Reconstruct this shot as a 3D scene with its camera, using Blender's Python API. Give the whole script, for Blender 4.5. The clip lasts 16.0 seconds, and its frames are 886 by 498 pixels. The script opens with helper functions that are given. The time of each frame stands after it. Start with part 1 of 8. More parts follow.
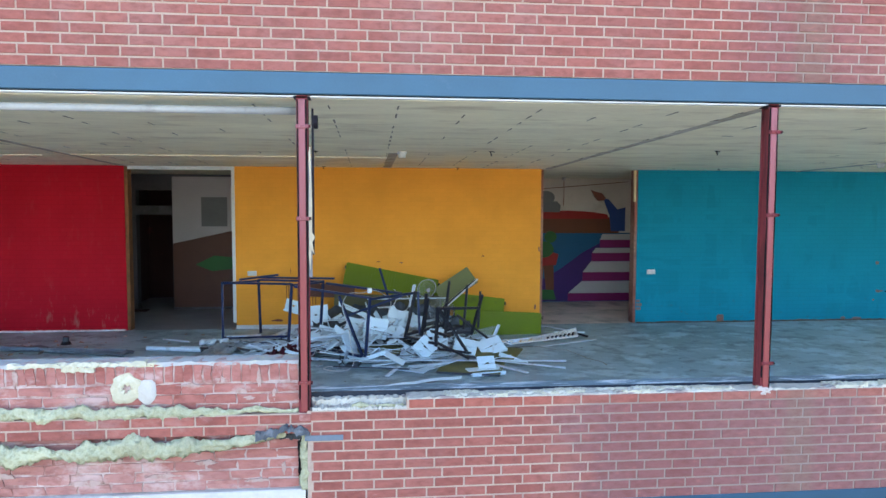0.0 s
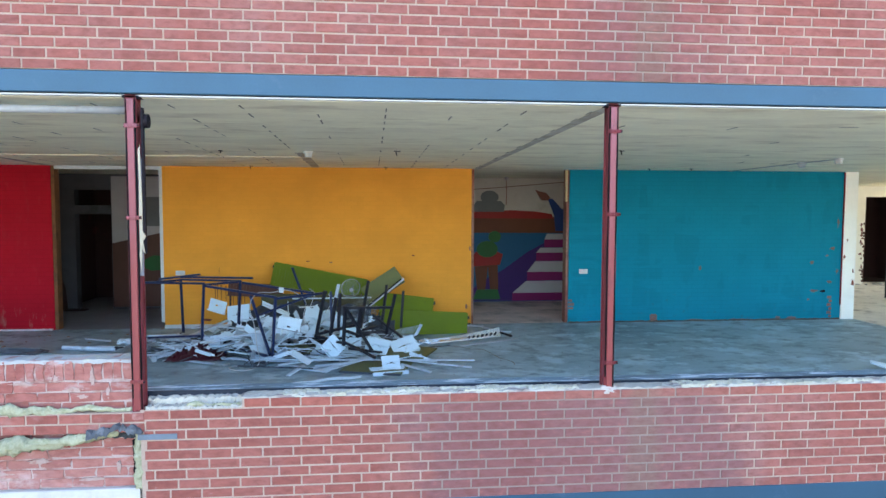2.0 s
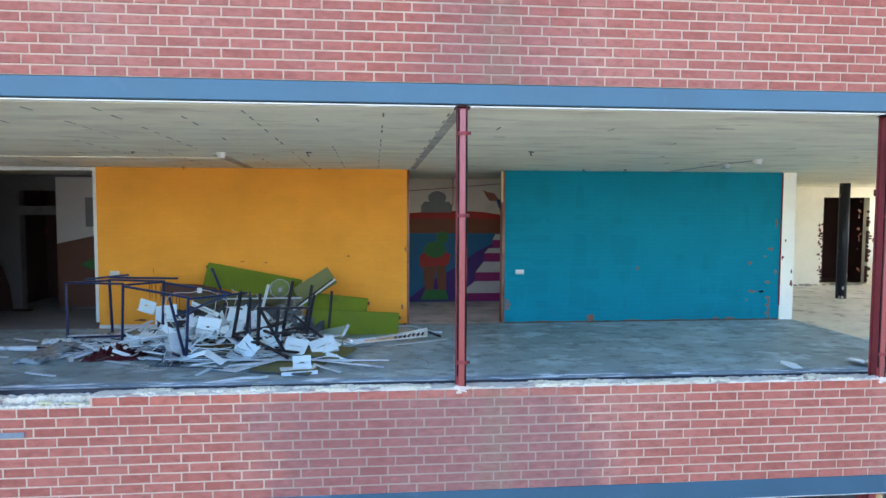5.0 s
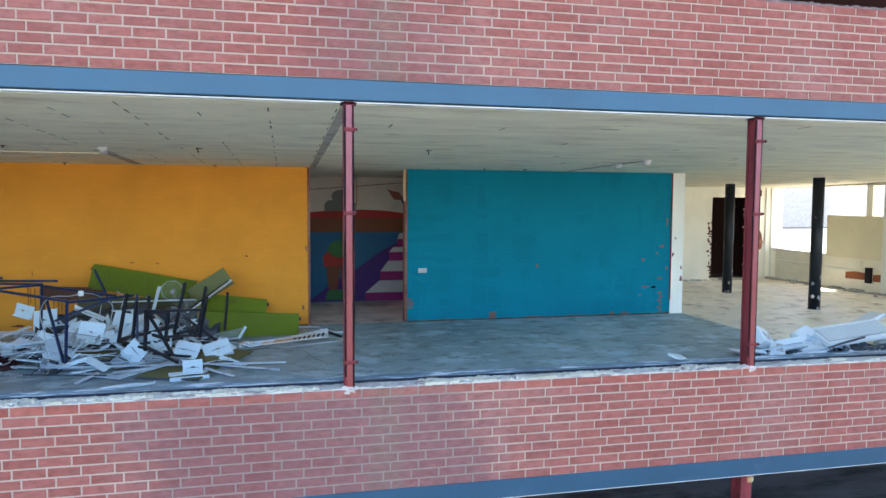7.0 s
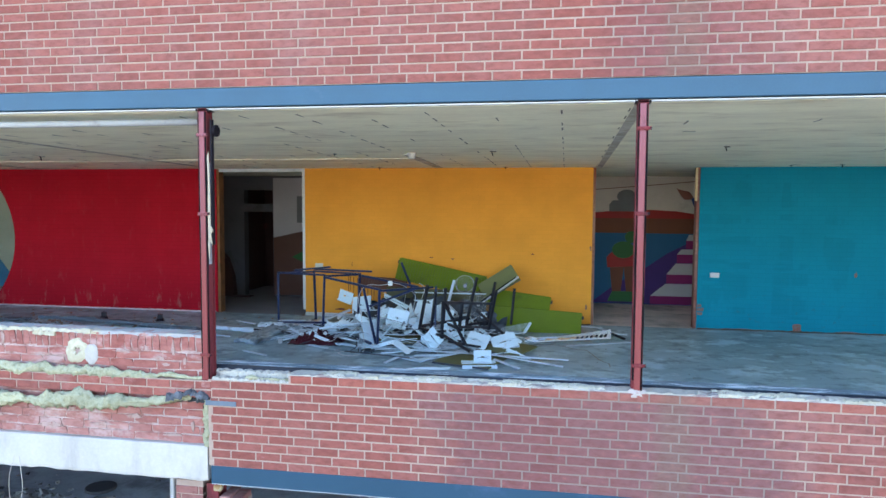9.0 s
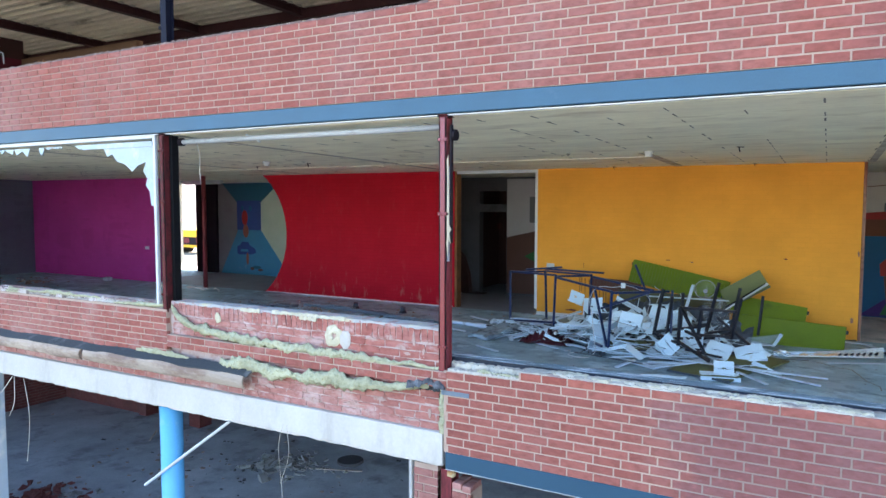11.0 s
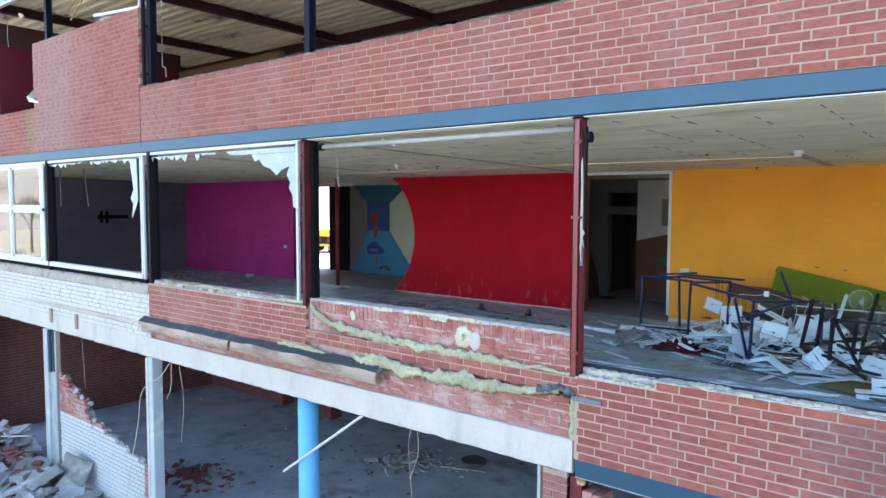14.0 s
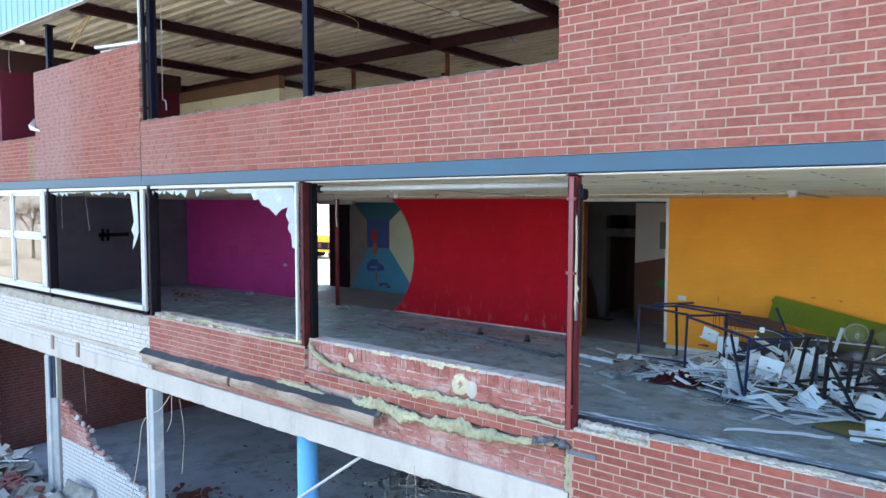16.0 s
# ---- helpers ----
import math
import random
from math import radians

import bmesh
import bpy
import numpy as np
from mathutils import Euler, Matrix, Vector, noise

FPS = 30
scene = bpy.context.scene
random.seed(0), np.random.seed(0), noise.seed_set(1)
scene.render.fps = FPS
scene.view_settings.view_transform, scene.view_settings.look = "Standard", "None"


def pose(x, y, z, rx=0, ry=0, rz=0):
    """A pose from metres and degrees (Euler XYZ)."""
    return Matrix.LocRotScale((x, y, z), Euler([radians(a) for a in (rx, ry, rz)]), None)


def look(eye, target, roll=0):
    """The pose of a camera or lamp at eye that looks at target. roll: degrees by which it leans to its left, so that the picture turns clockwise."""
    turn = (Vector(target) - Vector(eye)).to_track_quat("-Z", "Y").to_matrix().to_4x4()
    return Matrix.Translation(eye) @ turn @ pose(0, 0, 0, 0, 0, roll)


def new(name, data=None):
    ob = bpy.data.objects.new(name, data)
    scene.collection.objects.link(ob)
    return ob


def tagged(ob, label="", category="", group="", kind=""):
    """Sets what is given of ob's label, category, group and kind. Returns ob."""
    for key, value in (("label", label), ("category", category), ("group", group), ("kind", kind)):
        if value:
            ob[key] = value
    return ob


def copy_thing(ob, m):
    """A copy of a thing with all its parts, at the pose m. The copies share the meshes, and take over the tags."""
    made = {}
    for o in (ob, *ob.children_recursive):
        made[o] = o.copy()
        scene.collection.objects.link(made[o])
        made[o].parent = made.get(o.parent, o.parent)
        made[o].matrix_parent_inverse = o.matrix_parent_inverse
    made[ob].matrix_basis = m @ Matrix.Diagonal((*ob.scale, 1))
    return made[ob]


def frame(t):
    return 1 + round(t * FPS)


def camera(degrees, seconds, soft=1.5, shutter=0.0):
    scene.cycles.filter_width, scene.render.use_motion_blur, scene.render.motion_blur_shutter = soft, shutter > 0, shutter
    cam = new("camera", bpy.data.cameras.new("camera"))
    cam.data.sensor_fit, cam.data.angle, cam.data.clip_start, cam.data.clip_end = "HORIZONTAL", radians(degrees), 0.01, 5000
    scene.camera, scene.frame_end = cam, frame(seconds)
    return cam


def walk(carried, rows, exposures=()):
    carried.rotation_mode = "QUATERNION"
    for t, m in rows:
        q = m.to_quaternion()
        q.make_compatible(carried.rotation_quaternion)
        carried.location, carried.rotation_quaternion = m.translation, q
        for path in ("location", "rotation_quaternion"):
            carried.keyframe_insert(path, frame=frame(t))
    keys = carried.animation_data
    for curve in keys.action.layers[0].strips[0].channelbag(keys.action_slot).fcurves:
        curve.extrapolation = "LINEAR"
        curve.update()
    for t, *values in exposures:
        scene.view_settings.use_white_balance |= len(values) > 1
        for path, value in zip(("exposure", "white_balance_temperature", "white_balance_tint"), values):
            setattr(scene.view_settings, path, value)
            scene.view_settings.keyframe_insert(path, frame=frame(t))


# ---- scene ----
cam = camera(65.0, 16.0)
PATH = [
    (0, (0.593, -5.64, 2.373), (0.798, -3.655, 2.243), 0.2),
    (0.5, (1.018, -5.702, 2.362), (1.226, -3.717, 2.232), 0.2),
    (1, (1.425, -5.748, 2.352), (1.633, -3.763, 2.224), 0.2),
    (1.5, (1.78, -5.783, 2.354), (1.986, -3.797, 2.226), 0.2),
    (2, (1.953, -5.784, 2.371), (2.156, -3.799, 2.241), 0.2),
    (2.5, (2.104, -5.789, 2.358), (2.306, -3.803, 2.228), 0.2),
    (3, (2.303, -5.802, 2.35), (2.507, -3.817, 2.219), 0.2),
    (5.3, (3.385, -5.97, 2.388), (3.583, -3.984, 2.259), 0.2),
    (5.5, (3.466, -5.953, 2.39), (3.685, -3.969, 2.261), 0.3),
    (6, (3.51, -5.96, 2.393), (3.828, -3.99, 2.263), 0.3),
    (6.5, (3.486, -5.955, 2.388), (3.884, -4.0, 2.258), 0.3),
    (7, (3.473, -5.943, 2.369), (3.915, -3.996, 2.239), 0.3),
    (7.5, (3.469, -5.94, 2.369), (3.799, -3.972, 2.236), 0.3),
    (8, (3.444, -5.946, 2.37), (3.547, -3.953, 2.238), 0.2),
    (8.5, (3.414, -5.974, 2.377), (3.288, -3.982, 2.243), 0.3),
    (9, (3.392, -6.002, 2.37), (3.044, -4.037, 2.236), 0.3),
    (9.5, (3.383, -6.031, 2.365), (2.839, -4.111, 2.23), 0.3),
    (10, (3.376, -6.039, 2.357), (2.669, -4.174, 2.221), 0.3),
    (10.2, (3.399, -6.054, 2.362), (2.625, -4.215, 2.227), 0.2),
    (12.3, (3.383, -5.928, 2.371), (2.257, -4.28, 2.234), 0.3),
    (12.5, (3.402, -5.954, 2.361), (2.257, -4.32, 2.226), 0.3),
    (13, (3.407, -5.976, 2.349), (2.22, -4.372, 2.217), 0.4),
    (13.5, (3.349, -6.002, 2.367), (2.123, -4.427, 2.233), 0.3),
    (14, (3.314, -6.072, 2.388), (2.057, -4.521, 2.255), 0.2),
    (14.5, (3.321, -6.105, 2.435), (2.062, -4.557, 2.304), 0.2),
    (15, (3.314, -6.117, 2.585), (2.054, -4.569, 2.453), 0.2),
    (15.5, (3.334, -6.095, 2.755), (2.074, -4.547, 2.623), 0.1),
    (16, (3.38, -6.081, 2.931), (2.121, -4.532, 2.801), 0.1),
]
EXPOSURES = [(0, 2.89, 6450, 10), (1.5, 2.93, 6450, 10), (3, 2.93, 6400, 10), (5.5, 2.88, 6350, 10), (6.5, 2.73, 6350, 10), (7.5, 2.71, 6300, 10), (8.5, 2.87, 6350, 10), (9.5, 2.93, 6400, 10), (10, 2.93, 6400, 10), (12.5, 2.74, 6500, 10), (14.5, 2.72, 6600, 10), (16, 2.7, 6650, 10)]
walk(cam, [(t, look(eye, target, roll)) for t, eye, target, roll in PATH], EXPOSURES)

# ---- light and sky ----
SUN_EL, SUN_AZ = radians(42), radians(20)
world = bpy.data.worlds.new("world")
world.use_nodes = True
scene.world = world
wt = world.node_tree
sky = wt.nodes.new("ShaderNodeTexSky")
sky.sky_type, sky.sun_disc, sky.sun_elevation, sky.sun_rotation = "NISHITA", False, SUN_EL, SUN_AZ
sky.dust_density, sky.air_density = 1.2, 1.0
wt.links.new(sky.outputs[0], wt.nodes["Background"].inputs[0])
wt.nodes["Background"].inputs[1].default_value = 0.15
sun_way = Vector((math.sin(SUN_AZ) * math.cos(SUN_EL), math.cos(SUN_AZ) * math.cos(SUN_EL), math.sin(SUN_EL)))
sun = new("sun", bpy.data.lights.new("sun", "SUN"))
sun.data.energy, sun.data.angle, sun.data.color = 5.0, radians(0.6), (1.0, 0.93, 0.82)
sun.matrix_world = look(sun_way * 60, (0, 0, 0))


# ---- materials ----
def nodes_of(name):
    m = bpy.data.materials.new(name)
    m.use_nodes = True
    return m, m.node_tree.nodes, m.node_tree.links, m.node_tree.nodes["Principled BSDF"]


def math_node(n, l, op, a, b=0.5, clamp=False):
    k = n.new("ShaderNodeMath")
    k.operation, k.use_clamp = op, clamp
    for i, v in enumerate((a, b)):
        if isinstance(v, (int, float)):
            k.inputs[i].default_value = v
        else:
            l.new(v, k.inputs[i])
    return k.outputs[0]


def ramp(n, l, fac, lo, hi):
    """0 below lo, 1 above hi."""
    k = n.new("ShaderNodeMapRange")
    k.inputs["From Min"].default_value, k.inputs["From Max"].default_value = lo, hi
    l.new(fac, k.inputs["Value"])
    return k.outputs[0]


def blend(n, l, fac, a, b, how="MIX"):
    k = n.new("ShaderNodeMix")
    k.data_type, k.blend_type = "RGBA", how
    for s, v in (("Factor", fac),):
        if isinstance(v, (int, float)):
            k.inputs[0].default_value = v
        else:
            l.new(v, k.inputs[0])
    for i, v in ((6, a), (7, b)):
        if isinstance(v, tuple):
            k.inputs[i].default_value = (*v, 1)
        else:
            l.new(v, k.inputs[i])
    return k.outputs[2]


def noisy(n, l, scale, detail=4, rough=0.6, vec=None, stretch=None):
    k = n.new("ShaderNodeTexNoise")
    k.inputs["Scale"].default_value, k.inputs["Detail"].default_value, k.inputs["Roughness"].default_value = scale, detail, rough
    if vec is None:
        vec = n.new("ShaderNodeNewGeometry").outputs["Position"]
    if stretch:
        mp = n.new("ShaderNodeMapping")
        mp.inputs["Scale"].default_value = stretch
        l.new(vec, mp.inputs[0])
        vec = mp.outputs[0]
    l.new(vec, k.inputs["Vector"])
    return k.outputs[0]


def bump(n, l, bsdf, height, strength, dist=0.01):
    k = n.new("ShaderNodeBump")
    k.inputs["Strength"].default_value, k.inputs["Distance"].default_value = strength, dist
    l.new(height, k.inputs["Height"])
    l.new(k.outputs[0], bsdf.inputs["Normal"])


def surface(name, colour, rough=0.7, vary=0.25, dirt=None, dirt_at=(0.55, 0.75), dirt_scale=1.2, fine=40.0, relief=0.15, metal=0.0, stretch=None, dirt_stretch=None, gloss=0.3):
    """A worn surface: tone varying at two scales, patches of dirt, fine relief."""
    m, n, l, b = nodes_of(name)
    big = noisy(n, l, 1.3, 5, 0.6, stretch=stretch)
    small = noisy(n, l, fine, 3, 0.6, stretch=stretch)
    tone = math_node(n, l, "ADD", math_node(n, l, "MULTIPLY", big, 0.7), math_node(n, l, "MULTIPLY", small, 0.3))
    lo, hi = tuple(c * (1 - vary) for c in colour), tuple(min(1, c * (1 + vary)) for c in colour)
    col = blend(n, l, ramp(n, l, tone, 0.3, 0.7), lo, hi)
    if dirt:
        col = blend(n, l, ramp(n, l, noisy(n, l, dirt_scale, 8, 0.65, stretch=dirt_stretch), *dirt_at), col, dirt)
    l.new(col, b.inputs["Base Color"])
    l.new(math_node(n, l, "ADD", math_node(n, l, "MULTIPLY", big, 0.25), rough - 0.12, True), b.inputs["Roughness"])
    b.inputs["Metallic"].default_value, b.inputs["Specular IOR Level"].default_value = metal, gloss
    if relief:
        bump(n, l, b, small, relief)
    return m


def discoloured(n, l, ragged):
    """Where brick and mortar turn a duller grey-violet: below the sills and along the columns."""
    sep = n.new("ShaderNodeSeparateXYZ")
    l.new(n.new("ShaderNodeNewGeometry").outputs["Position"], sep.inputs[0])
    low = math_node(n, l, "LESS_THAN", sep.outputs[2], 1.5)
    wob = math_node(n, l, "ADD", math_node(n, l, "MULTIPLY", math_node(n, l, "SUBTRACT", noisy(n, l, 1.1, 4, 0.6), 0.5), 1.6), math_node(n, l, "MULTIPLY", math_node(n, l, "SUBTRACT", ragged, 0.5), 0.35))

    def span(centre, half, lo, hi):
        d = math_node(n, l, "ABSOLUTE", math_node(n, l, "SUBTRACT", sep.outputs[0], centre))
        return ramp(n, l, math_node(n, l, "ADD", math_node(n, l, "SUBTRACT", half, d), wob), lo, hi)
    below = math_node(n, l, "MULTIPLY", span(3.75, 1.45, -0.1, 0.16), low)
    above = math_node(n, l, "MULTIPLY", span(4.2, 0.62, -0.35, 0.4), math_node(n, l, "MULTIPLY", math_node(n, l, "SUBTRACT", 1.0, low), 0.8))
    return math_node(n, l, "MAXIMUM", below, above)


def brick_material(name, dark, light, pale, pale_at, grime=0.0, film=0.0, lime=0.42, smear=0.0):
    """Fired brick, each brick of its own tone, with lime bloom."""
    m, n, l, b = nodes_of(name)
    geo = n.new("ShaderNodeNewGeometry")
    inf = n.new("ShaderNodeObjectInfo")
    rnd = math_node(n, l, "FRACT", math_node(n, l, "ADD", geo.outputs["Random Per Island"], inf.outputs["Random"]))
    small = noisy(n, l, 60, 4)
    mid = noisy(n, l, 9, 5)
    col = blend(n, l, math_node(n, l, "ADD", math_node(n, l, "MULTIPLY", rnd, 0.7), math_node(n, l, "MULTIPLY", small, 0.3)), dark, light)
    bloom = noisy(n, l, 0.35, 4, 0.55, stretch=(1.0, 1.0, 0.7))
    streak = noisy(n, l, 1.6, 5, 0.6, stretch=(1.0, 1.0, 0.15))
    haze = math_node(n, l, "ADD", math_node(n, l, "MULTIPLY", bloom, 0.75), math_node(n, l, "MULTIPLY", streak, 0.25))
    col = blend(n, l, math_node(n, l, "MULTIPLY", ramp(n, l, haze, *pale_at), lime), col, pale)
    # film: how strongly the duller grey-violet tone covers the brick
    if film:
        col = blend(n, l, math_node(n, l, "MULTIPLY", discoloured(n, l, rnd), film), col, (0.152, 0.071, 0.077))
        # run-off from the roof at the stepped end of the parapet: grey bloom and a strip of moss
        place = n.new("ShaderNodeSeparateXYZ")
        l.new(geo.outputs["Position"], place.inputs[0])
        wave = math_node(n, l, "MULTIPLY", math_node(n, l, "SUBTRACT", noisy(n, l, 1.3, 6, 0.65, stretch=(1, 1, 0.4)), 0.5), 2.2)
        for centre, half, wob, amount, tint in ((-11.9, 1.2, wave, 0.45, (0.31, 0.235, 0.235)), (-12.98, 0.14, math_node(n, l, "MULTIPLY", wave, 0.12), 0.8, (0.2, 0.15, 0.07)), (4.3, 0.16, math_node(n, l, "MULTIPLY", wave, 0.25), 0.32, (0.17, 0.135, 0.095))):
            off = math_node(n, l, "ABSOLUTE", math_node(n, l, "SUBTRACT", place.outputs[0], centre))
            col = blend(n, l, math_node(n, l, "MULTIPLY", ramp(n, l, math_node(n, l, "ADD", math_node(n, l, "SUBTRACT", half, off), wob), -half * 0.3, half * 0.5), amount), col, tint)
    # fired skin: darker cores and paler rubbed faces inside each brick
    skin = noisy(n, l, 16, 5, 0.65, stretch=(0.6, 1, 1.3))
    col = blend(n, l, math_node(n, l, "MULTIPLY", ramp(n, l, skin, 0.52, 0.36), 0.4), col, tuple(c * 0.6 for c in dark))
    col = blend(n, l, math_node(n, l, "MULTIPLY", ramp(n, l, skin, 0.56, 0.7), 0.35), col, tuple(min(1, c * 1.35) for c in light))
    spots = ramp(n, l, mid, 0.68, 0.8)
    col = blend(n, l, math_node(n, l, "MULTIPLY", spots, 0.25), col, (0.5, 0.42, 0.4))
    if smear:
        wash = noisy(n, l, 3.2, 7, 0.68, stretch=(0.7, 1, 1.2))
        col = blend(n, l, math_node(n, l, "MULTIPLY", ramp(n, l, wash, 0.52, 0.64), smear), col, (0.6, 0.5, 0.47))
        col = blend(n, l, math_node(n, l, "MULTIPLY", ramp(n, l, wash, 0.46, 0.36), smear * 0.6), col, (0.17, 0.045, 0.035))
    if grime:
        col = blend(n, l, math_node(n, l, "MULTIPLY", ramp(n, l, streak, 0.45, 0.7), grime), col, (0.08, 0.05, 0.045))
    l.new(col, b.inputs["Base Color"])
    b.inputs["Roughness"].default_value, b.inputs["Specular IOR Level"].default_value = 0.85, 0.2
    bump(n, l, b, small, 0.35, 0.004)
    return m


def mortar_material(name, colour, stain):
    m, n, l, b = nodes_of(name)
    small, mid = noisy(n, l, 90, 3), noisy(n, l, 3, 6, 0.65)
    col = blend(n, l, small, tuple(c * 0.75 for c in colour), tuple(c * 1.2 for c in colour))
    col = blend(n, l, math_node(n, l, "MULTIPLY", ramp(n, l, mid, 0.48, 0.7), 0.7), col, stain)
    col = blend(n, l, math_node(n, l, "MULTIPLY", discoloured(n, l, mid), 0.85), col, (0.235, 0.182, 0.16))
    # redder, darker mortar towards the far end of the parapet
    place = n.new("ShaderNodeSeparateXYZ")
    l.new(n.new("ShaderNodeNewGeometry").outputs["Position"], place.inputs[0])
    along = math_node(n, l, "ADD", place.outputs[0], math_node(n, l, "MULTIPLY", math_node(n, l, "SUBTRACT", mid, 0.5), 3.0))
    old = math_node(n, l, "MULTIPLY", ramp(n, l, along, -1.5, -5.5), math_node(n, l, "GREATER_THAN", place.outputs[2], 3.3))
    col = blend(n, l, math_node(n, l, "MULTIPLY", old, 0.6), col, (0.27, 0.17, 0.14))
    l.new(col, b.inputs["Base Color"])
    b.inputs["Roughness"].default_value, b.inputs["Specular IOR Level"].default_value = 0.95, 0.1
    bump(n, l, b, small, 0.4)
    return m


def painted_brick(name, colour, joint=0.85, scuff=None, scuff_at=(0.66, 0.74), rough=0.65, touch=0.5, upright=1.0):
    """Brickwork under thick paint: courses show as shallow relief."""
    m, n, l, b = nodes_of(name)
    pos = n.new("ShaderNodeNewGeometry").outputs["Position"]
    sep = n.new("ShaderNodeSeparateXYZ")
    l.new(pos, sep.inputs[0])
    com = n.new("ShaderNodeCombineXYZ")
    l.new(math_node(n, l, "ADD", sep.outputs[0], sep.outputs[1]), com.inputs[0])
    l.new(sep.outputs[2], com.inputs[1])
    bt = n.new("ShaderNodeTexBrick")
    l.new(com.outputs[0], bt.inputs["Vector"])
    bt.inputs["Scale"].default_value = 1.0
    bt.inputs["Brick Width"].default_value, bt.inputs["Row Height"].default_value = 0.25, 0.0833
    bt.inputs["Mortar Size"].default_value, bt.inputs["Mortar Smooth"].default_value = 0.006, 0.6
    bt.inputs["Color1"].default_value, bt.inputs["Color2"].default_value = (1, 1, 1, 1), (0.97, 0.97, 0.97, 1)
    bt.inputs["Mortar"].default_value = (joint, joint, joint, 1)
    big = noisy(n, l, 0.9, 6, 0.6)
    col = blend(n, l, ramp(n, l, big, 0.3, 0.7), tuple(c * 0.9 for c in colour), tuple(min(1, c * 1.06) for c in colour))
    # touched-up patches: upright and level roller marks
    tall, wide = noisy(n, l, 1.6, 3, 0.5, stretch=(1.6, 1.6, 0.35)), noisy(n, l, 1.9, 3, 0.5, stretch=(0.3, 0.3, 2.2))
    marks = math_node(n, l, "MULTIPLY", ramp(n, l, tall, 0.5, 0.56), ramp(n, l, wide, 0.48, 0.54))
    col = blend(n, l, math_node(n, l, "MULTIPLY", marks, touch), col, tuple(c * 0.8 for c in colour))
    grain = noisy(n, l, 26, 4, 0.6, stretch=(0.5, 0.5, 1.6))
    col = blend(n, l, math_node(n, l, "MULTIPLY", ramp(n, l, grain, 0.55, 0.75), 0.3), col, tuple(c * 0.78 for c in colour))
    col = blend(n, l, 1.0, col, bt.outputs["Color"], "MULTIPLY")
    if scuff:
        fine = noisy(n, l, 7, 8, 0.7, stretch=(1.0, 1.0, upright))
        low = ramp(n, l, sep.outputs[2], 0.9, 0.0)
        col = blend(n, l, math_node(n, l, "MULTIPLY", ramp(n, l, fine, *scuff_at), math_node(n, l, "ADD", low, 0.12, True)), col, scuff)
    l.new(col, b.inputs["Base Color"])
    b.inputs["Roughness"].default_value, b.inputs["Specular IOR Level"].default_value = rough + 0.15, 0.1
    bump(n, l, b, bt.outputs["Fac"], -0.35, 0.004)
    return m


def screed(name):
    """Bare screed: blue-grey, with long pale scuffs and darker damp spots."""
    m, n, l, b = nodes_of(name)
    broad = noisy(n, l, 0.55, 4, 0.55, stretch=(0.7, 1.0, 1))
    mid = noisy(n, l, 1.5, 7, 0.68, stretch=(0.8, 1.0, 1))
    fine = noisy(n, l, 2.6, 8, 0.7, stretch=(0.9, 1.0, 1))
    grit = noisy(n, l, 45, 3)
    col = blend(n, l, ramp(n, l, broad, 0.3, 0.7), (0.225, 0.335, 0.385), (0.425, 0.59, 0.665))
    col = blend(n, l, math_node(n, l, "MULTIPLY", ramp(n, l, mid, 0.52, 0.59), 0.95), col, (0.49, 0.68, 0.76))
    col = blend(n, l, math_node(n, l, "MULTIPLY", ramp(n, l, fine, 0.5, 0.37), 0.75), col, (0.12, 0.175, 0.2))
    col = blend(n, l, ramp(n, l, fine, 0.64, 0.72), col, (0.62, 0.66, 0.7))
    col = blend(n, l, math_node(n, l, "MULTIPLY", grit, 0.3), col, (0.16, 0.16, 0.17))
    # slightly darker, bluer tone round a point beside the dumped rubbish
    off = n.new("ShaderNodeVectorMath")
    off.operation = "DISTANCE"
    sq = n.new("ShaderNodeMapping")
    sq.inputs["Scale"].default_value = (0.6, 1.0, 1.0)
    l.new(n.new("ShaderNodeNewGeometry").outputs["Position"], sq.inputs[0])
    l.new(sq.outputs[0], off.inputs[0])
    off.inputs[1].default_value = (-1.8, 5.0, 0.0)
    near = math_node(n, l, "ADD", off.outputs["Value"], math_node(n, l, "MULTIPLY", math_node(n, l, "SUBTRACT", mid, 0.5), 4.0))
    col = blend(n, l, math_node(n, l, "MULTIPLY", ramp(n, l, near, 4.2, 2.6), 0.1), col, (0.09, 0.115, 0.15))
    l.new(col, b.inputs["Base Color"])
    l.new(math_node(n, l, "ADD", math_node(n, l, "MULTIPLY", mid, 0.5), 0.3, True), b.inputs["Roughness"])
    b.inputs["Specular IOR Level"].default_value = 0.3
    bump(n, l, b, grit, 0.15)
    return m


BRICK = brick_material("red_brick", (0.218, 0.066, 0.053), (0.312, 0.109, 0.088), (0.29, 0.165, 0.152), (0.48, 0.6), film=0.58, lime=0.5)
# top course: more orange, with less of the dull grey-violet tone
BRICK_TOP = brick_material("orange_top_brick", (0.24, 0.065, 0.05), (0.345, 0.112, 0.084), (0.32, 0.17, 0.14), (0.5, 0.62), film=0.2, lime=0.4)
BRICK_OLD = brick_material("inner_brick", (0.27, 0.085, 0.07), (0.38, 0.15, 0.125), (0.5, 0.35, 0.32), (0.42, 0.6), lime=0.45, smear=0.45)
BRICK_DUSTY = brick_material("dusty_outer_brick", (0.225, 0.065, 0.052), (0.345, 0.12, 0.095), (0.36, 0.2, 0.18), (0.46, 0.62), lime=0.3, smear=0.14)
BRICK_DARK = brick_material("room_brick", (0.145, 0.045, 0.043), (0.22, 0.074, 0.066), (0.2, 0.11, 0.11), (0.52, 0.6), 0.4)
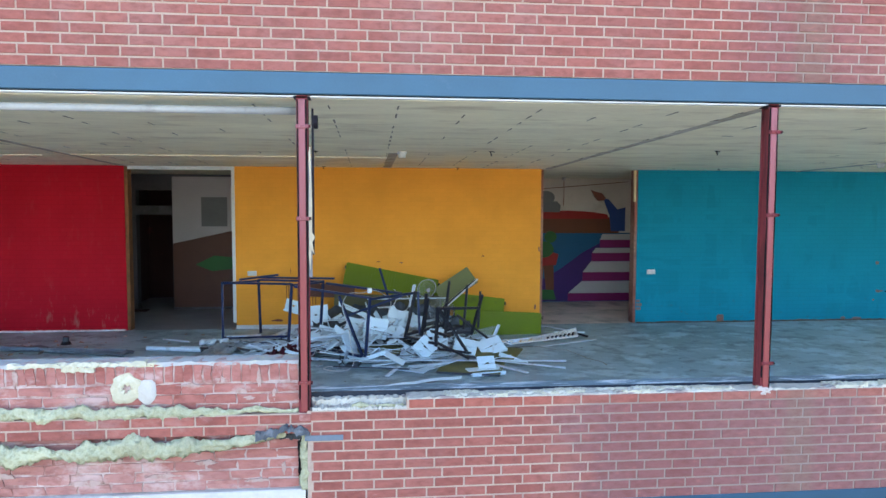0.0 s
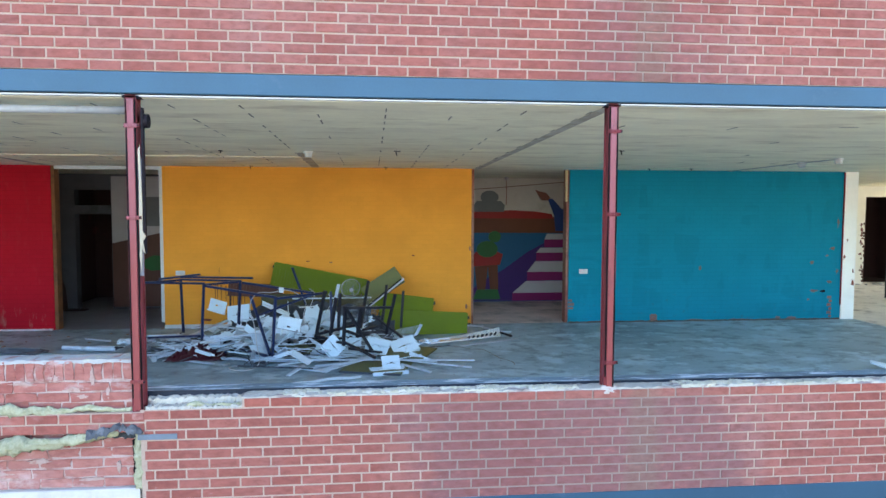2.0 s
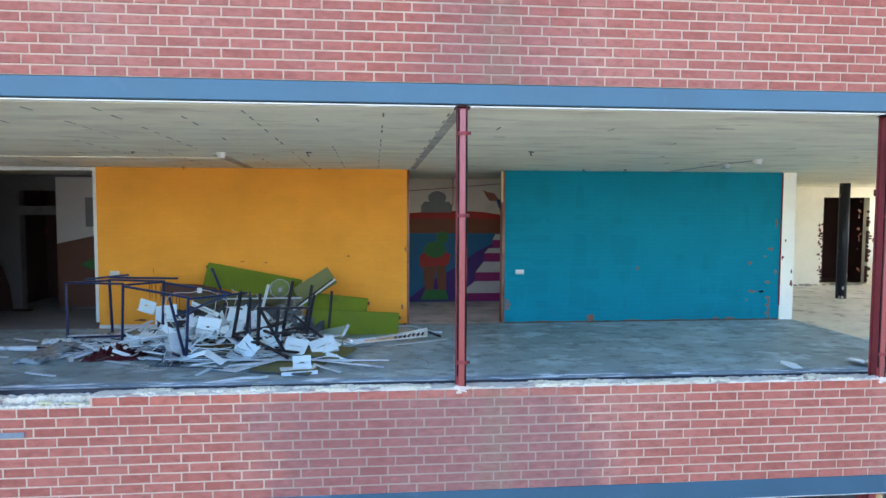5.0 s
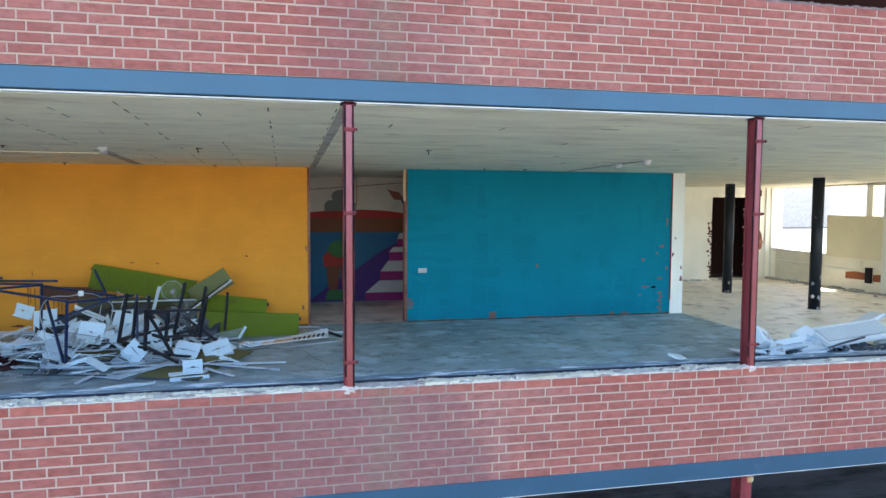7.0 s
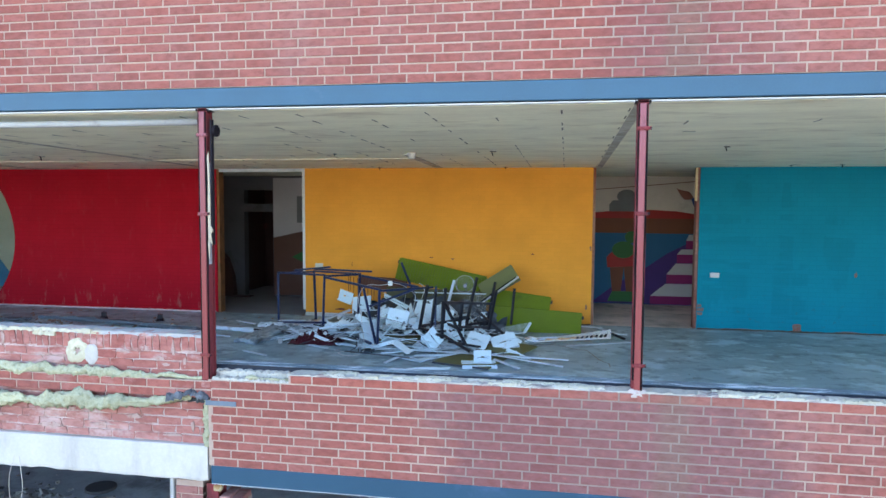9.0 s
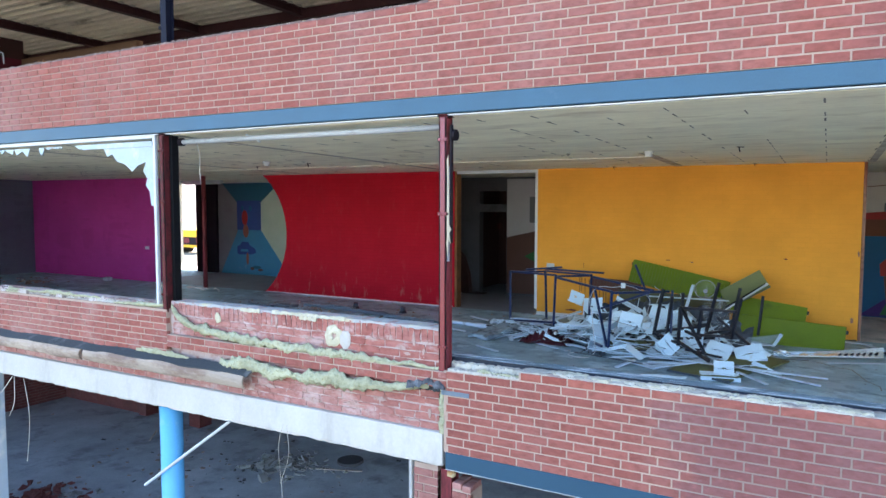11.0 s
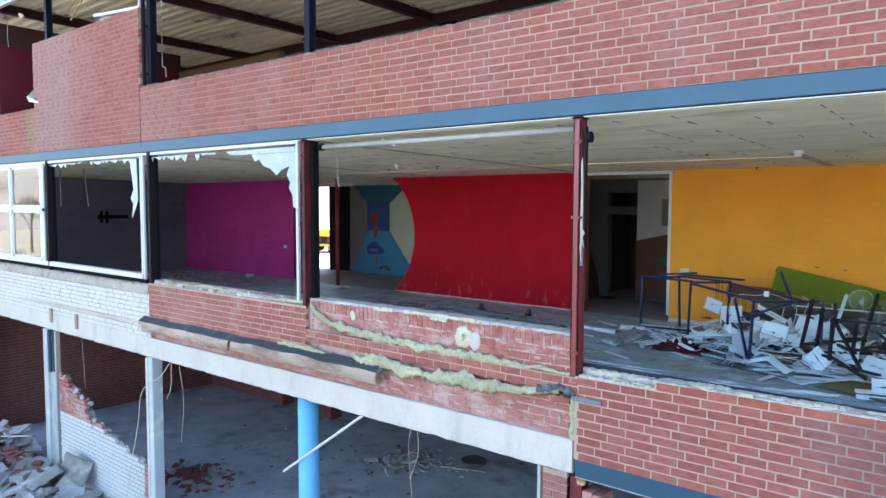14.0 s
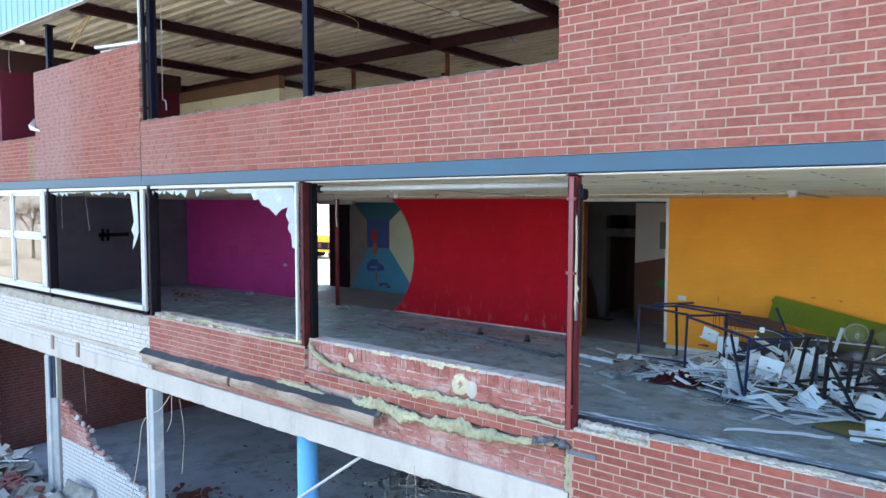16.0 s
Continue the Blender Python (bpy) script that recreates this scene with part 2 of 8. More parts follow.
BRICK_WHITE = surface("white_painted_brick", (0.5, 0.5, 0.5), 0.6, 0.1, (0.38, 0.33, 0.29), (0.6, 0.72), 2.5, 50, 0.2)
MORTAR = mortar_material("mortar", (0.41, 0.302, 0.242), (0.31, 0.215, 0.175))
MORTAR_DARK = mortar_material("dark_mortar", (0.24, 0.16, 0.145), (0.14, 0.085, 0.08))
MORTAR_PALE = surface("pale_mortar", (0.45, 0.345, 0.315), 0.95, 0.3, (0.27, 0.13, 0.11), (0.48, 0.62), 4.0, 90, 0.4)
BLUE_LOW = surface("darker_blue_paint", (0.02, 0.062, 0.105), 0.5, 0.12, (0.05, 0.09, 0.15), (0.6, 0.75), 2.0, 60, 0.05)
BLUE = surface("blue_paint", (0.04, 0.097, 0.152), 0.5, 0.15, (0.08, 0.13, 0.19), (0.6, 0.75), 2.0, 60, 0.05)
STEEL_RED = surface("red_lead_paint", (0.175, 0.032, 0.038), 0.5, 0.3, (0.06, 0.016, 0.018), (0.5, 0.66), 5.0, 30, 0.1, gloss=0.15, dirt_stretch=(1, 1, 0.25))
STEEL_DARK = surface("dark_steel", (0.013, 0.01, 0.014), 0.6, 0.3, (0.045, 0.02, 0.02), (0.62, 0.75), 4.0, 30, 0.1, gloss=0.12)
STEEL_BLUE = surface("blue_steel_post", (0.007, 0.008, 0.018), 0.6, 0.2, None, fine=30, gloss=0.12)
CEILING = surface("ceiling_boards", (0.9, 0.81, 0.6), 0.9, 0.16, (0.62, 0.53, 0.37), (0.52, 0.72), 2.2, 26, 0.25, stretch=(0.6, 1.8, 1), dirt_stretch=(0.5, 1.4, 1))
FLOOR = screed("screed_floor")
FLOOR_PALE = surface("pale_floor", (0.84, 0.79, 0.68), 0.6, 0.2, (0.42, 0.37, 0.3), (0.53, 0.66), 2.2, 30, 0.15)
FLOOR_BROWN = surface("dusty_corridor_floor", (0.76, 0.64, 0.58), 0.6, 0.25, (0.38, 0.33, 0.29), (0.5, 0.66), 1.2, 30, 0.15)
FLOOR_DARK = surface("dark_corridor_floor", (0.24, 0.235, 0.245), 0.6, 0.3, (0.25, 0.25, 0.25), (0.54, 0.7), 1.4, 30, 0.15)
FLOOR_WET = surface("wet_sooty_floor", (0.19, 0.195, 0.21), 0.5, 0.4, (0.07, 0.07, 0.075), (0.47, 0.6), 1.4, 30, 0.15, stretch=(0.5, 1.2, 1), dirt_stretch=(0.35, 1.1, 1))
# out of view; kept dark so little light bounces up to the deck
FLOOR_TOP_DARK = surface("dark_top_floor", (0.085, 0.08, 0.075), 0.8, 0.3, (0.12, 0.11, 0.1), (0.56, 0.7), 1.2, 30, 0.15)
FLOOR_LOW = surface("lower_floor", (0.345, 0.37, 0.405), 0.8, 0.3, (0.19, 0.2, 0.215), (0.53, 0.68), 1.2, 30, 0.15)
# the corridor's gloom is put into this wall colour
DIM = surface("dimmed_corridor_paint", (0.1, 0.094, 0.1), 0.85, 0.15, (0.05, 0.045, 0.04), (0.52, 0.7), 1.2, 40, 0.1)
WHITE = surface("white_plaster", (0.84, 0.82, 0.75), 0.85, 0.08, (0.5, 0.45, 0.37), (0.62, 0.78), 1.4, 40, 0.1)
# white plaster tinted warm in place of bounce from a sunlit floor
WHITE_WARM = surface("warm_lit_white_plaster", (0.9, 0.84, 0.7), 0.85, 0.08, (0.6, 0.52, 0.4), (0.62, 0.78), 1.4, 40, 0.1)
WHITE_BEAM = surface("whitewashed_concrete", (0.5, 0.465, 0.425), 0.85, 0.14, (0.34, 0.3, 0.27), (0.52, 0.74), 1.7, 35, 0.35, dirt_stretch=(1, 1, 0.35))
CONCRETE = surface("concrete", (0.36, 0.35, 0.33), 0.9, 0.2, (0.55, 0.54, 0.5), (0.52, 0.66), 3.0, 50, 0.3)
RED_WALL = painted_brick("red_painted_brick", (0.42, 0.008, 0.02), 0.85, (0.36, 0.1, 0.09), (0.56, 0.69), touch=0.25, upright=0.28)
ORANGE_WALL = painted_brick("orange_painted_brick", (0.75, 0.315, 0.042), 0.95, (0.4, 0.12, 0.05), (0.72, 0.76), touch=0.12)
TEAL_WALL = painted_brick("teal_painted_brick", (0.006, 0.2, 0.29), 0.9, (0.03, 0.12, 0.16), (0.6, 0.7))
PURPLE_WALL = painted_brick("purple_painted_brick", (0.47, 0.046, 0.235), 0.95, (0.3, 0.1, 0.3), (0.7, 0.76))
GREY_WALL = painted_brick("grey_painted_brick", (0.17, 0.165, 0.215), 0.92, (0.25, 0.24, 0.24), (0.7, 0.76))
FRAME_WHITE = surface("white_window_paint", (0.53, 0.54, 0.55), 0.4, 0.08, (0.36, 0.34, 0.32), (0.6, 0.74), 5.0, 60, 0.05)
BLACK = surface("black_gasket", (0.007, 0.007, 0.008), 0.8, 0.3, None, gloss=0.08)
GROUND = surface("winter_grass", (0.2, 0.188, 0.145), 0.95, 0.25, (0.29, 0.265, 0.225), (0.4, 0.58), 0.3, 8, 0.3)
ROOF_SHEET = surface("corrugated_roof_sheet", (0.72, 0.67, 0.56), 0.5, 0.25, (0.06, 0.045, 0.032), (0.56, 0.7), 0.9, 14, 0.1, stretch=(0.3, 1, 1), dirt_stretch=(0.5, 1.0, 1))
FASCIA = surface("pale_blue_fascia", (0.2, 0.38, 0.48), 0.5, 0.08, None)
RUBBER = surface("bitumen_felt", (0.035, 0.04, 0.045), 0.8, 0.4, (0.12, 0.12, 0.12), (0.55, 0.7), 3.0, 40, 0.4)
RAW_EDGE = brick_material("raw_brick_edge", (0.14, 0.04, 0.03), (0.24, 0.08, 0.055), (0.45, 0.35, 0.3), (0.5, 0.62))
DARK_RED = surface("dark_red_paint", (0.2, 0.013, 0.018), 0.6, 0.15, None)


# ---- builders ----
def box(bm, x0, x1, y0, y1, z0, z1):
    v = [bm.verts.new((x, y, z)) for z in (z0, z1) for y in (y0, y1) for x in (x0, x1)]
    for f in ((0, 2, 3, 1), (4, 5, 7, 6), (0, 1, 5, 4), (2, 6, 7, 3), (0, 4, 6, 2), (1, 3, 7, 5)):
        bm.faces.new([v[i] for i in f])
    return v


def boxes(*dims):
    bm = bmesh.new()
    for d in dims:
        box(bm, *d)
    return bm


def turned(bm, m, verts=None):
    bmesh.ops.transform(bm, matrix=m, verts=verts or bm.verts)
    return bm


def worn(bm, width=0.004, segments=1):
    bmesh.ops.bevel(bm, geom=bm.edges[:], offset=width, segments=segments, affect="EDGES", clamp_overlap=True)
    return bm


def rod(bm, a, b, r, sides=8, r2=None):
    """A round bar from a to b."""
    a, b = Vector(a), Vector(b)
    m = Matrix.Translation((a + b) / 2) @ (b - a).to_track_quat("Z", "Y").to_matrix().to_4x4()
    bmesh.ops.create_cone(bm, cap_ends=True, segments=sides, radius1=r, radius2=r if r2 is None else r2, depth=(b - a).length, matrix=m)
    return bm


def tube_path(bm, pts, r, sides=6):
    """A round tube swept along points, as one skin."""
    p = [Vector(q) for q in pts]
    side = None
    prev = None
    for i, q in enumerate(p):
        d = (p[min(i + 1, len(p) - 1)] - p[max(i - 1, 0)]).normalized()
        if side is None:
            side = d.orthogonal().normalized()
        side = (side - d * side.dot(d)).normalized()
        up = d.cross(side)
        ring = [bm.verts.new(q + (side * math.cos(2 * math.pi * k / sides) + up * math.sin(2 * math.pi * k / sides)) * r) for k in range(sides)]
        if prev:
            for k in range(sides):
                m = (k + 1) % sides
                bm.faces.new((prev[k], prev[m], ring[m], ring[k]))
        else:
            bm.faces.new(ring[::-1])
        prev = ring
    bm.faces.new(prev)
    return bm


def bar(bm, a, b, w, h, roll=0.0):
    """A square bar of width w and height h from a to b."""
    a, b = Vector(a), Vector(b)
    m = Matrix.Translation((a + b) / 2) @ (b - a).to_track_quat("Y", "Z").to_matrix().to_4x4() @ Matrix.Rotation(roll, 4, "Y")
    vs = box(bm, -w / 2, w / 2, -(b - a).length / 2, (b - a).length / 2, -h / 2, h / 2)
    bmesh.ops.transform(bm, matrix=m, verts=vs)
    return bm


def mesh_of(name, bm, material, smooth=False):
    bmesh.ops.recalc_face_normals(bm, faces=bm.faces)
    me = bpy.data.meshes.new(name)
    bm.to_mesh(me)
    bm.free()
    for m in (material if isinstance(material, (list, tuple)) else (material,)):
        me.materials.append(m)
    if smooth:
        me.shade_smooth()
    return me


def part(name, bm, material, parent, label="", smooth=False):
    ob = new(name, mesh_of(name, bm, material, smooth))
    ob.parent = parent
    if parent is not None:
        ob.matrix_parent_inverse = Matrix.Identity(4)
    return tagged(ob, label)


def setting(name, bm, material, label, smooth=False):
    return tagged(new(name, mesh_of(name, bm, material, smooth)), label, kind="structure", category=name.split("_")[0])


def thing(name, label, category, group="", at=(0, 0, 0)):
    ob = new(name)
    ob.location = at
    ob.empty_display_size = 0.2
    return tagged(ob, label, category, group)


def solid(name, bm, material, label, category, group="", smooth=False):
    return tagged(new(name, mesh_of(name, bm, material, smooth)), label, category, group)


def prism(bm, outline, y0, y1):
    """An outline in x and z pushed from y0 to y1."""
    a = [bm.verts.new((x, y0, z)) for x, z in outline]
    b = [bm.verts.new((x, y1, z)) for x, z in outline]
    bm.faces.new(a)
    bm.faces.new(b[::-1])
    for i in range(len(a)):
        j = (i + 1) % len(a)
        bm.faces.new((a[j], a[i], b[i], b[j]))
    return bm


# ---- brickwork ----
BW, BH, BD, JOINT = 0.25, 0.0836, 0.115, 0.0148
brick_meshes = {}


def brick_mesh(w, h, d, material, ragged=0):
    """A brick with a bevelled face; ragged: which of the hacked shapes it takes, 0 for a sound one."""
    key = (round(w, 3), round(h, 3), round(d, 3), material.name, ragged)
    if key not in brick_meshes:
        bm = boxes((0, w, 0, d, 0, h))
        if ragged:
            r = random.Random(ragged)
            bmesh.ops.subdivide_edges(bm, edges=[e for e in bm.edges if all(v.co.y < 0.001 for v in e.verts)], cuts=1)
            for v in bm.verts:
                if v.co.y < 0.001:
                    v.co += Vector((r.gauss(0, 0.0045), r.uniform(-0.003, 0.006), r.gauss(0, 0.005)))
            brick_meshes[key] = mesh_of("brick", bm, material)
            return brick_meshes[key]
        bmesh.ops.bevel(bm, geom=[e for e in bm.edges if all(v.co.y < 0.001 for v in e.verts)], offset=0.003, segments=1, affect="EDGES")
        brick_meshes[key] = mesh_of("brick", bm, material)
    return brick_meshes[key]


def brickwork(owner, x0, x1, z0, z1, y, material, near=None, seed=1, gone=None, depth=0.06, along="x", at=0.0, phase=0.0, bw=BW):
    """Running-bond bricks in front of a mortar core. near: (x, x, z, z) stretch whose bricks are parts of their own; the others are one mesh.
    gone(x, z): where bricks are missing. along 'y': the wall runs along y at x = at."""
    rng = random.Random(seed)
    verts, faces = [], []
    courses = int(round((z1 - z0) / BH))
    count = 0
    for c in range(courses):
        z = z0 + c * BH
        # quarter bond: every second course steps a quarter brick to and fro
        shift = phase + (0, -0.065, 0, 0.065)[c % 4] + rng.uniform(-0.004, 0.004)
        xx = math.floor((x0 - shift) / bw) * bw + shift + JOINT / 2
        while xx < x1:
            a, b = max(xx, x0), min(xx + bw - JOINT, x1)
            xx += bw
            if b - a < 0.03 or (gone and gone((a + b) / 2, z + BH / 2)):
                continue
            off = rng.uniform(-0.003, 0.002)
            h = BH - JOINT + rng.uniform(-0.002, 0.001)
            if near and near[0] <= a <= near[1] and near[2] <= z <= near[3] and count < 300:
                ob = new("brick", brick_mesh(b - a, BH - JOINT, depth, material, rng.randint(1, 9) if material is BRICK_OLD else 0))
                ob.location = (a, y + off, z)
                ob.rotation_euler = (rng.uniform(-0.008, 0.008), rng.uniform(-0.004, 0.004), rng.uniform(-0.006, 0.006))
                ob.parent = owner
                count += 1
                continue
            i = len(verts)
            e = 0.003
            for (p, q, s, t, yy) in ((a, b, z, z + h, y + off + e), (a + e, b - e, z + e, z + h - e, y + off)):
                verts += [(p, yy, s), (q, yy, s), (q, yy, t), (p, yy, t)]
            verts += [(a, y + depth, z), (b, y + depth, z), (b, y + depth, z + h), (a, y + depth, z + h)]
            faces.append((i + 4, i + 5, i + 6, i + 7))
            for k in range(4):
                j = (k + 1) % 4
                faces.append((i + k, i + j, i + 4 + j, i + 4 + k))
                faces.append((i + 8 + k, i + 8 + j, i + j, i + k))
    if verts:
        if along == "y":
            verts = [(at - v[1], v[0], v[2]) for v in verts]
        me = bpy.data.meshes.new("bricks")
        me.from_pydata(verts, [], faces)
        me.materials.append(material)
        ob = new("bricks", me)
        ob.parent = owner
        tagged(ob, kind="stuff")


# ---- large structure ----
X0, X1 = -20.0, 24.0          # the stretch of facade that stands
CEIL_F, CEIL_B = 3.21, 3.055    # underside of the ceiling at the facade and at the back wall
YB = 7.7                        # painted walls at the back of the room


def slab(name, x0, x1, y0, y1, zf, zb, thick, material, label):
    bm = bmesh.new()
    v = [bm.verts.new(p) for p in ((x0, y0, zf), (x1, y0, zf), (x1, y1, zb), (x0, y1, zb), (x0, y0, zf + thick), (x1, y0, zf + thick), (x1, y1, zb + thick), (x0, y1, zb + thick))]
    for f in ((0, 3, 2, 1), (4, 5, 6, 7), (0, 1, 5, 4), (1, 2, 6, 5), (2, 3, 7, 6), (3, 0, 4, 7)):
        bm.faces.new([v[i] for i in f])
    return setting(name, bm, material, label)


setting("ground", boxes((-400, 400, -400, 400, -3.9, -3.62)), GROUND, "flat winter grass and bare earth round the building")
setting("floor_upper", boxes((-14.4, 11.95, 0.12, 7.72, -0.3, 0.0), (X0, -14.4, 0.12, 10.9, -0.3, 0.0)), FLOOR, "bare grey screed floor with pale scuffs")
# this stretch of corridor floor is much darker than the next
setting("floor_corridor_dark", boxes((-14.4, 1.9, 7.72, 14.2, -0.3, -0.002)), FLOOR_DARK, "dark grey corridor floor")
setting("floor_corridor", boxes((1.9, 11.95, 7.72, 14.2, -0.3, -0.002)), FLOOR_BROWN, "pale brown dusty corridor floor")
setting("floor_end_room", boxes((11.95, 19.3, 0.12, 14.2, -0.3, 0.0)), FLOOR_PALE, "pale worn floor with dark stains")
setting("floor_lower_wet", boxes((3.0, X1, -0.1, 14.2, -3.85, -3.552)), FLOOR_WET, "wet dark streaky floor of the ground storey")
setting("floor_lower", boxes((X0, 3.0, -0.1, 14.2, -3.85, -3.55)), FLOOR_LOW, "dark dusty concrete floor of the ground storey")
slab("ceiling_upper", -14.4, 19.3, 0.1, 14.2, CEIL_F, 2.92, 0.2, CEILING, "grey-beige ceiling boards with open seams")
slab("ceiling_upper_end", X0, -14.4, 0.1, 10.9, CEIL_F, 2.988, 0.2, CEILING, "grey-beige ceiling boards with open seams")
setting("ceiling_lower", boxes((X0, X1, 0.35, 14.2, -0.36, -0.304)), CONCRETE, "underside of the floor slab")
setting("floor_top", boxes((X0, 19.3, 0.1, 14.2, 3.42, 3.56)), FLOOR_TOP_DARK, "unseen dark concrete floor of the top storey")

# blue beams
bm = worn(boxes((X0, X1, 0.0, 0.1, 3.235, 3.405)), 0.006)
setting("beam_blue_upper", bm, BLUE, "long blue-painted steel beam over the window openings")
setting("trim_white_strip", boxes((X0, X1, 0.03, 0.098, 3.214, 3.226)), FRAME_WHITE, "thin white strip under the blue beam")
# solid black strip gives the shade of the gap below the beam
setting("trim_dark_gap", boxes((X0, X1, 0.04, 0.098, 3.226, 3.235)), BLACK, "black strip standing in for the gap under the blue beam")
setting("beam_blue_lower", worn(boxes((0.09, X1, 0.0, 0.3, -0.325, -0.15)), 0.006), BLUE_LOW, "long blue-painted steel beam under the brick band")
setting("trim_pale_strip_lower", boxes((0.09, X1, 0.004, 0.03, -0.331, -0.3255)), FRAME_WHITE, "thin pale edge under the lower beam")
setting("trim_dark_strip_lower", boxes((0.09, X1, 0.05, 0.3, -0.345, -0.332)), STEEL_DARK, "thin dark strip under the lower beam")
bm, prev, rng = bmesh.new(), None, random.Random(91)
for i in range(251):
    x = X0 + (0.05 - X0) * i / 250
    g = abs(rng.gauss(0, 0.007))
    ring = [bm.verts.new(p) for p in ((x, 0.3, -0.315 + g), (x, 0.018 + g * 0.3, -0.318 + g), (x, 0.012, -0.29 + g * 0.5), (x, 0.012, 0.018), (x, 0.022, 0.03), (x, 0.3, 0.03))]
    if prev:
        for k in range(6):
            bm.faces.new((prev[k], prev[(k + 1) % 6], ring[(k + 1) % 6], ring[k]))
    else:
        bm.faces.new(ring)
    prev = ring
bm.faces.new(prev[::-1])
setting("beam_white", bm, WHITE_BEAM, "whitewashed concrete beam with stained edge")

# brick bands
w = setting("wall_band_lower", boxes((0.07, 0.88, 0.0055, 0.12, -0.15, 0.682), (0.88, X1, 0.0055, 0.12, -0.15, 0.755), (0.13, X1, 0.12, 0.2, -0.15, 0.70)), MORTAR, "red brick band under the windows, lime-bloomed")
LOWER_BAND = w
w = setting("wall_band_upper", boxes((X0, X1, 0.0055, 0.24, 3.41, 4.315)), MORTAR, "red brick band above the windows")
UPPER_BAND = w
w = setting("wall_tower", boxes((-0.11, 4.3, 0.0055, 0.24, 4.315, 5.75)), MORTAR, "tall red brick panel of the top storey")
TOWER = w
w = setting("wall_tower_small", boxes((-12.7, -8.28, 0.0055, 0.24, 4.315, 5.66)), MORTAR, "tall red brick panel beside open bays")
TOWER_SMALL = w

# left bays: the inner leaf bared
INNER = setting("wall_inner_leaf", boxes((-4.0, 0.0, 0.079, 0.3, 0.03, 1.09)), MORTAR_PALE, "bared inner brick leaf with soldier course and foam")
INNER_B = setting("wall_inner_leaf_b", boxes((-8.15, -4.0, 0.079, 0.3, 0.03, 1.04)), MORTAR_PALE, "bared inner brick leaf below a broken window")
WHITE_WALL = setting("wall_white_brick", boxes((X0, -8.15, 0.03, 0.3, 0.03, 0.95)), MORTAR_PALE, "white-painted brick band")

# the painted walls at the back of the room
def panel(name, x0, x1, mat, label, z0=0.0, y0=YB, thick=0.24, top=3.06):
    ob = setting(name, boxes((x0, x1, y0, y0 + thick, z0, top)), mat, label)
    return ob


panel("wall_orange", -1.94, 3.89, ORANGE_WALL, "orange painted brick wall")
panel("wall_teal", 5.85, 11.66, TEAL_WALL, "teal painted brick wall with chipped corner")
panel("wall_purple", -19.85, -13.8, PURPLE_WALL, "purple painted brick wall")
bm = bmesh.new()
cx, cz, R = -10.71, 1.52, 1.89
a0 = math.asin((3.06 - cz) / R)
a1 = math.asin((0.0 - cz) / R)
arc = [(cx + R * math.cos(a0 + (a1 - a0) * i / 40), cz + R * math.sin(a0 + (a1 - a0) * i / 40)) for i in range(41)]
prism(bm, [(-3.92, 0.0), (-3.92, 3.06)] + arc, YB, YB + 0.24)
setting("wall_red", bm, RED_WALL, "red painted brick wall with a round cut-out end")
panel("wall_grey", -20.0, -19.85, GREY_WALL, "grey painted end wall", y0=0.3, thick=8.0, top=3.2)
panel("wall_white_jamb", 11.66, 11.95, WHITE, "white plastered wall end with chipped edge", y0=YB - 0.02, thick=0.3)

# corridor and rooms behind
# wall white lowered in tone to carry the corridor's dimness
WHITE_DIMMED = surface("dimmed_corridor_white", (0.56, 0.49, 0.43), 0.85, 0.12, (0.38, 0.31, 0.26), (0.55, 0.75), 1.4, 40, 0.1)
M_STORE = surface("dark_brown_paint", (0.045, 0.018, 0.016), 0.8, 0.3, (0.12, 0.02, 0.02), (0.6, 0.7), 1.5)
panel("wall_mural", 2.0, 11.8, WHITE_DIMMED, "corridor wall with a painted mural", y0=10.8)
panel("wall_mural_far", -14.4, -7.0, WHITE, "far corridor wall with a blue mural", y0=10.65)
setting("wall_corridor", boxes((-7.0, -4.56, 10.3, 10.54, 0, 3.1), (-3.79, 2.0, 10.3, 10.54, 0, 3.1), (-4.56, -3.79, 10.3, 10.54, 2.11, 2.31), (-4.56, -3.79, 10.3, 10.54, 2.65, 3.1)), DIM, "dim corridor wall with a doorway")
setting("wall_corridor_step", boxes((-7.2, -7.0, 10.3, 10.65, 0, 3.1), (1.8, 2.0, 10.54, 11.04, 0, 3.1)), WHITE, "step in the corridor wall")
panel("wall_far_end", X0, -16.4, WHITE, "dim corridor wall", y0=10.65)
setting("wall_back", boxes((-14.4, 11.8, 14.0, 14.2, -0.3, 3.4)), WHITE, "outer back wall")
setting("wall_dark_jamb", boxes((-15.35, -14.4, 10.55, 10.95, 0, 3.1)), STEEL_DARK, "dark panelled wall end beside an open doorway")
setting("wall_passage", boxes((-14.6, -14.4, 10.95, 14.2, -0.3, 3.3)), WHITE, "outer return wall")
# out of view; its opening meters end-room light into the corridor
setting("wall_end_room_side", boxes((11.8, 11.94, 10.8, 14.0, 0, 3.1), (11.72, 11.94, 7.98, 10.8, 2.3, 3.1), (11.72, 11.94, 9.7, 10.8, 0, 2.3)), WHITE, "unseen white side wall, opening sized to light the corridor")
setting("wall_end_room_back", boxes((11.94, 16.68, 13.7, 13.95, 0, 3.1), (18.15, 19.05, 13.7, 13.95, 0, 3.1), (16.68, 18.15, 13.7, 13.95, 2.62, 3.1)), WHITE_WARM, "white back wall with a broken doorway")
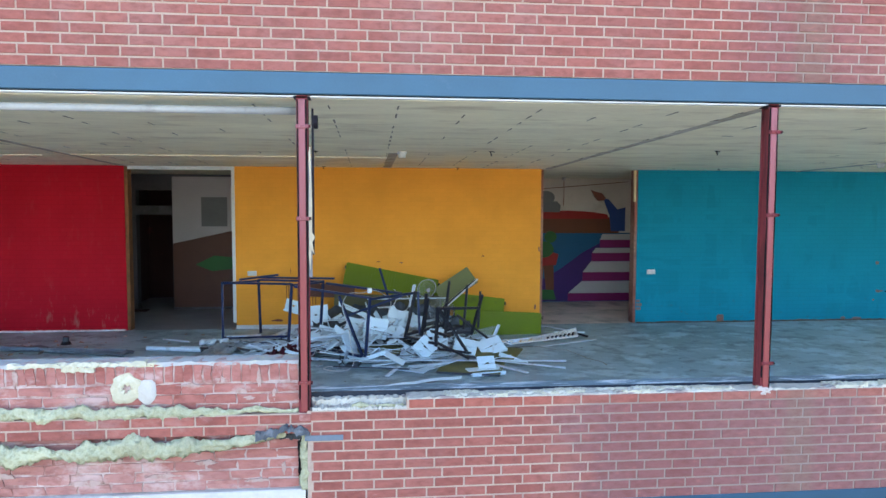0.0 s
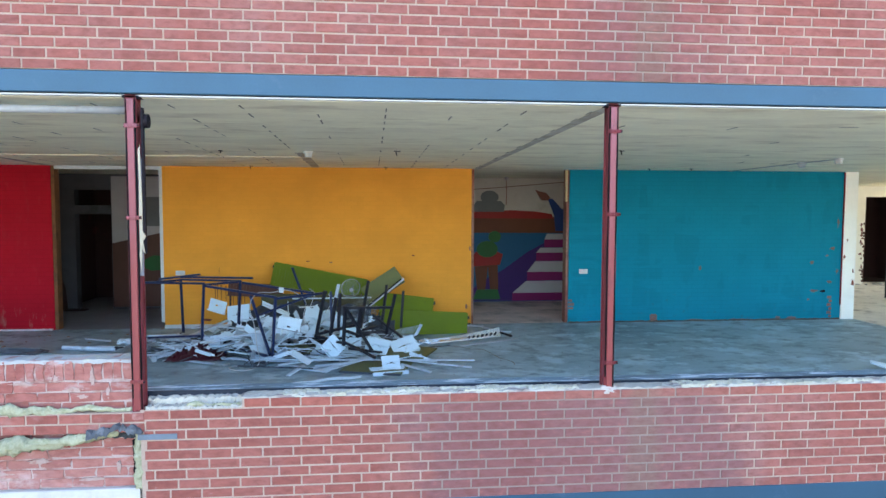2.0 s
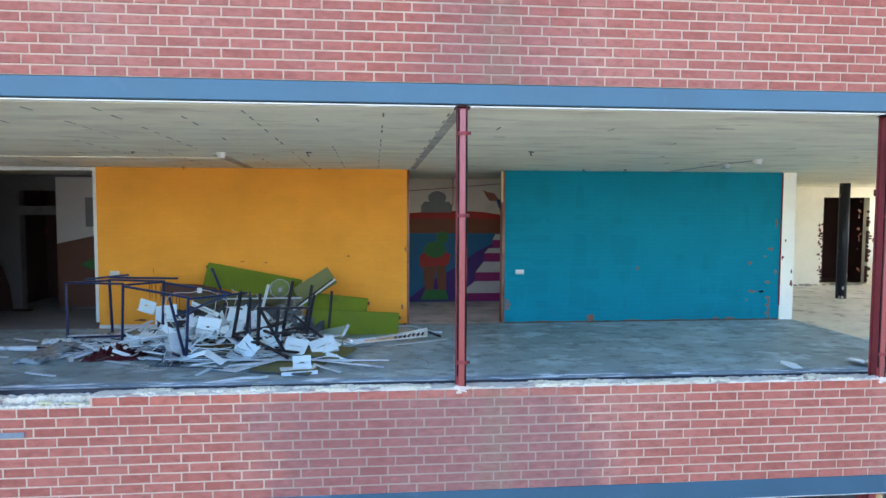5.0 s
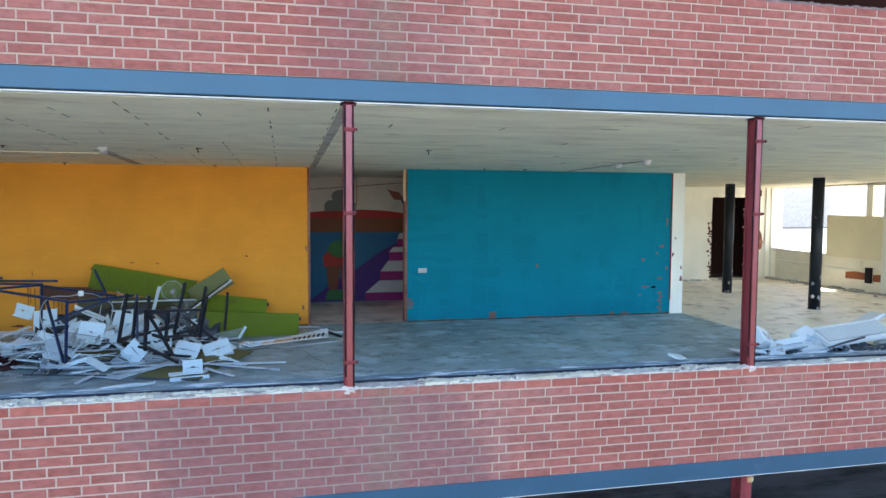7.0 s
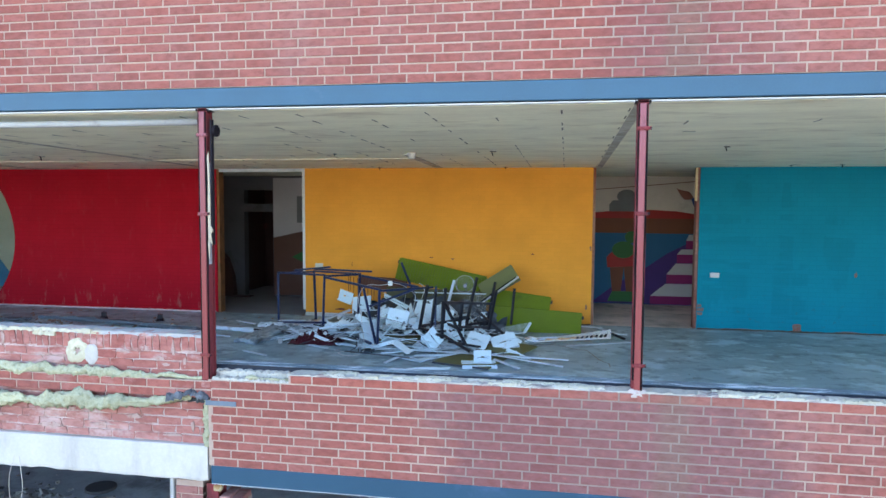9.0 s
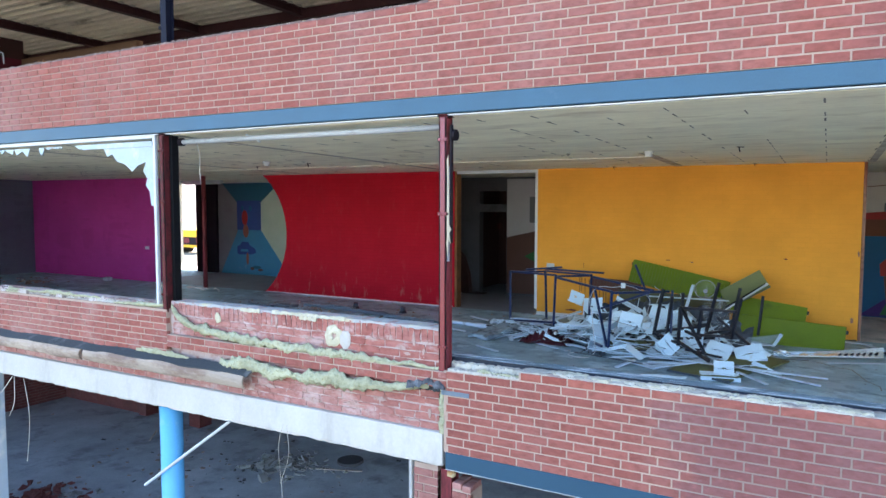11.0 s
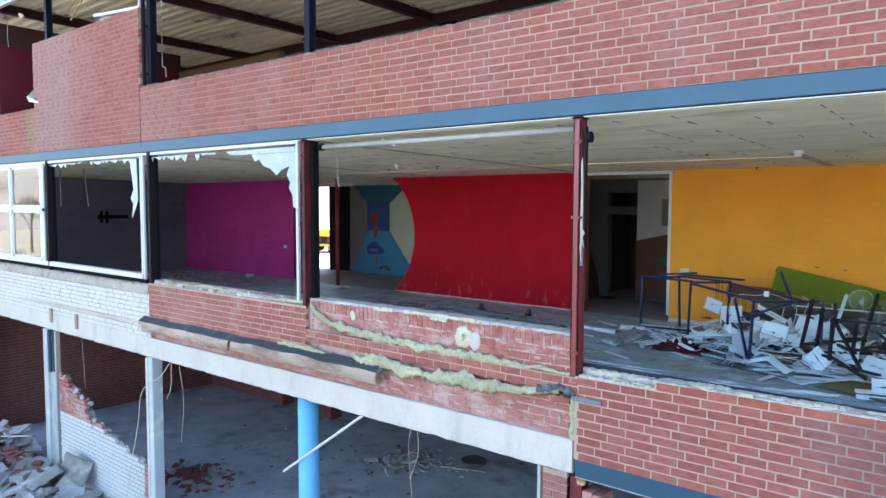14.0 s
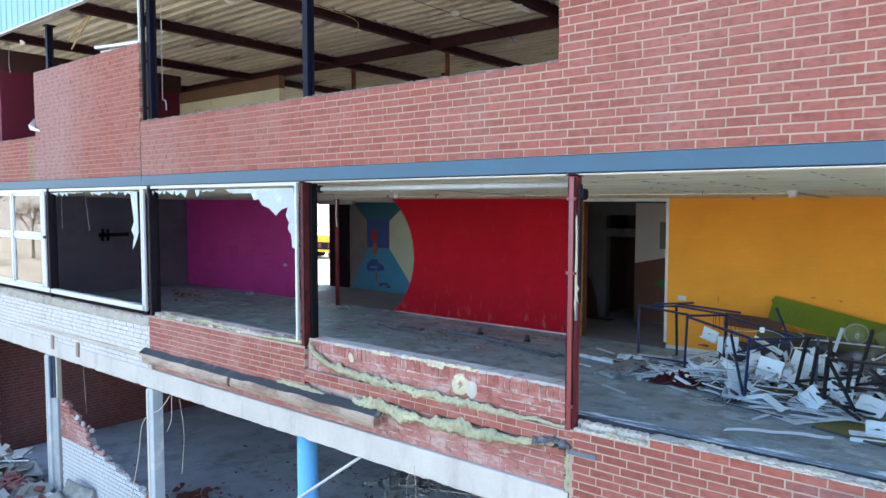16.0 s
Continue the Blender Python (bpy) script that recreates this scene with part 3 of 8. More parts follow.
setting("wall_end", boxes((19.05, 19.3, 0.1, 13.95, -0.3, 0.95), (19.05, 19.3, 13.75, 13.95, 0.95, 3.2), (19.05, 19.3, 9.95, 10.15, 0.95, 3.2), (19.05, 19.3, 5.9, 6.1, 0.95, 3.2), (19.05, 19.3, 1.9, 2.1, 0.95, 3.2), (19.05, 19.3, 0.1, 13.95, 2.93, 3.2)), WHITE_WARM, "white end wall with open window bays")
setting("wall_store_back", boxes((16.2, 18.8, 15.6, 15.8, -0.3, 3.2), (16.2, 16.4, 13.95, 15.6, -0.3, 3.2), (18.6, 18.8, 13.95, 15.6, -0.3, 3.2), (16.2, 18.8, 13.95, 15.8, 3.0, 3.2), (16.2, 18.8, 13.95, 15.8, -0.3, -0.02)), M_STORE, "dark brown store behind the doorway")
# near-black walls carry the darkness seen through the doorway
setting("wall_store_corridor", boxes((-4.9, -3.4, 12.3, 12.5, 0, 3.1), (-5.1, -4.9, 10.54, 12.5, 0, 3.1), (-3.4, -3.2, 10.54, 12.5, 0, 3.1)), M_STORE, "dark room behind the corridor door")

M_BEIGE = surface("beige_board", (0.55, 0.47, 0.32), 0.7, 0.1, (0.36, 0.28, 0.18), (0.6, 0.75), 1.5, 30, 0.1)
M_CREAMB = surface("cream_board", (0.78, 0.7, 0.5), 0.7, 0.1, (0.55, 0.48, 0.35), (0.6, 0.75), 1.5, 30, 0.1)
M_BROWN = surface("brown_paint", (0.11, 0.045, 0.03), 0.6, 0.15, None)
M_RUST = surface("mural_rust", (0.15, 0.045, 0.02), 0.6, 0.15, None)
# mural paints are toned down to carry the corridor's dim light
M_PINK = surface("mural_magenta", (0.22, 0.01, 0.1), 0.6, 0.08, None)
M_LILAC = surface("mural_white", (0.43, 0.39, 0.39), 0.6, 0.08, None)
M_PURPLE = surface("mural_purple", (0.05, 0.015, 0.12), 0.6, 0.1, None)
M_SEA = surface("mural_blue", (0.014, 0.09, 0.19), 0.6, 0.1, None)
M_REDM = surface("mural_red", (0.32, 0.022, 0.016), 0.6, 0.1, None)
M_GREENM = surface("mural_green", (0.03, 0.12, 0.03), 0.6, 0.1, None)
M_GREYM = surface("mural_grey", (0.15, 0.15, 0.15), 0.6, 0.2, None)
M_NAVY = surface("mural_navy", (0.03, 0.06, 0.2), 0.6, 0.1, None)
M_SKIN = surface("mural_rose", (0.25, 0.09, 0.06), 0.6, 0.1, None)
M_SKY = surface("mural_light_blue", (0.05, 0.2, 0.32), 0.6, 0.12, (0.16, 0.26, 0.33), (0.62, 0.75), 2.0)
M_TEALD = surface("mural_dark_teal", (0.02, 0.1, 0.14), 0.6, 0.1, None)
M_CREAM = surface("mural_cream", (0.42, 0.45, 0.34), 0.6, 0.1, None)
PALE_WOOD = surface("pale_timber", (0.46, 0.39, 0.32), 0.8, 0.2, (0.34, 0.28, 0.22), (0.55, 0.7), 4.0, 60, 0.3)
WOOD_EDGE = surface("raw_brown_edge", (0.2, 0.085, 0.035), 0.85, 0.3, (0.12, 0.06, 0.03), (0.5, 0.66), 5.0)
YELLOW_WOOD = surface("splintered_wood", (0.55, 0.42, 0.24), 0.7, 0.2, (0.3, 0.2, 0.1), (0.6, 0.72), 6.0, 60, 0.3, stretch=(1, 1, 0.2))


def painting(name, label, y, pieces):
    """Flat painted fields on a wall. Each piece: name, material, outline in x and z."""
    t = thing(name, label, "mural", at=(0, y, 0))
    for k, (nm, mt, pts) in enumerate(pieces):
        part(nm, prism(bmesh.new(), pts, -0.002 - 0.0012 * k, 0.004), mt, t)
    return t


def disc(cx, cz, rx, rz, n=20, a0=0.0, a1=2 * math.pi):
    return [(cx + rx * math.cos(a0 + (a1 - a0) * i / n), cz + rz * math.sin(a0 + (a1 - a0) * i / n)) for i in range(n)]


steps_x, steps_z = (6.19, 6.03, 5.91, 5.69), (1.65, 1.31, 0.98, 0.50)
front_x, front_z, foot_z = (6.13, 5.93, 5.71, 5.35), (1.51, 1.19, 0.72, 0.21), (1.32, 0.99, 0.51, 0.02)
fields = [
    ("field", M_SEA, [(3.0, 0.0), (8.0, 0.0), (8.0, 1.68), (3.0, 1.68)]),
    ("band", M_RUST, [(3.0, 1.68), (6.6, 1.67), (6.6, 2.05), (3.0, 2.1)]),
    ("rim", M_REDM, [(3.2, 2.02), (6.35, 2.02), (6.3, 2.13), (5.9, 2.19), (5.34, 2.22), (4.46, 2.19), (3.6, 2.12)]),
    ("shade", M_PURPLE, [(4.0, 0.02), (5.9, 0.02), (6.5, 1.3), (6.3, 1.52), (5.7, 1.2), (5.12, 0.78), (4.6, 0.5)]),
]
for tx, tz, fx, fz, gz in zip(steps_x, steps_z, front_x, front_z, foot_z):
    fields.append(("tread", M_LILAC, [(fx, fz), (8.0, fz), (8.0, tz), (tx, tz)]))
    fields.append(("riser", M_PINK, [(fx, gz), (8.0, gz), (8.0, fz), (fx, fz)]))
fields += [
    ("shape", M_GREYM, [(4.38, 2.18), (5.12, 2.18), (5.14, 2.34), (5.05, 2.44), (4.46, 2.44), (4.38, 2.34)]), ("shape", M_GREYM, disc(4.77, 2.53, 0.22, 0.16)),
    ("shape", M_NAVY, [(6.2, 2.5), (6.32, 2.5), (6.55, 2.25), (6.75, 2.3), (6.75, 1.72), (6.4, 1.72), (6.36, 2.1)]),
    ("shape", M_SKIN, [(5.88, 2.72), (5.98, 2.68), (6.16, 2.64), (6.26, 2.52), (6.2, 2.46), (6.06, 2.46), (5.98, 2.56)]),
    ("shape", M_REDM, [(4.36, 0.86), (5.04, 0.9), (5.1, 1.16), (4.95, 1.22), (4.45, 1.22), (4.34, 1.1)]),
    ("shape", M_RUST, [(4.48, 0.3), (4.68, 0.3), (4.74, 0.86), (4.8, 0.3), (5.0, 0.3), (4.98, 0.9), (4.42, 0.86)]),
    ("shape", M_GREENM, disc(4.72, 1.28, 0.26, 0.2)), ("shape", M_GREENM, disc(4.9, 1.58, 0.15, 0.14)),
    ("shape", M_GREENM, [(4.38, 0.06), (5.05, 0.06), (4.98, 0.3), (4.48, 0.3)]),
]
painting("stair_mural", "painted mural of striped steps and coloured fields", 10.796, fields)
painting("brown_mural", "brown painted field with green leaf shape", 10.296, [
    ("pale_field", M_LILAC, [(-3.78, 1.4), (1.9, 1.4), (1.9, 2.95), (-3.78, 2.95)]),
    ("field", M_BROWN, [(-3.78, 0.05), (1.9, 0.05), (1.9, 2.0), (-1.6, 1.95), (-3.78, 1.47)]),
    ("shape", M_GREENM, [(-3.3, 1.0), (-2.9, 1.2), (-2.4, 1.15), (-2.5, 0.9), (-2.95, 0.85)]),
    ("shape", M_GREYM, [(-3.16, 1.85), (-2.6, 1.85), (-2.6, 2.5), (-3.16, 2.5)]),
])
painting("blue_mural", "light blue mural with dark window shape", 10.645, [
    ("field", M_CREAM, [(-14.39, 0.001), (-7.05, 0.001), (-7.05, 2.97), (-14.39, 2.97)]),
    ("pale", M_GREYM, [(-14.39, 0.001), (-14.2, 0.001), (-13.5, 1.45), (-13.55, 2.4), (-14.2, 2.97), (-14.39, 2.97)]),
    ("cone", M_SKY, [(-14.3, 0.002), (-11.3, 0.002), (-12.5, 1.45), (-13.5, 1.45)]),
    ("roof", M_TEALD, [(-14.2, 2.97), (-11.7, 2.97), (-12.5, 2.35), (-13.55, 2.35)]),
    ("window", M_NAVY, [(-13.54, 1.45), (-12.5, 1.45), (-12.5, 2.4), (-13.54, 2.4)]),
    ("shape", M_SKIN, disc(-13.16, 1.42, 0.12, 0.22)), ("shape", M_REDM, disc(-13.2, 1.85, 0.13, 0.24)),
    ("shape", M_NAVY, [(-13.55, 0.68), (-13.45, 0.64), (-12.9, 0.66), (-12.72, 0.72), (-12.78, 0.86), (-13.0, 0.95), (-13.06, 1.06), (-13.34, 1.06), (-13.42, 0.96), (-13.55, 0.9)]),
    ("shape", M_SKY, [(-13.4, 0.74), (-13.05, 0.75), (-13.08, 0.82), (-13.38, 0.82)]), ("shape", M_SKIN, disc(-13.1, 0.52, 0.05, 0.2)),
    ("shape", M_SEA, disc(-13.3, 2.15, 0.06, 0.09)), ("shape", M_SEA, disc(-12.95, 2.15, 0.06, 0.09)),
    ("shape", M_TEALD, disc(-12.7, 0.25, 0.18, 0.05)), ("shape", M_BROWN, disc(-12.55, 0.17, 0.1, 0.04)), ("shape", M_BROWN, disc(-12.9, 0.2, 0.08, 0.05)),
])
t = thing("pendant_lamp", "bare pendant cord with white ceiling rose in the corridor", "lamp", at=(5.1, 10.4, 2.995))
part("socket", rod(bmesh.new(), (0, 0, 0.01), (0, 0, -0.07), 0.05, 12, 0.03), M_LILAC, t)
part("cord", tube_path(bmesh.new(), [(0, 0, -0.06), (0.01, 0, -0.35), (0, 0, -0.66)], 0.008), M_SKIN, t)
tagged(new("corridor_wire", mesh_of("corridor_wire", tube_path(bmesh.new(), [(3.9, 10.77, 2.68), (5.2, 10.77, 2.78), (6.8, 10.77, 2.92)], 0.008), M_RUST)), "thin rusty wire along the corridor wall", "wire")
bm = bmesh.new()
box(bm, -4.9, -4.3, 10.0, 10.25, 0.0, 0.02)
prism(bm, [(-5.15, 0.0), (-4.75, 0.0), (-4.8, 0.5), (-4.95, 0.95), (-5.1, 1.1), (-5.2, 1.0)], 10.1, 10.28)
solid("leaning_board", bm, M_STORE, "dark curved board leaning on the corridor wall", "board")

# openings' edges: raw brick, trims
setting("trim_red_edge", boxes((11.64, 11.662, YB - 0.024, YB - 0.001, 0.3, 3.04)), DARK_RED, "dark red edge line of the teal wall")
for x0, x1, nm in ((3.892, 3.94, "raw"), (5.79, 5.847, "raw")):
    setting("trim_raw_edge", worn(boxes((x0, x1, YB + 0.01, YB + 0.235, 0, 3.05)), 0.008), RAW_EDGE, "raw brick edge of a cut wall")
setting("trim_wood_edge", boxes((-3.918, -3.86, YB + 0.02, YB + 0.22, 0, 3.05)), WOOD_EDGE, "raw wooden edge of the red wall")
setting("trim_white_edge", boxes((-2.0, -1.943, YB + 0.005, YB + 0.235, 0.12, 3.05)), FRAME_WHITE, "white edge trim of the orange wall")
setting("trim_white_head", boxes((-3.86, -2.0, YB + 0.02, YB + 0.12, 2.985, 3.05)), FRAME_WHITE, "white head trim over the opening")
setting("trim_torn_lath", turned(boxes((5.76, 5.80, YB - 0.02, YB + 0.03, 2.42, 3.04)), Matrix.Identity(4)), YELLOW_WOOD, "torn wooden lath at the opening")
setting("baseboard_orange", boxes((-1.94, 2.2, YB - 0.018, YB - 0.001, 0.0, 0.07)), FRAME_WHITE, "pale skirting strip")
setting("baseboard_red", boxes((-9.5, -3.95, YB - 0.02, YB - 0.001, 0.0, 0.022)), CONCRETE, "crumbled plaster line at the foot of the red wall")
rng = random.Random(5)


def blot(x, z, rx, rz, n=13):
    """A ragged outline."""
    return [(x + rx * math.cos(2 * math.pi * i / n) * rng.uniform(0.45, 1.15), z + rz * math.sin(2 * math.pi * i / n) * rng.uniform(0.45, 1.15)) for i in range(n)]


TEAL = bpy.data.objects["wall_teal"]
CHIP = surface("dull_bared_plaster", (0.17, 0.12, 0.115), 0.95, 0.35, (0.24, 0.09, 0.06), (0.5, 0.62), 12.0, 50, 0.4)
for x, z, w, h in ((7.62, 0.1, 0.2, 0.14), (11.45, 1.47, 0.16, 0.08), (11.05, 0.6, 0.26, 0.07), (11.0, 1.18, 0.12, 0.1), (11.4, 0.78, 0.16, 0.07), (8.59, 1.09, 0.07, 0.12), (10.6, 0.04, 0.3, 0.06), (11.55, 2.0, 0.06, 0.25), (8.5, 0.02, 0.8, 0.05), (6.6, 0.02, 0.9, 0.03), (11.56, 1.0, 0.07, 0.12), (10.29, 0.05, 0.14, 0.09), (9.4, 0.02, 0.5, 0.04), (11.33, 1.32, 0.08, 0.05), (10.95, 0.42, 0.08, 0.05)):
    part("chip", prism(bmesh.new(), blot(x, z, w * 0.45, h * 0.45), YB - 0.003, YB + 0.01), CHIP, TEAL)
for i in range(6):
    x, w = (11.41, 0.09) if i % 2 else (11.44, 0.06)
    part("bared_brick", boxes((x - w / 2, x + w / 2, YB - 0.004, YB + 0.01, 0.035 + i * 0.0795, 0.09 + i * 0.0795)), CHIP, TEAL)
for x0, x1, z0, z1 in ((5.853, 5.97, 0.34, 0.4), (5.853, 5.93, 0.42, 0.47), (5.853, 5.95, 0.27, 0.32), (7.56, 7.7, 0.02, 0.08), (7.58, 7.66, 0.1, 0.15)):
    part("bared_brick", boxes((x0, x1, YB - 0.004, YB + 0.01, z0, z1)), CHIP, TEAL)
part("hole", prism(bmesh.new(), blot(11.26, 0.585, 0.07, 0.035), YB - 0.005, YB + 0.01), BLACK, TEAL, "black hole in the wall")
ORANGE = bpy.data.objects["wall_orange"]
for x, z, w, h in ((0.73, 1.26, 0.08, 0.03), (1.16, 1.24, 0.07, 0.03), (-0.93, 1.1, 0.012, 0.16), (2.75, 1.36, 0.06, 0.04), (3.8, 0.35, 0.07, 0.12), (3.86, 1.5, 0.04, 0.14), (-1.2, 0.15, 0.3, 0.05), (3.3, 0.1, 0.14, 0.06)):
    part("chip", prism(bmesh.new(), blot(x, z, w * 0.5, h * 0.5), YB - 0.003, YB + 0.01), RAW_EDGE, ORANGE)
DRIP = surface("brown_run_mark", (0.3, 0.115, 0.02), 0.6, 0.3, None)
for k in range(9):
    x = -1.02 + k * 0.07 + rng.uniform(-0.02, 0.02)
    top, low = 0.86 - 0.02 * k, rng.uniform(0.2, 0.55)
    part("run_mark", prism(bmesh.new(), [(x - 0.012, top), (x + 0.012, top), (x + 0.008, (top + low) / 2), (x + 0.003, low), (x - 0.004, low), (x - 0.007, (top + low) / 2)], YB - 0.002, YB + 0.01), DRIP, ORANGE)
for k, (x, z, r) in enumerate(((11.7, 1.3, 0.07), (11.93, 1.0, 0.06), (11.92, 0.75, 0.09), (11.75, 1.65, 0.05))):
    part("chip", prism(bmesh.new(), blot(min(x, 11.9), z, r * 0.35, r * 0.8), YB - 0.024, YB), RAW_EDGE, bpy.data.objects["wall_white_jamb"])
for k in range(26):
    a = rng.choice((16.62, 17.8))
    z = rng.uniform(0.2, 2.6)
    part("chip", prism(bmesh.new(), blot(a + (rng.uniform(-0.08, 0) if a < 17 else rng.uniform(0, 0.1)), z, rng.uniform(0.025, 0.06), rng.uniform(0.03, 0.08)), 13.694, 13.71), RAW_EDGE, bpy.data.objects["wall_end_room_back"])
part("chip", prism(bmesh.new(), blot(18.4, 1.35, 0.12, 0.2), 13.694, 13.71), RAW_EDGE, bpy.data.objects["wall_end_room_back"])

FOOT_DIRT = surface("dark_wall_foot_dirt", (0.1, 0.075, 0.06), 0.95, 0.4, (0.3, 0.26, 0.22), (0.58, 0.68), 12.0, 50, 0.5)


def foot_dirt(x0, x1, seed):
    """A crumbly line of dirt where wall and floor meet."""
    bm, prev, r = bmesh.new(), None, random.Random(seed)
    k = int((x1 - x0) / 0.04)
    for i in range(k + 1):
        x = x0 + (x1 - x0) * i / k
        d = 0.02 + 0.05 * max(0, noise.noise(Vector((x * 1.6, seed, 0)))) + r.uniform(0, 0.02)
        ring = [bm.verts.new(p) for p in ((x, YB - 0.004 - d, 0.001), (x, YB - 0.004 - d * 0.5, 0.012 + r.uniform(0, 0.012)), (x, YB - 0.004, 0.015 + r.uniform(0, 0.015)), (x, YB - 0.004, 0.001))]
        if prev:
            for m in range(4):
                bm.faces.new((prev[m], prev[(m + 1) % 4], ring[(m + 1) % 4], ring[m]))
        else:
            bm.faces.new(ring[::-1])
        prev = ring
    bm.faces.new(prev)
    setting("trim_foot_dirt", bm, FOOT_DIRT, "crumbly dark dirt along the wall foot")


foot_dirt(5.86, 11.64, 2)
foot_dirt(2.2, 3.88, 3)

def smooth_path(pts, n=6):
    p = [Vector(q) for q in pts]
    p = [p[0] * 2 - p[1]] + p + [p[-1] * 2 - p[-2]]
    out = []
    for a, b, c, d in zip(p, p[1:], p[2:], p[3:]):
        for i in range(n):
            t = i / n
            out.append(0.5 * ((2 * b) + (c - a) * t + (2 * a - 5 * b + 4 * c - d) * t * t + (3 * b - a - 3 * c + d) * t ** 3))
    return out + [p[-2]]


def cable(name, pts, r, material, label):
    pts = smooth_path(pts) if len(pts) > 2 else pts
    return solid(name, tube_path(bmesh.new(), pts, r), material, label, "cable", "loose cables")


# end room: boarded bay, stain, posts
M_UMBER_BOX = surface("brown_box_plastic", (0.1, 0.06, 0.04), 0.6, 0.2, None)
bm = boxes((18.98, 19.04, 9.56 - 4.0, 11.47, 0.9, 2.09))
setting("trim_window_board", bm, M_CREAMB, "beige board closing a window bay")
setting("trim_window_sill", boxes((18.9, 19.2, 11.47, 13.7, 0.95, 0.985)), WHITE, "white window sill")
BARED = surface("bared_orange_brick", (0.3, 0.095, 0.04), 0.9, 0.3, (0.5, 0.45, 0.38), (0.6, 0.68), 6.0, 40, 0.4)
for y0, y1 in ((10.08, 10.75), (8.9, 9.8)):
    pts = [(y0, 0.33), (y1, 0.32), (y1, 0.5), ((y0 + y1) / 2, 0.54), (y0, 0.52)]
    bm = prism(bmesh.new(), pts, -0.012, 0.02)
    setting("trim_bared_strip", turned(bm, Matrix.Translation((19.04, 0, 0)) @ Matrix.Rotation(radians(90), 4, "Z")), BARED, "strip of bared brick in the end wall")
solid("wall_bracket", worn(boxes((18.98, 19.05, 9.84, 10.04, 0.26, 0.68)), 0.006), STEEL_DARK, "dark bracket box on the end wall", "bracket")
bm = bmesh.new()
for a in range(40):
    x, y = 18.95 - abs(rng.gauss(0, 0.12)), rng.uniform(5, 13.6)
    s = rng.uniform(0.03, 0.1)
    box(bm, x - s, x + s, y - s * 2, y + s * 2, 0, s * 0.7)
for i in range(60):
    x, y, s = rng.uniform(12.0, 17.9), 13.55 - abs(rng.gauss(0, 0.1)), rng.uniform(0.015, 0.05)
    box(bm, x - s, x + s, y - s, y + s, 0, s * 0.8)
for i in range(90):
    x, y, s = 19.0 - abs(rng.gauss(0, 0.22)), rng.uniform(6, 13.6), rng.uniform(0.012, 0.04)
    box(bm, x - s, x + s, y - s, y + s, 0, s)
o = tagged(new("wall_crumbs", mesh_of("wall_crumbs", bm, CONCRETE)), "crumbled plaster along the wall foot", "rubble", kind="stuff")
for x, y in ((15.15, 10.65), (15.29, 7.62), (15.4, 4.3)):
    t = thing("round_column", "black-painted round steel column with chipped paint", "column", "round columns", (x, y, 0))
    part("shaft", rod(bmesh.new(), (0, 0, 0), (0, 0, 3.16 - 0.0206 * y), 0.125, 20), surface("black_column_paint", (0.013, 0.015, 0.022), 0.4, 0.3, (0.5, 0.48, 0.44), (0.66, 0.68), 7.0, 40, 0.1) if "black_column_paint" not in bpy.data.materials else bpy.data.materials["black_column_paint"], t, smooth=True)
    part("collar", rod(bmesh.new(), (0, 0, 0), (0, 0, 0.012), 0.14, 20), CONCRETE, t)
    chip = random.Random(int(y * 100))
    for k in range(9):
        a, z = radians(-90 + chip.uniform(-75, 75)), abs(chip.gauss(0.1, 0.35)) + 0.03
        flake = prism(bmesh.new(), [(chip.uniform(0.6, 1.1) * 0.035 * math.cos(q), chip.uniform(0.6, 1.3) * 0.05 * math.sin(q)) for q in [2 * math.pi * i / 7 for i in range(7)]], -0.004, 0.01)
        part("bare_chip", turned(flake, Matrix.Translation((0.123 * math.cos(a), 0.123 * math.sin(a), z)) @ Matrix.Rotation(a + radians(90), 4, "Z")), CONCRETE, t, "pale bare chip")
for x in (18.62, 18.82):
    solid("wall_conduit", rod(bmesh.new(), (x, 13.67, 0.02), (x, 13.67, 3.0), 0.025, 8), WHITE, "white-painted conduit in the room corner", "conduit", "wall conduits")
solid("wall_conduit", rod(bmesh.new(), (19.02, 13.5, 0.62), (19.02, 10.3, 0.56), 0.02, 8), WHITE, "white-painted conduit along the end wall", "conduit", "wall conduits")
solid("junction_box", worn(boxes((18.26, 18.42, 13.64, 13.7, 2.66, 2.86)), 0.008), M_UMBER_BOX, "brown junction box beside the doorway", "junction box")
solid("switch_plate", worn(boxes((16.95, 17.1, 15.56, 15.6, 1.0, 1.16)), 0.006), FRAME_WHITE, "white switch plate in the dark store", "switch")
jag = random.Random(29)
for x, way in ((16.68, -1), (18.15, 1)):
    z = 0.05
    while z < 2.2:
        h = jag.uniform(0.05, 0.16)
        w = jag.choice((0.02, 0.03, 0.06, 0.1)) * (1.1 if z < 1.5 else 0.5)
        pts = [(x - way * 0.01, z), (x + way * w * jag.uniform(0.5, 1), z + 0.01), (x + way * w, z + h * 0.6), (x - way * 0.01, z + h)]
        setting("trim_bared_jamb", prism(bmesh.new(), pts, 13.694 - jag.uniform(0, 0.01), 13.8), M_BROWN, "broken brick jamb of the doorway")
        z += h + jag.choice((0.0, 0.02, 0.12))
pts = [(18.45 + 0.13 * math.cos(a) * jag.uniform(0.5, 1.1), 1.12 + 0.2 * math.sin(a) * jag.uniform(0.6, 1.1)) for a in [2 * math.pi * i / 11 for i in range(11)]]
setting("trim_bared_patch", prism(bmesh.new(), pts, 13.693, 13.72), BARED, "bared brick patch beside the doorway")
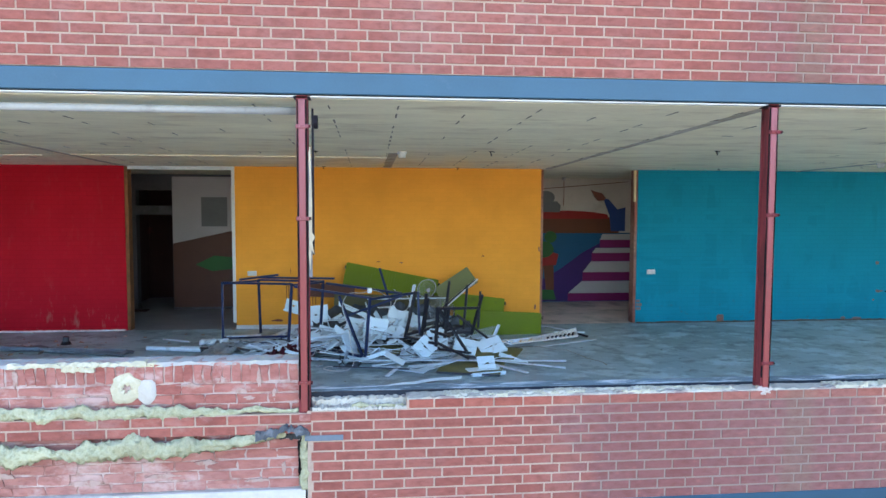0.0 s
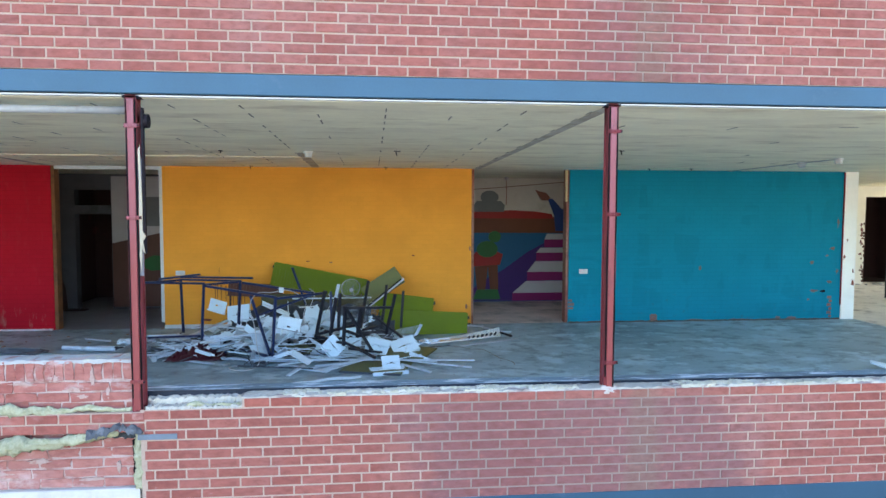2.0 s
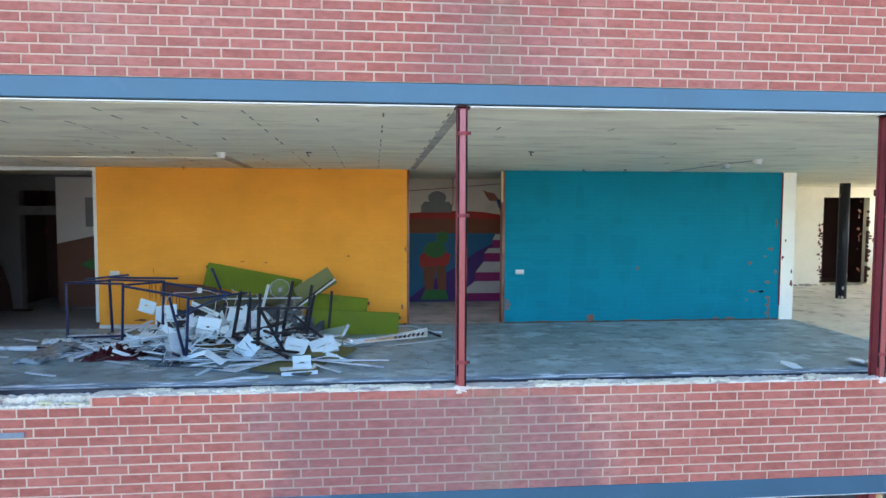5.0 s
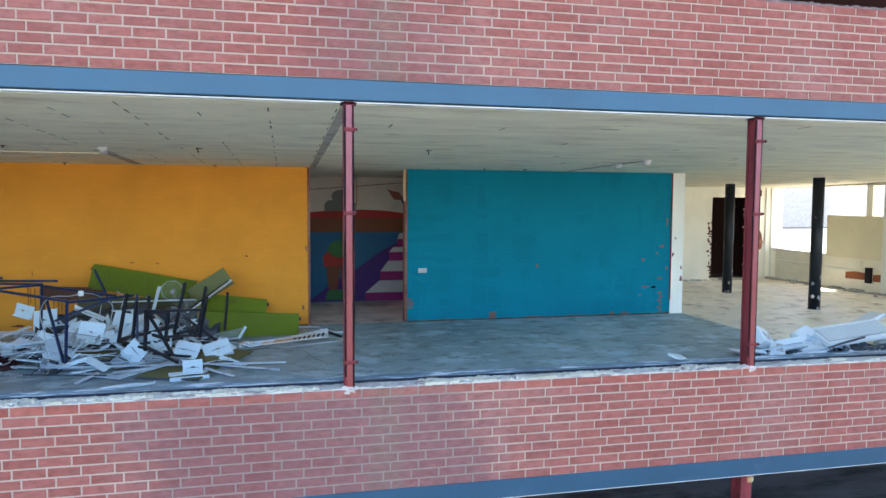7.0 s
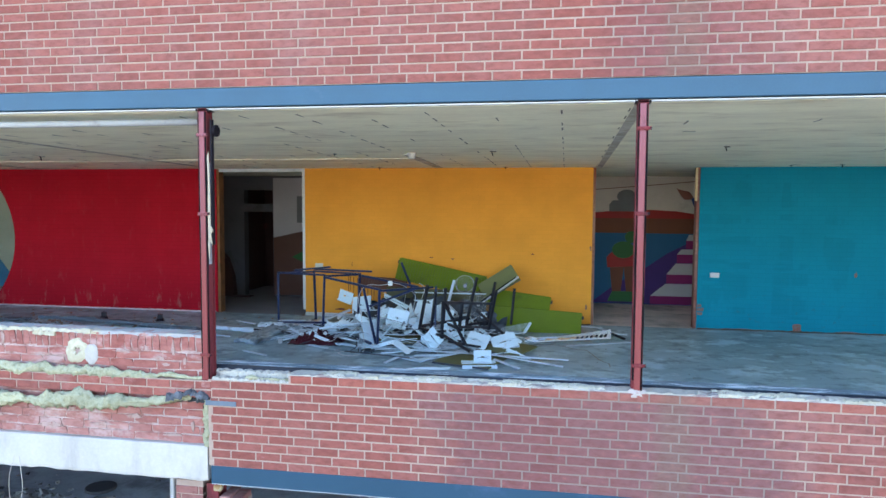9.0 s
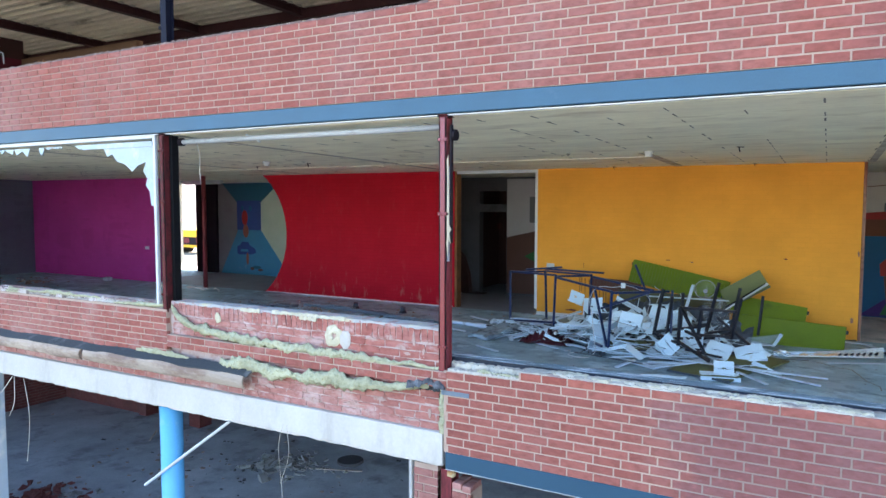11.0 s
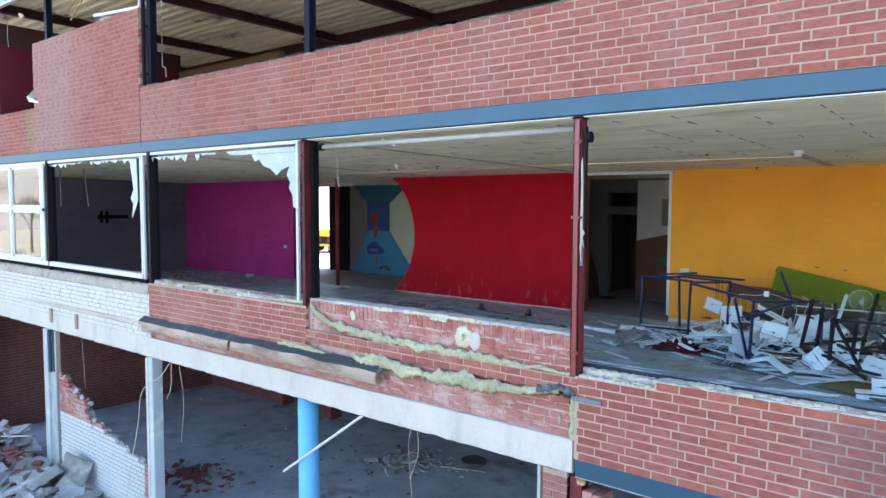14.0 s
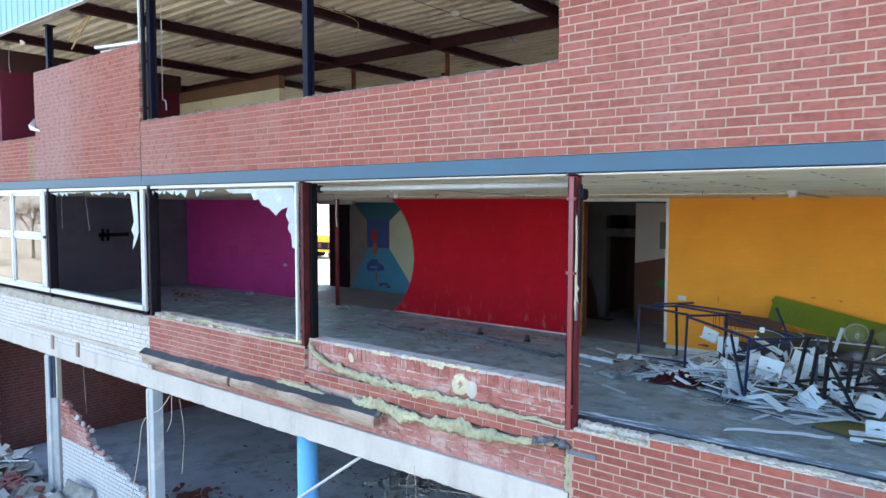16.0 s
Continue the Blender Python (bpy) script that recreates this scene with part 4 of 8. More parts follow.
for pts in ([(19.03, 13.4, 0.9), (19.0, 13.1, 0.6), (19.0, 12.4, 0.45), (19.0, 11.6, 0.8)], [(19.03, 13.5, 0.5), (19.0, 12.9, 0.3), (19.0, 12.0, 0.42), (19.0, 11.2, 0.36)]):
    cable("hanging_wire", pts, 0.008, WHITE_WARM, "pale loose wire on the end wall")
setting("trim_wall_pier", boxes((18.97, 19.049, 9.2, 9.5, 0.0, 2.93)), WHITE, "white pier in the end wall")
t = thing("inner_post", "dark red round post in the room", "column", at=(-11.46, 7.39, 0))
part("shaft", rod(bmesh.new(), (0, 0, 0), (0, 0, 3.06), 0.06, 14), STEEL_RED, t, smooth=True)
part("base_plate", boxes((-0.12, 0.12, -0.12, 0.12, 0, 0.015)), CONCRETE, t)

# ceiling seams, hooks, lamps
def ceil_z(y):
    return CEIL_F - 0.29 / 14.1 * (y - 0.1)


bm = bmesh.new()
rng = random.Random(11)
for i in range(50):
    x = -19.0 + i * 0.62 + rng.uniform(-0.02, 0.02)
    faint = rng.uniform(0.1, 0.75) if x < 4.0 else rng.uniform(0.02, 0.16)
    for j in range(17):
        if rng.random() > faint:
            continue
        y = 0.4 + j * 0.43 + rng.uniform(-0.04, 0.04)
        ln, w = rng.uniform(0.18, 0.36), rng.uniform(0.005, 0.009)
        vs = box(bm, x - w, x + w, y, y + ln, -0.002, 0.01)
        bmesh.ops.translate(bm, vec=(0, 0, ceil_z(y + ln / 2)), verts=vs)
for i in range(16):
    x, y = rng.uniform(-19, 11.5), rng.uniform(0.4, 7.4)
    w, ln = rng.uniform(0.03, 0.12), rng.uniform(0.006, 0.012)
    vs = box(bm, x - w, x + w, y, y + ln, -0.004, 0.01)
    bmesh.ops.translate(bm, vec=(0, 0, ceil_z(y)), verts=vs)
setting("ceiling_seams", bm, surface("seam_shadow_gap", (0.22, 0.19, 0.15), 0.9, 0.3, None), "dark open seams between ceiling boards")
bm = bmesh.new()
for x in (4.0, -3.95, -8.1):
    vs = box(bm, x - 0.05, x + 0.05, 0.2, 7.68, -0.006, 0.01)
    for v in vs:
        v.co.z += ceil_z(v.co.y)
setting("trim_ceiling_joint", bm, surface("brown_joint_strip", (0.4, 0.35, 0.27), 0.9, 0.3, (0.55, 0.5, 0.41), (0.45, 0.6), 4.0), "brown joint strip across the ceiling")


def smoke_detector(x, y):
    t = thing("smoke_detector", "white round smoke detector on the ceiling", "detector", "ceiling detectors", (x, y, ceil_z(y)))
    part("base", rod(bmesh.new(), (0, 0, 0.005), (0, 0, -0.035), 0.07, 18), FRAME_WHITE, t)
    part("head", rod(bmesh.new(), (0, 0, -0.035), (0, 0, -0.085), 0.052, 18, 0.056), FRAME_WHITE, t)


for x, y in ((1.04, 4.48), (9.38, 4.7), (9.29, 5.52), (-9.0, 3.4), (-6.0, 4.0)):
    smoke_detector(x, y)


cable("ceiling_cable", [(9.38, 4.8, ceil_z(4.8) - 0.012), (9.27, 5.6, ceil_z(5.6) - 0.012), (9.15, 7.68, ceil_z(7.68) - 0.01)], 0.008, CONCRETE, "dark cable along the ceiling")
bm = boxes((-3.9, 0.98, -0.01, 0.01, -0.012, 0.005))
o = solid("cable_trunking", bm, CEILING, "thin white cable trunking under the ceiling", "trunking")
o.location = (0, 5.4, ceil_z(5.4))
bm = boxes((-9.6, -4.4, -0.01, 0.01, -0.012, 0.005))
o = solid("cable_trunking", bm, CEILING, "thin white cable trunking under the ceiling", "trunking")
o.location = (0, 5.6, ceil_z(5.6))
bm = bmesh.new()
bar(bm, (0.92, 4.7, ceil_z(4.7) - 0.004), (0.9, 7.6, ceil_z(7.6) - 0.004), 0.14, 0.012)
solid("ceiling_patch", bm, bpy.data.materials["brown_joint_strip"], "brown glue strip on the bare ceiling", "strip")
for k, (x, y) in enumerate(((-0.2, 4.47), (-0.29, 7.45), (2.29, 4.26), (2.21, 7.5), (5.46, 3.83), (7.3, 7.3), (8.1, 7.2), (-5.5, 4.6), (-7.2, 5.0), (-9.4, 4.2))):
    z = ceil_z(y)
    bm = bmesh.new()
    s = 0.5 + 0.5 * ((k * 7) % 5) / 4
    bar(bm, (x, y, z + 0.01), (x + 0.02 * s, y, z - 0.07 * s), 0.01, 0.014)
    bar(bm, (x - 0.02, y, z - 0.006), (x + 0.07 * s, y + 0.02, z - 0.008), 0.012, 0.01)
    solid("ceiling_hook", bm, STEEL_DARK, "bent dark hanger on the bare ceiling", "hook", "ceiling hangers")
for x0, x1, y in ((-16.2, -14.9, 9.6), (-14.6, -12.9, 9.4), (-7.6, -6.1, 9.2)):
    t = thing("strip_light", "white fluorescent strip light on the corridor ceiling", "ceiling light", "strip lights", ((x0 + x1) / 2, y, ceil_z(y)))
    part("housing", worn(boxes((-(x1 - x0) / 2, (x1 - x0) / 2, -0.07, 0.07, -0.09, 0.01)), 0.01), FRAME_WHITE, t)
    part("tube", rod(bmesh.new(), (-(x1 - x0) / 2 + 0.05, 0, -0.105), ((x1 - x0) / 2 - 0.05, 0, -0.105), 0.014), FRAME_WHITE, t)


def wall_switch(x, z, y=YB):
    t = thing("light_switch", "white double light switch on the painted wall", "switch", "light switches", (x, y, z))
    part("plate", worn(boxes((-0.085, 0.085, -0.02, 0.002, -0.045, 0.045)), 0.006), FRAME_WHITE, t)
    for s in (-0.042, 0.042):
        part("rocker", worn(boxes((s - 0.03, s + 0.03, -0.028, -0.018, -0.03, 0.03)), 0.003), FRAME_WHITE, t)


wall_switch(-1.64, 1.05)
wall_switch(6.15, 1.03)
wall_switch(-14.2, 1.0)
t = thing("wall_bar", "black wall bar with two brackets on the grey wall", "rail", at=(-19.85, 5.0, 1.88))
part("rail", boxes((0.03, 0.08, -0.5, 0.5, -0.06, 0.06)), BLACK, t)
for y in (-0.38, -0.2):
    part("bracket", boxes((0.0, 0.1, y - 0.03, y + 0.03, -0.2, 0.2)), BLACK, t)

# ---- facade: posts ----
GALV = surface("galvanised_metal", (0.5, 0.51, 0.53), 0.35, 0.15, (0.3, 0.3, 0.3), (0.6, 0.7), 4.0, 40, 0.05, metal=0.7)
STEEL_MAROON = surface("maroon_steel_paint", (0.09, 0.016, 0.018), 0.5, 0.3, (0.03, 0.012, 0.012), (0.5, 0.66), 5.0, 30, 0.1, gloss=0.15)
ROOF_STEEL = surface("brown_roof_steel", (0.045, 0.018, 0.022), 0.7, 0.3, (0.09, 0.04, 0.03), (0.58, 0.72), 3.0, 30, 0.1, gloss=0.12)
RUST = surface("rusty_post", (0.16, 0.05, 0.02), 0.8, 0.3, (0.07, 0.03, 0.02), (0.5, 0.65), 5.0)
MAROON = surface("maroon_partition", (0.1, 0.006, 0.02), 0.7, 0.12, (0.07, 0.006, 0.014), (0.55, 0.7), 1.0)
M_UMBER = surface("umber_board", (0.14, 0.075, 0.045), 0.8, 0.2, None)
DECK_LIGHT = surface("pale_light_gap", (0.5, 0.46, 0.42), 0.7, 0.2, None)
TILE_OFF = surface("dusty_white_scrap", (0.62, 0.58, 0.56), 0.8, 0.15, None)


def slab_scrap(s):
    """A torn, curled flake."""
    r = random.Random(int(s * 1000))
    bm = bmesh.new()
    prism(bm, [(s * math.cos(a) * r.uniform(0.5, 1.1), s * 0.6 * math.sin(a) * r.uniform(0.5, 1.1)) for a in [2 * math.pi * i / 9 for i in range(9)]], -0.01, 0.012)
    for v in bm.verts:
        v.co.y += 2.0 * v.co.x * v.co.x
    return bm


STEEL_PINK_UP, sn, sl, sb = nodes_of("red_paint_pinker_up")
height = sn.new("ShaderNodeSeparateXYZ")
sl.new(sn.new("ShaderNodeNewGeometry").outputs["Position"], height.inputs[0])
# red mixes to pink with height, broken up by noise
pinkness = math_node(sn, sl, "ADD", height.outputs[2], math_node(sn, sl, "MULTIPLY", math_node(sn, sl, "SUBTRACT", noisy(sn, sl, 2.5, 5, 0.65, stretch=(1, 1, 0.4)), 0.5), 2.6))
tone = blend(sn, sl, ramp(sn, sl, pinkness, 1.7, 3.1), (0.2, 0.033, 0.034), (0.245, 0.073, 0.088))
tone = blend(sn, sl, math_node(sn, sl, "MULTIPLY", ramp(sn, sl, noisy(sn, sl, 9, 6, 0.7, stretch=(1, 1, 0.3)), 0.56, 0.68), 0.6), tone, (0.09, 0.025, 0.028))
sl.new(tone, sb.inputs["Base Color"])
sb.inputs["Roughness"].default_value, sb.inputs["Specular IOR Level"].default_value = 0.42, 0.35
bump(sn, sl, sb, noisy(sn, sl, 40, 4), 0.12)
MORTAR_FOOT = surface("crumbled_foot_mortar", (0.46, 0.4, 0.36), 0.95, 0.25, (0.34, 0.22, 0.2), (0.52, 0.66), 14.0, 60, 0.6)


SCRAPED = surface("scraped_grey_steel", (0.15, 0.14, 0.155), 0.5, 0.3, (0.09, 0.05, 0.05), (0.5, 0.62), 6.0, 40, 0.1, dirt_stretch=(1, 1, 0.3))


def wavy_line(x, z0, z1, y0, y1, width, seed):
    """A thin upright seal whose edges wander."""
    bm, prev, k = bmesh.new(), None, int((z1 - z0) / 0.05)
    for i in range(k + 1):
        z = z0 + (z1 - z0) * i / k
        a = x - width / 2 + 0.005 * noise.noise(Vector((seed * 7, z * 3.1, 0)))
        b = x + width / 2 + 0.006 * noise.noise(Vector((seed * 7 + 3, z * 2.3, 1)))
        ring = [bm.verts.new(p) for p in ((a, y0, z), (b, y0, z), (b, y1, z), (a, y1, z))]
        if prev:
            for m in range(4):
                bm.faces.new((prev[m], prev[(m + 1) % 4], ring[(m + 1) % 4], ring[m]))
        else:
            bm.faces.new(ring[::-1])
        prev = ring
    bm.faces.new(prev)
    return bm


def column_at(x, z0, material, torn=False, plate=False):
    red = material is STEEL_RED
    t = thing("steel_column", "red steel column with seals and bolt clamps" if red else "dark steel window column with bolt brackets", "column", "facade columns", (x, 0.022, z0))
    h, w, d = 3.225 - z0, 0.088, 0.115
    part("section", boxes((-w / 2, w / 2, 0, 0.012, 0, h), (-w / 2, w / 2, d - 0.012, d, 0, h), (-0.006, 0.006, 0.012, d - 0.012, 0, h)), material, t)
    for s in (-1, 1):
        part("side_plate", boxes((s * (w / 2 - 0.01) - 0.004, s * (w / 2 - 0.01) + 0.004, 0.013, d - 0.034, 0.05, h - 0.04)), material, t)
        part("gasket", wavy_line(s * (w / 2 - 0.009), 0.03 if s > 0 else 0.12, h - 0.03, -0.006, -0.0005, 0.012, x + s), BLACK, t, "dark perished sealing line")
    part("cover_strip", worn(boxes((-w / 2 + 0.018, w / 2 - 0.018, -0.014, -0.0005, 0.02, h - 0.03)), 0.003), STEEL_PINK_UP if red else material, t, "cover strip, red below and pinker above" if red else "")
    if not red:
        part("side_gasket", boxes((-w / 2 - 0.01, -w / 2 - 0.001, 0.004, 0.09, 0.03, h - 0.03)), STEEL_DARK, t, "dark side plate")
    for z in (0.1 * h, 0.62 * h, 0.905 * h):
        c = part("clamp", worn(boxes((-w / 2 - 0.006, w / 2 + 0.008, -0.022, -0.0145, z - 0.016, z + 0.016)), 0.003), STEEL_PINK_UP if torn else material, t)
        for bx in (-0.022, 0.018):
            part("bolt", rod(bmesh.new(), (bx, -0.034, z), (bx, -0.022, z), 0.008, 6), STEEL_PINK_UP if torn else material, c, "bolt head")
        part("lug", boxes((w / 2 + 0.009, w / 2 + 0.026, -0.02, -0.012, z - 0.012, z + 0.014)), material, t)
        part("lug_bolt", rod(bmesh.new(), (w / 2 + 0.018, -0.036, z), (w / 2 + 0.018, -0.021, z), 0.007, 6), STEEL_DARK, t)
    part("stain_cap", boxes((-0.065, 0.065, 0.0, 0.12, h - 0.022, h - 0.004)), STEEL_DARK, t, "dark rusted cap plate")
    if torn:
        part("bare_flange", boxes((w / 2 + 0.001, w / 2 + 0.03, 0.002, 0.012, 1.12, h - 0.5)), SCRAPED, t, "bare grey steel edge")
        part("dark_flange", boxes((w / 2 + 0.031, w / 2 + 0.046, 0.002, 0.05, 1.3, h - 0.1)), STEEL_DARK, t)
        bm = bmesh.new()
        prism(bm, [(0.052, 1.36), (0.05, 1.62), (0.056, 1.9), (0.05, 2.12), (0.066, 2.17), (0.07, 1.95), (0.076, 1.7), (0.073, 1.48), (0.1, 1.44), (0.074, 1.4), (0.092, 1.3), (0.068, 1.34), (0.06, 1.16), (0.046, 1.3)], -0.012, -0.002)
        part("torn_strip", bm, surface("torn_foam_strip", (0.4, 0.34, 0.25), 0.9, 0.25, (0.3, 0.22, 0.15), (0.6, 0.7), 8.0), t, "torn pale sealing strip")
        part("end_disc", rod(bmesh.new(), (0.076, 0.06, h - 0.2), (0.12, 0.06, h - 0.2), 0.055, 14), STEEL_DARK, t)
    if plate:
        bm = bmesh.new()
        bmesh.ops.create_icosphere(bm, subdivisions=3, radius=0.085)
        for v in bm.verts:
            v.co = Vector((v.co.x * 0.95, v.co.y * 0.6 + 0.02, v.co.z * 0.55)) * (1 + 0.45 * noise.noise(v.co * 24 + Vector((x, 0, 0))))
        part("foot", bm, MORTAR_FOOT, t, "crumbled mortar foot")
    return t


column_at(0.047, 0.66, STEEL_RED, torn=True)
for x in (4.005, 7.965, 12.0, 16.0, 20.0):
    column_at(x, 0.75, STEEL_RED, plate=True)
for x in (-4.03, -8.1, -12.25, -16.4):
    column_at(x, 0.95, STEEL_DARK if x < -5 else STEEL_MAROON)
    setting("trim_black_jamb", boxes((x + 0.05, x + (0.1 if x > -5 else 0.075), 0.1, 0.2 if x > -5 else 0.16, 0.95, 3.2)), BLACK, "black gasket jamb beside a column")

# top-storey posts
for x in (-4.06, -8.16, -12.3, 8.2, 12.3, 16.4):
    t = thing("roof_post", "dark blue steel roof post", "post", "roof posts", (x, 0.12, 3.55))
    part("section", boxes((-0.05, 0.05, 0, 0.012, 0, 3.05), (-0.05, 0.05, 0.11, 0.122, 0, 3.05), (-0.006, 0.006, 0.012, 0.11, 0, 3.05)), STEEL_BLUE, t)
    part("cap_plate", boxes((-0.1, 0.1, -0.03, 0.17, 3.05, 3.07)), STEEL_BLUE, t)
    for z in (1.0, 1.8, 2.6):
        part("bracket", boxes((-0.08, -0.048, -0.01, 0.03, z, z + 0.04)), STEEL_DARK, t)
setting("trim_tower_jamb", boxes((-8.275, -8.225, 0.05, 0.1, 4.33, 6.6)), STEEL_DARK, "dark jamb at the brick panel's edge")
setting("trim_tower_white", boxes((-8.31, -8.277, 0.02, 0.07, 5.67, 6.6)), FRAME_WHITE, "white strip of a torn window frame")

setting("trim_parapet_joint", boxes((-8.296, -8.284, -0.003, 0.03, 3.32, 4.36)), STEEL_DARK, "dark movement joint in the brick parapet")

COPING = surface("grey_coping_mortar", (0.14, 0.1, 0.09), 0.95, 0.3, (0.25, 0.19, 0.165), (0.5, 0.64), 6.0, 60, 0.5)


def coping(x0, x1, z, seed):
    """Ragged mortar left on top of a brick band."""
    bm, prev, r = bmesh.new(), None, random.Random(seed)
    k = int((x1 - x0) / 0.045)
    for i in range(k + 1):
        x = x0 + (x1 - x0) * i / k
        up = max(0.004, 0.014 + 0.012 * noise.noise(Vector((x * 2.2, seed, 0))) + r.gauss(0, 0.006))
        ring = [bm.verts.new(p) for p in ((x, 0.004 + r.uniform(0, 0.012), z - 0.012), (x, 0.012 + r.uniform(0, 0.01), z + up), (x, 0.12, z + up + r.uniform(-0.004, 0.006)), (x, 0.236, z + up), (x, 0.236, z - 0.012))]
        if prev:
            for m in range(5):
                bm.faces.new((prev[m], prev[(m + 1) % 5], ring[(m + 1) % 5], ring[m]))
        else:
            bm.faces.new(ring[::-1])
        prev = ring
    bm.faces.new(prev)
    setting("trim_coping", bm, COPING, "ragged grey mortar on top of the brick parapet")


coping(-8.27, -0.12, 4.332, 1)
coping(X0, -12.71, 4.332, 2)
coping(4.31, X1, 4.332, 3)
coping(-12.7, -8.28, 5.662, 4)

# roof
ROOF = 6.82
t = thing("roof", "flat steel roof with corrugated deck, beams and blue fascia", "roof", at=(0, 0, 0))
tagged(t, kind="structure")
verts, faces = [], []
prof = ((0.0, 0.0), (0.045, 0.0), (0.052, 0.014), (0.064, 0.014), (0.07, 0.0), (0.12, 0.0), (0.14, 0.21), (0.255, 0.21), (0.3, 0.0))
yy = 0.0
row = []
while yy < 14.0:
    for dy, dz in prof[:-1]:
        row.append((yy + dy, ROOF + dz))
    yy += 0.3
for x in (X0 - 2, -10.0, 0.0, 10.0, X1):
    verts += [(x, y, z) for y, z in row]
n = len(row)
for k in range(4):
    for i in range(n - 1):
        faces.append((k * n + i, k * n + i + 1, (k + 1) * n + i + 1, (k + 1) * n + i))
me = bpy.data.meshes.new("deck")
me.from_pydata(verts, [], faces)
me.materials.append(ROOF_SHEET)
o = new("deck", me)
o.parent = t
sol = o.modifiers.new("thickness", "SOLIDIFY")
sol.thickness, sol.offset = 0.008, 1
part("roof_cover", boxes((X0 - 2, X1, 0.0, 14.2, ROOF + 0.27, ROOF + 0.35)), RUBBER, t)
part("fascia", worn(boxes((X0 - 2, X1, -0.1, -0.04, 6.68, 7.7)), 0.01), FASCIA, t, "pale blue roof fascia")
for k in range(60):
    x = -21.5 + k * 0.31
    part("fascia_rib", boxes((x - 0.012, x + 0.012, -0.112, -0.1, 6.69, 7.69)), FASCIA, t)
part("drip_edge", boxes((X0 - 2, X1, -0.11, -0.02, 6.655, 6.685)), FRAME_WHITE, t, "white drip edge")
for x in (-18.1, -14.5, -10.75, -7.4, -3.75, -0.1, 3.5, 7.1, 10.7, 14.3, 17.9):
    part("beam", boxes((x - 0.08, x + 0.08, -0.03, 14.1, 6.62, 6.64), (x - 0.08, x + 0.08, -0.03, 14.1, ROOF - 0.024, ROOF - 0.004), (x - 0.008, x + 0.008, -0.03, 14.1, 6.64, ROOF - 0.024)), ROOF_STEEL, t)
    # pale blocks stand in for light showing through the deck flutes
    for y in range(1, 40):
        if (y * 7 + int(x * 3)) % 4 and -16 < x < 0:
            part("deck_light_gap", boxes((x + 0.08, x + 0.13, y * 0.3 + 0.145, y * 0.3 + 0.275, ROOF - 0.02, ROOF + 0.02)), DECK_LIGHT, t)
for y in (6.75, 11.5):
    part("cross_beam", boxes((X0, X1, y - 0.06, y + 0.06, 6.57, 6.8)), ROOF_STEEL, t)
for x, y in ((-7.45, 7.4), (-3.75, 7.4), (-0.1, 7.4), (-10.75, 7.4), (-9.2, 9.4)):
    part("inner_post", rod(bmesh.new(), (x, y, 3.55), (x, y, 6.62), 0.06, 10), RUST, t)
setting("wall_top_red", boxes((-15.6, -15.45, 0.3, 5.0, 3.56, 6.1)), MAROON, "dark red partition on the top storey")
# sun reaches this strip, so its shade is put into the colour
setting("wall_top_brick", boxes((-15.6, -15.45, 0.3, 5.0, 6.1, 6.6)), M_STORE, "brick strip above the partition, shade put into its colour")
setting("wall_top_beige", boxes((-15.45, -10.84, 4.95, 5.1, 3.56, 5.8)), M_BEIGE, "beige partition on the top storey")
setting("wall_top_brown", boxes((-15.45, -10.84, 4.94, 5.11, 5.8, 6.12)), M_UMBER, "brown board above the partition")
# out of view; height set to keep sun off the deck's underside
setting("wall_top_back", boxes((X0, X1, 14.0, 14.2, 3.56, 5.9)), BRICK_DARK, "unseen back wall added to shade the top storey")
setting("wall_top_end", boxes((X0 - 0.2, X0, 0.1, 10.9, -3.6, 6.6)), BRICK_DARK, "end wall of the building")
cable("hanging_conduit", [(-8.4, 0.5, 6.81), (-8.42, 0.5, 4.8)], 0.008, FRAME_WHITE, "pale conduit hanging from the roof")
cable("hanging_conduit", [(-8.42, 0.5, 4.8), (-8.41, 0.5, 4.77), (-8.33, 0.5, 4.75), (-8.31, 0.5, 4.71), (-8.3, 0.5, 4.58)], 0.01, FRAME_WHITE, "bent end of the hanging conduit")
for a, b in (((-10.92, 0.5, 6.82), (-12.12, 0.5, 6.37)), ((-10.87, 0.5, 6.82), (-12.0, 0.5, 6.15))):
    solid("hanging_lath", bar(bmesh.new(), a, b, 0.025, 0.018), YELLOW_WOOD, "splintered lath hanging from the roof", "lath", "roof laths")
for pts, m in (([(-7.1, 2.6, 6.7), (-6.85, 2.99, 6.62), (-6.92, 3.83, 6.58), (-6.95, 3.85, 6.3)], YELLOW_WOOD), ([(-5.6, 3.2, 6.82), (-5.2, 5.2, 6.62), (-5.3, 6.6, 6.7), (-5.32, 7.19, 6.5)], BLACK), ([(-14.8, 0.3, 6.6), (-14.85, 0.3, 6.2), (-14.8, 0.3, 5.95)], CONCRETE)):
    cable("roof_cable", pts, 0.007, m, "loose cable hanging under the roof")
for x, y, z, a, s in ((-8.0, 1.6, 6.68, 0.5, 1.0), (-5.1, 4.7, 6.6, 0.9, 0.8), (-5.3, 7.1, 6.55, 0.2, 0.9), (-3.7, 4.9, 6.5, 0.6, 1.0), (-10.9, 1.2, 6.6, 0.4, 0.9), (-14.2, 0.35, 6.56, 0.2, 0.8)):
    bm = slab_scrap(0.15 * s)
    o = solid("torn_insulation", bm, FRAME_WHITE, "white torn insulation scrap under the roof", "insulation", "roof scraps")
    o.matrix_world = pose(x, y, z, 30, 20, 57 * a)
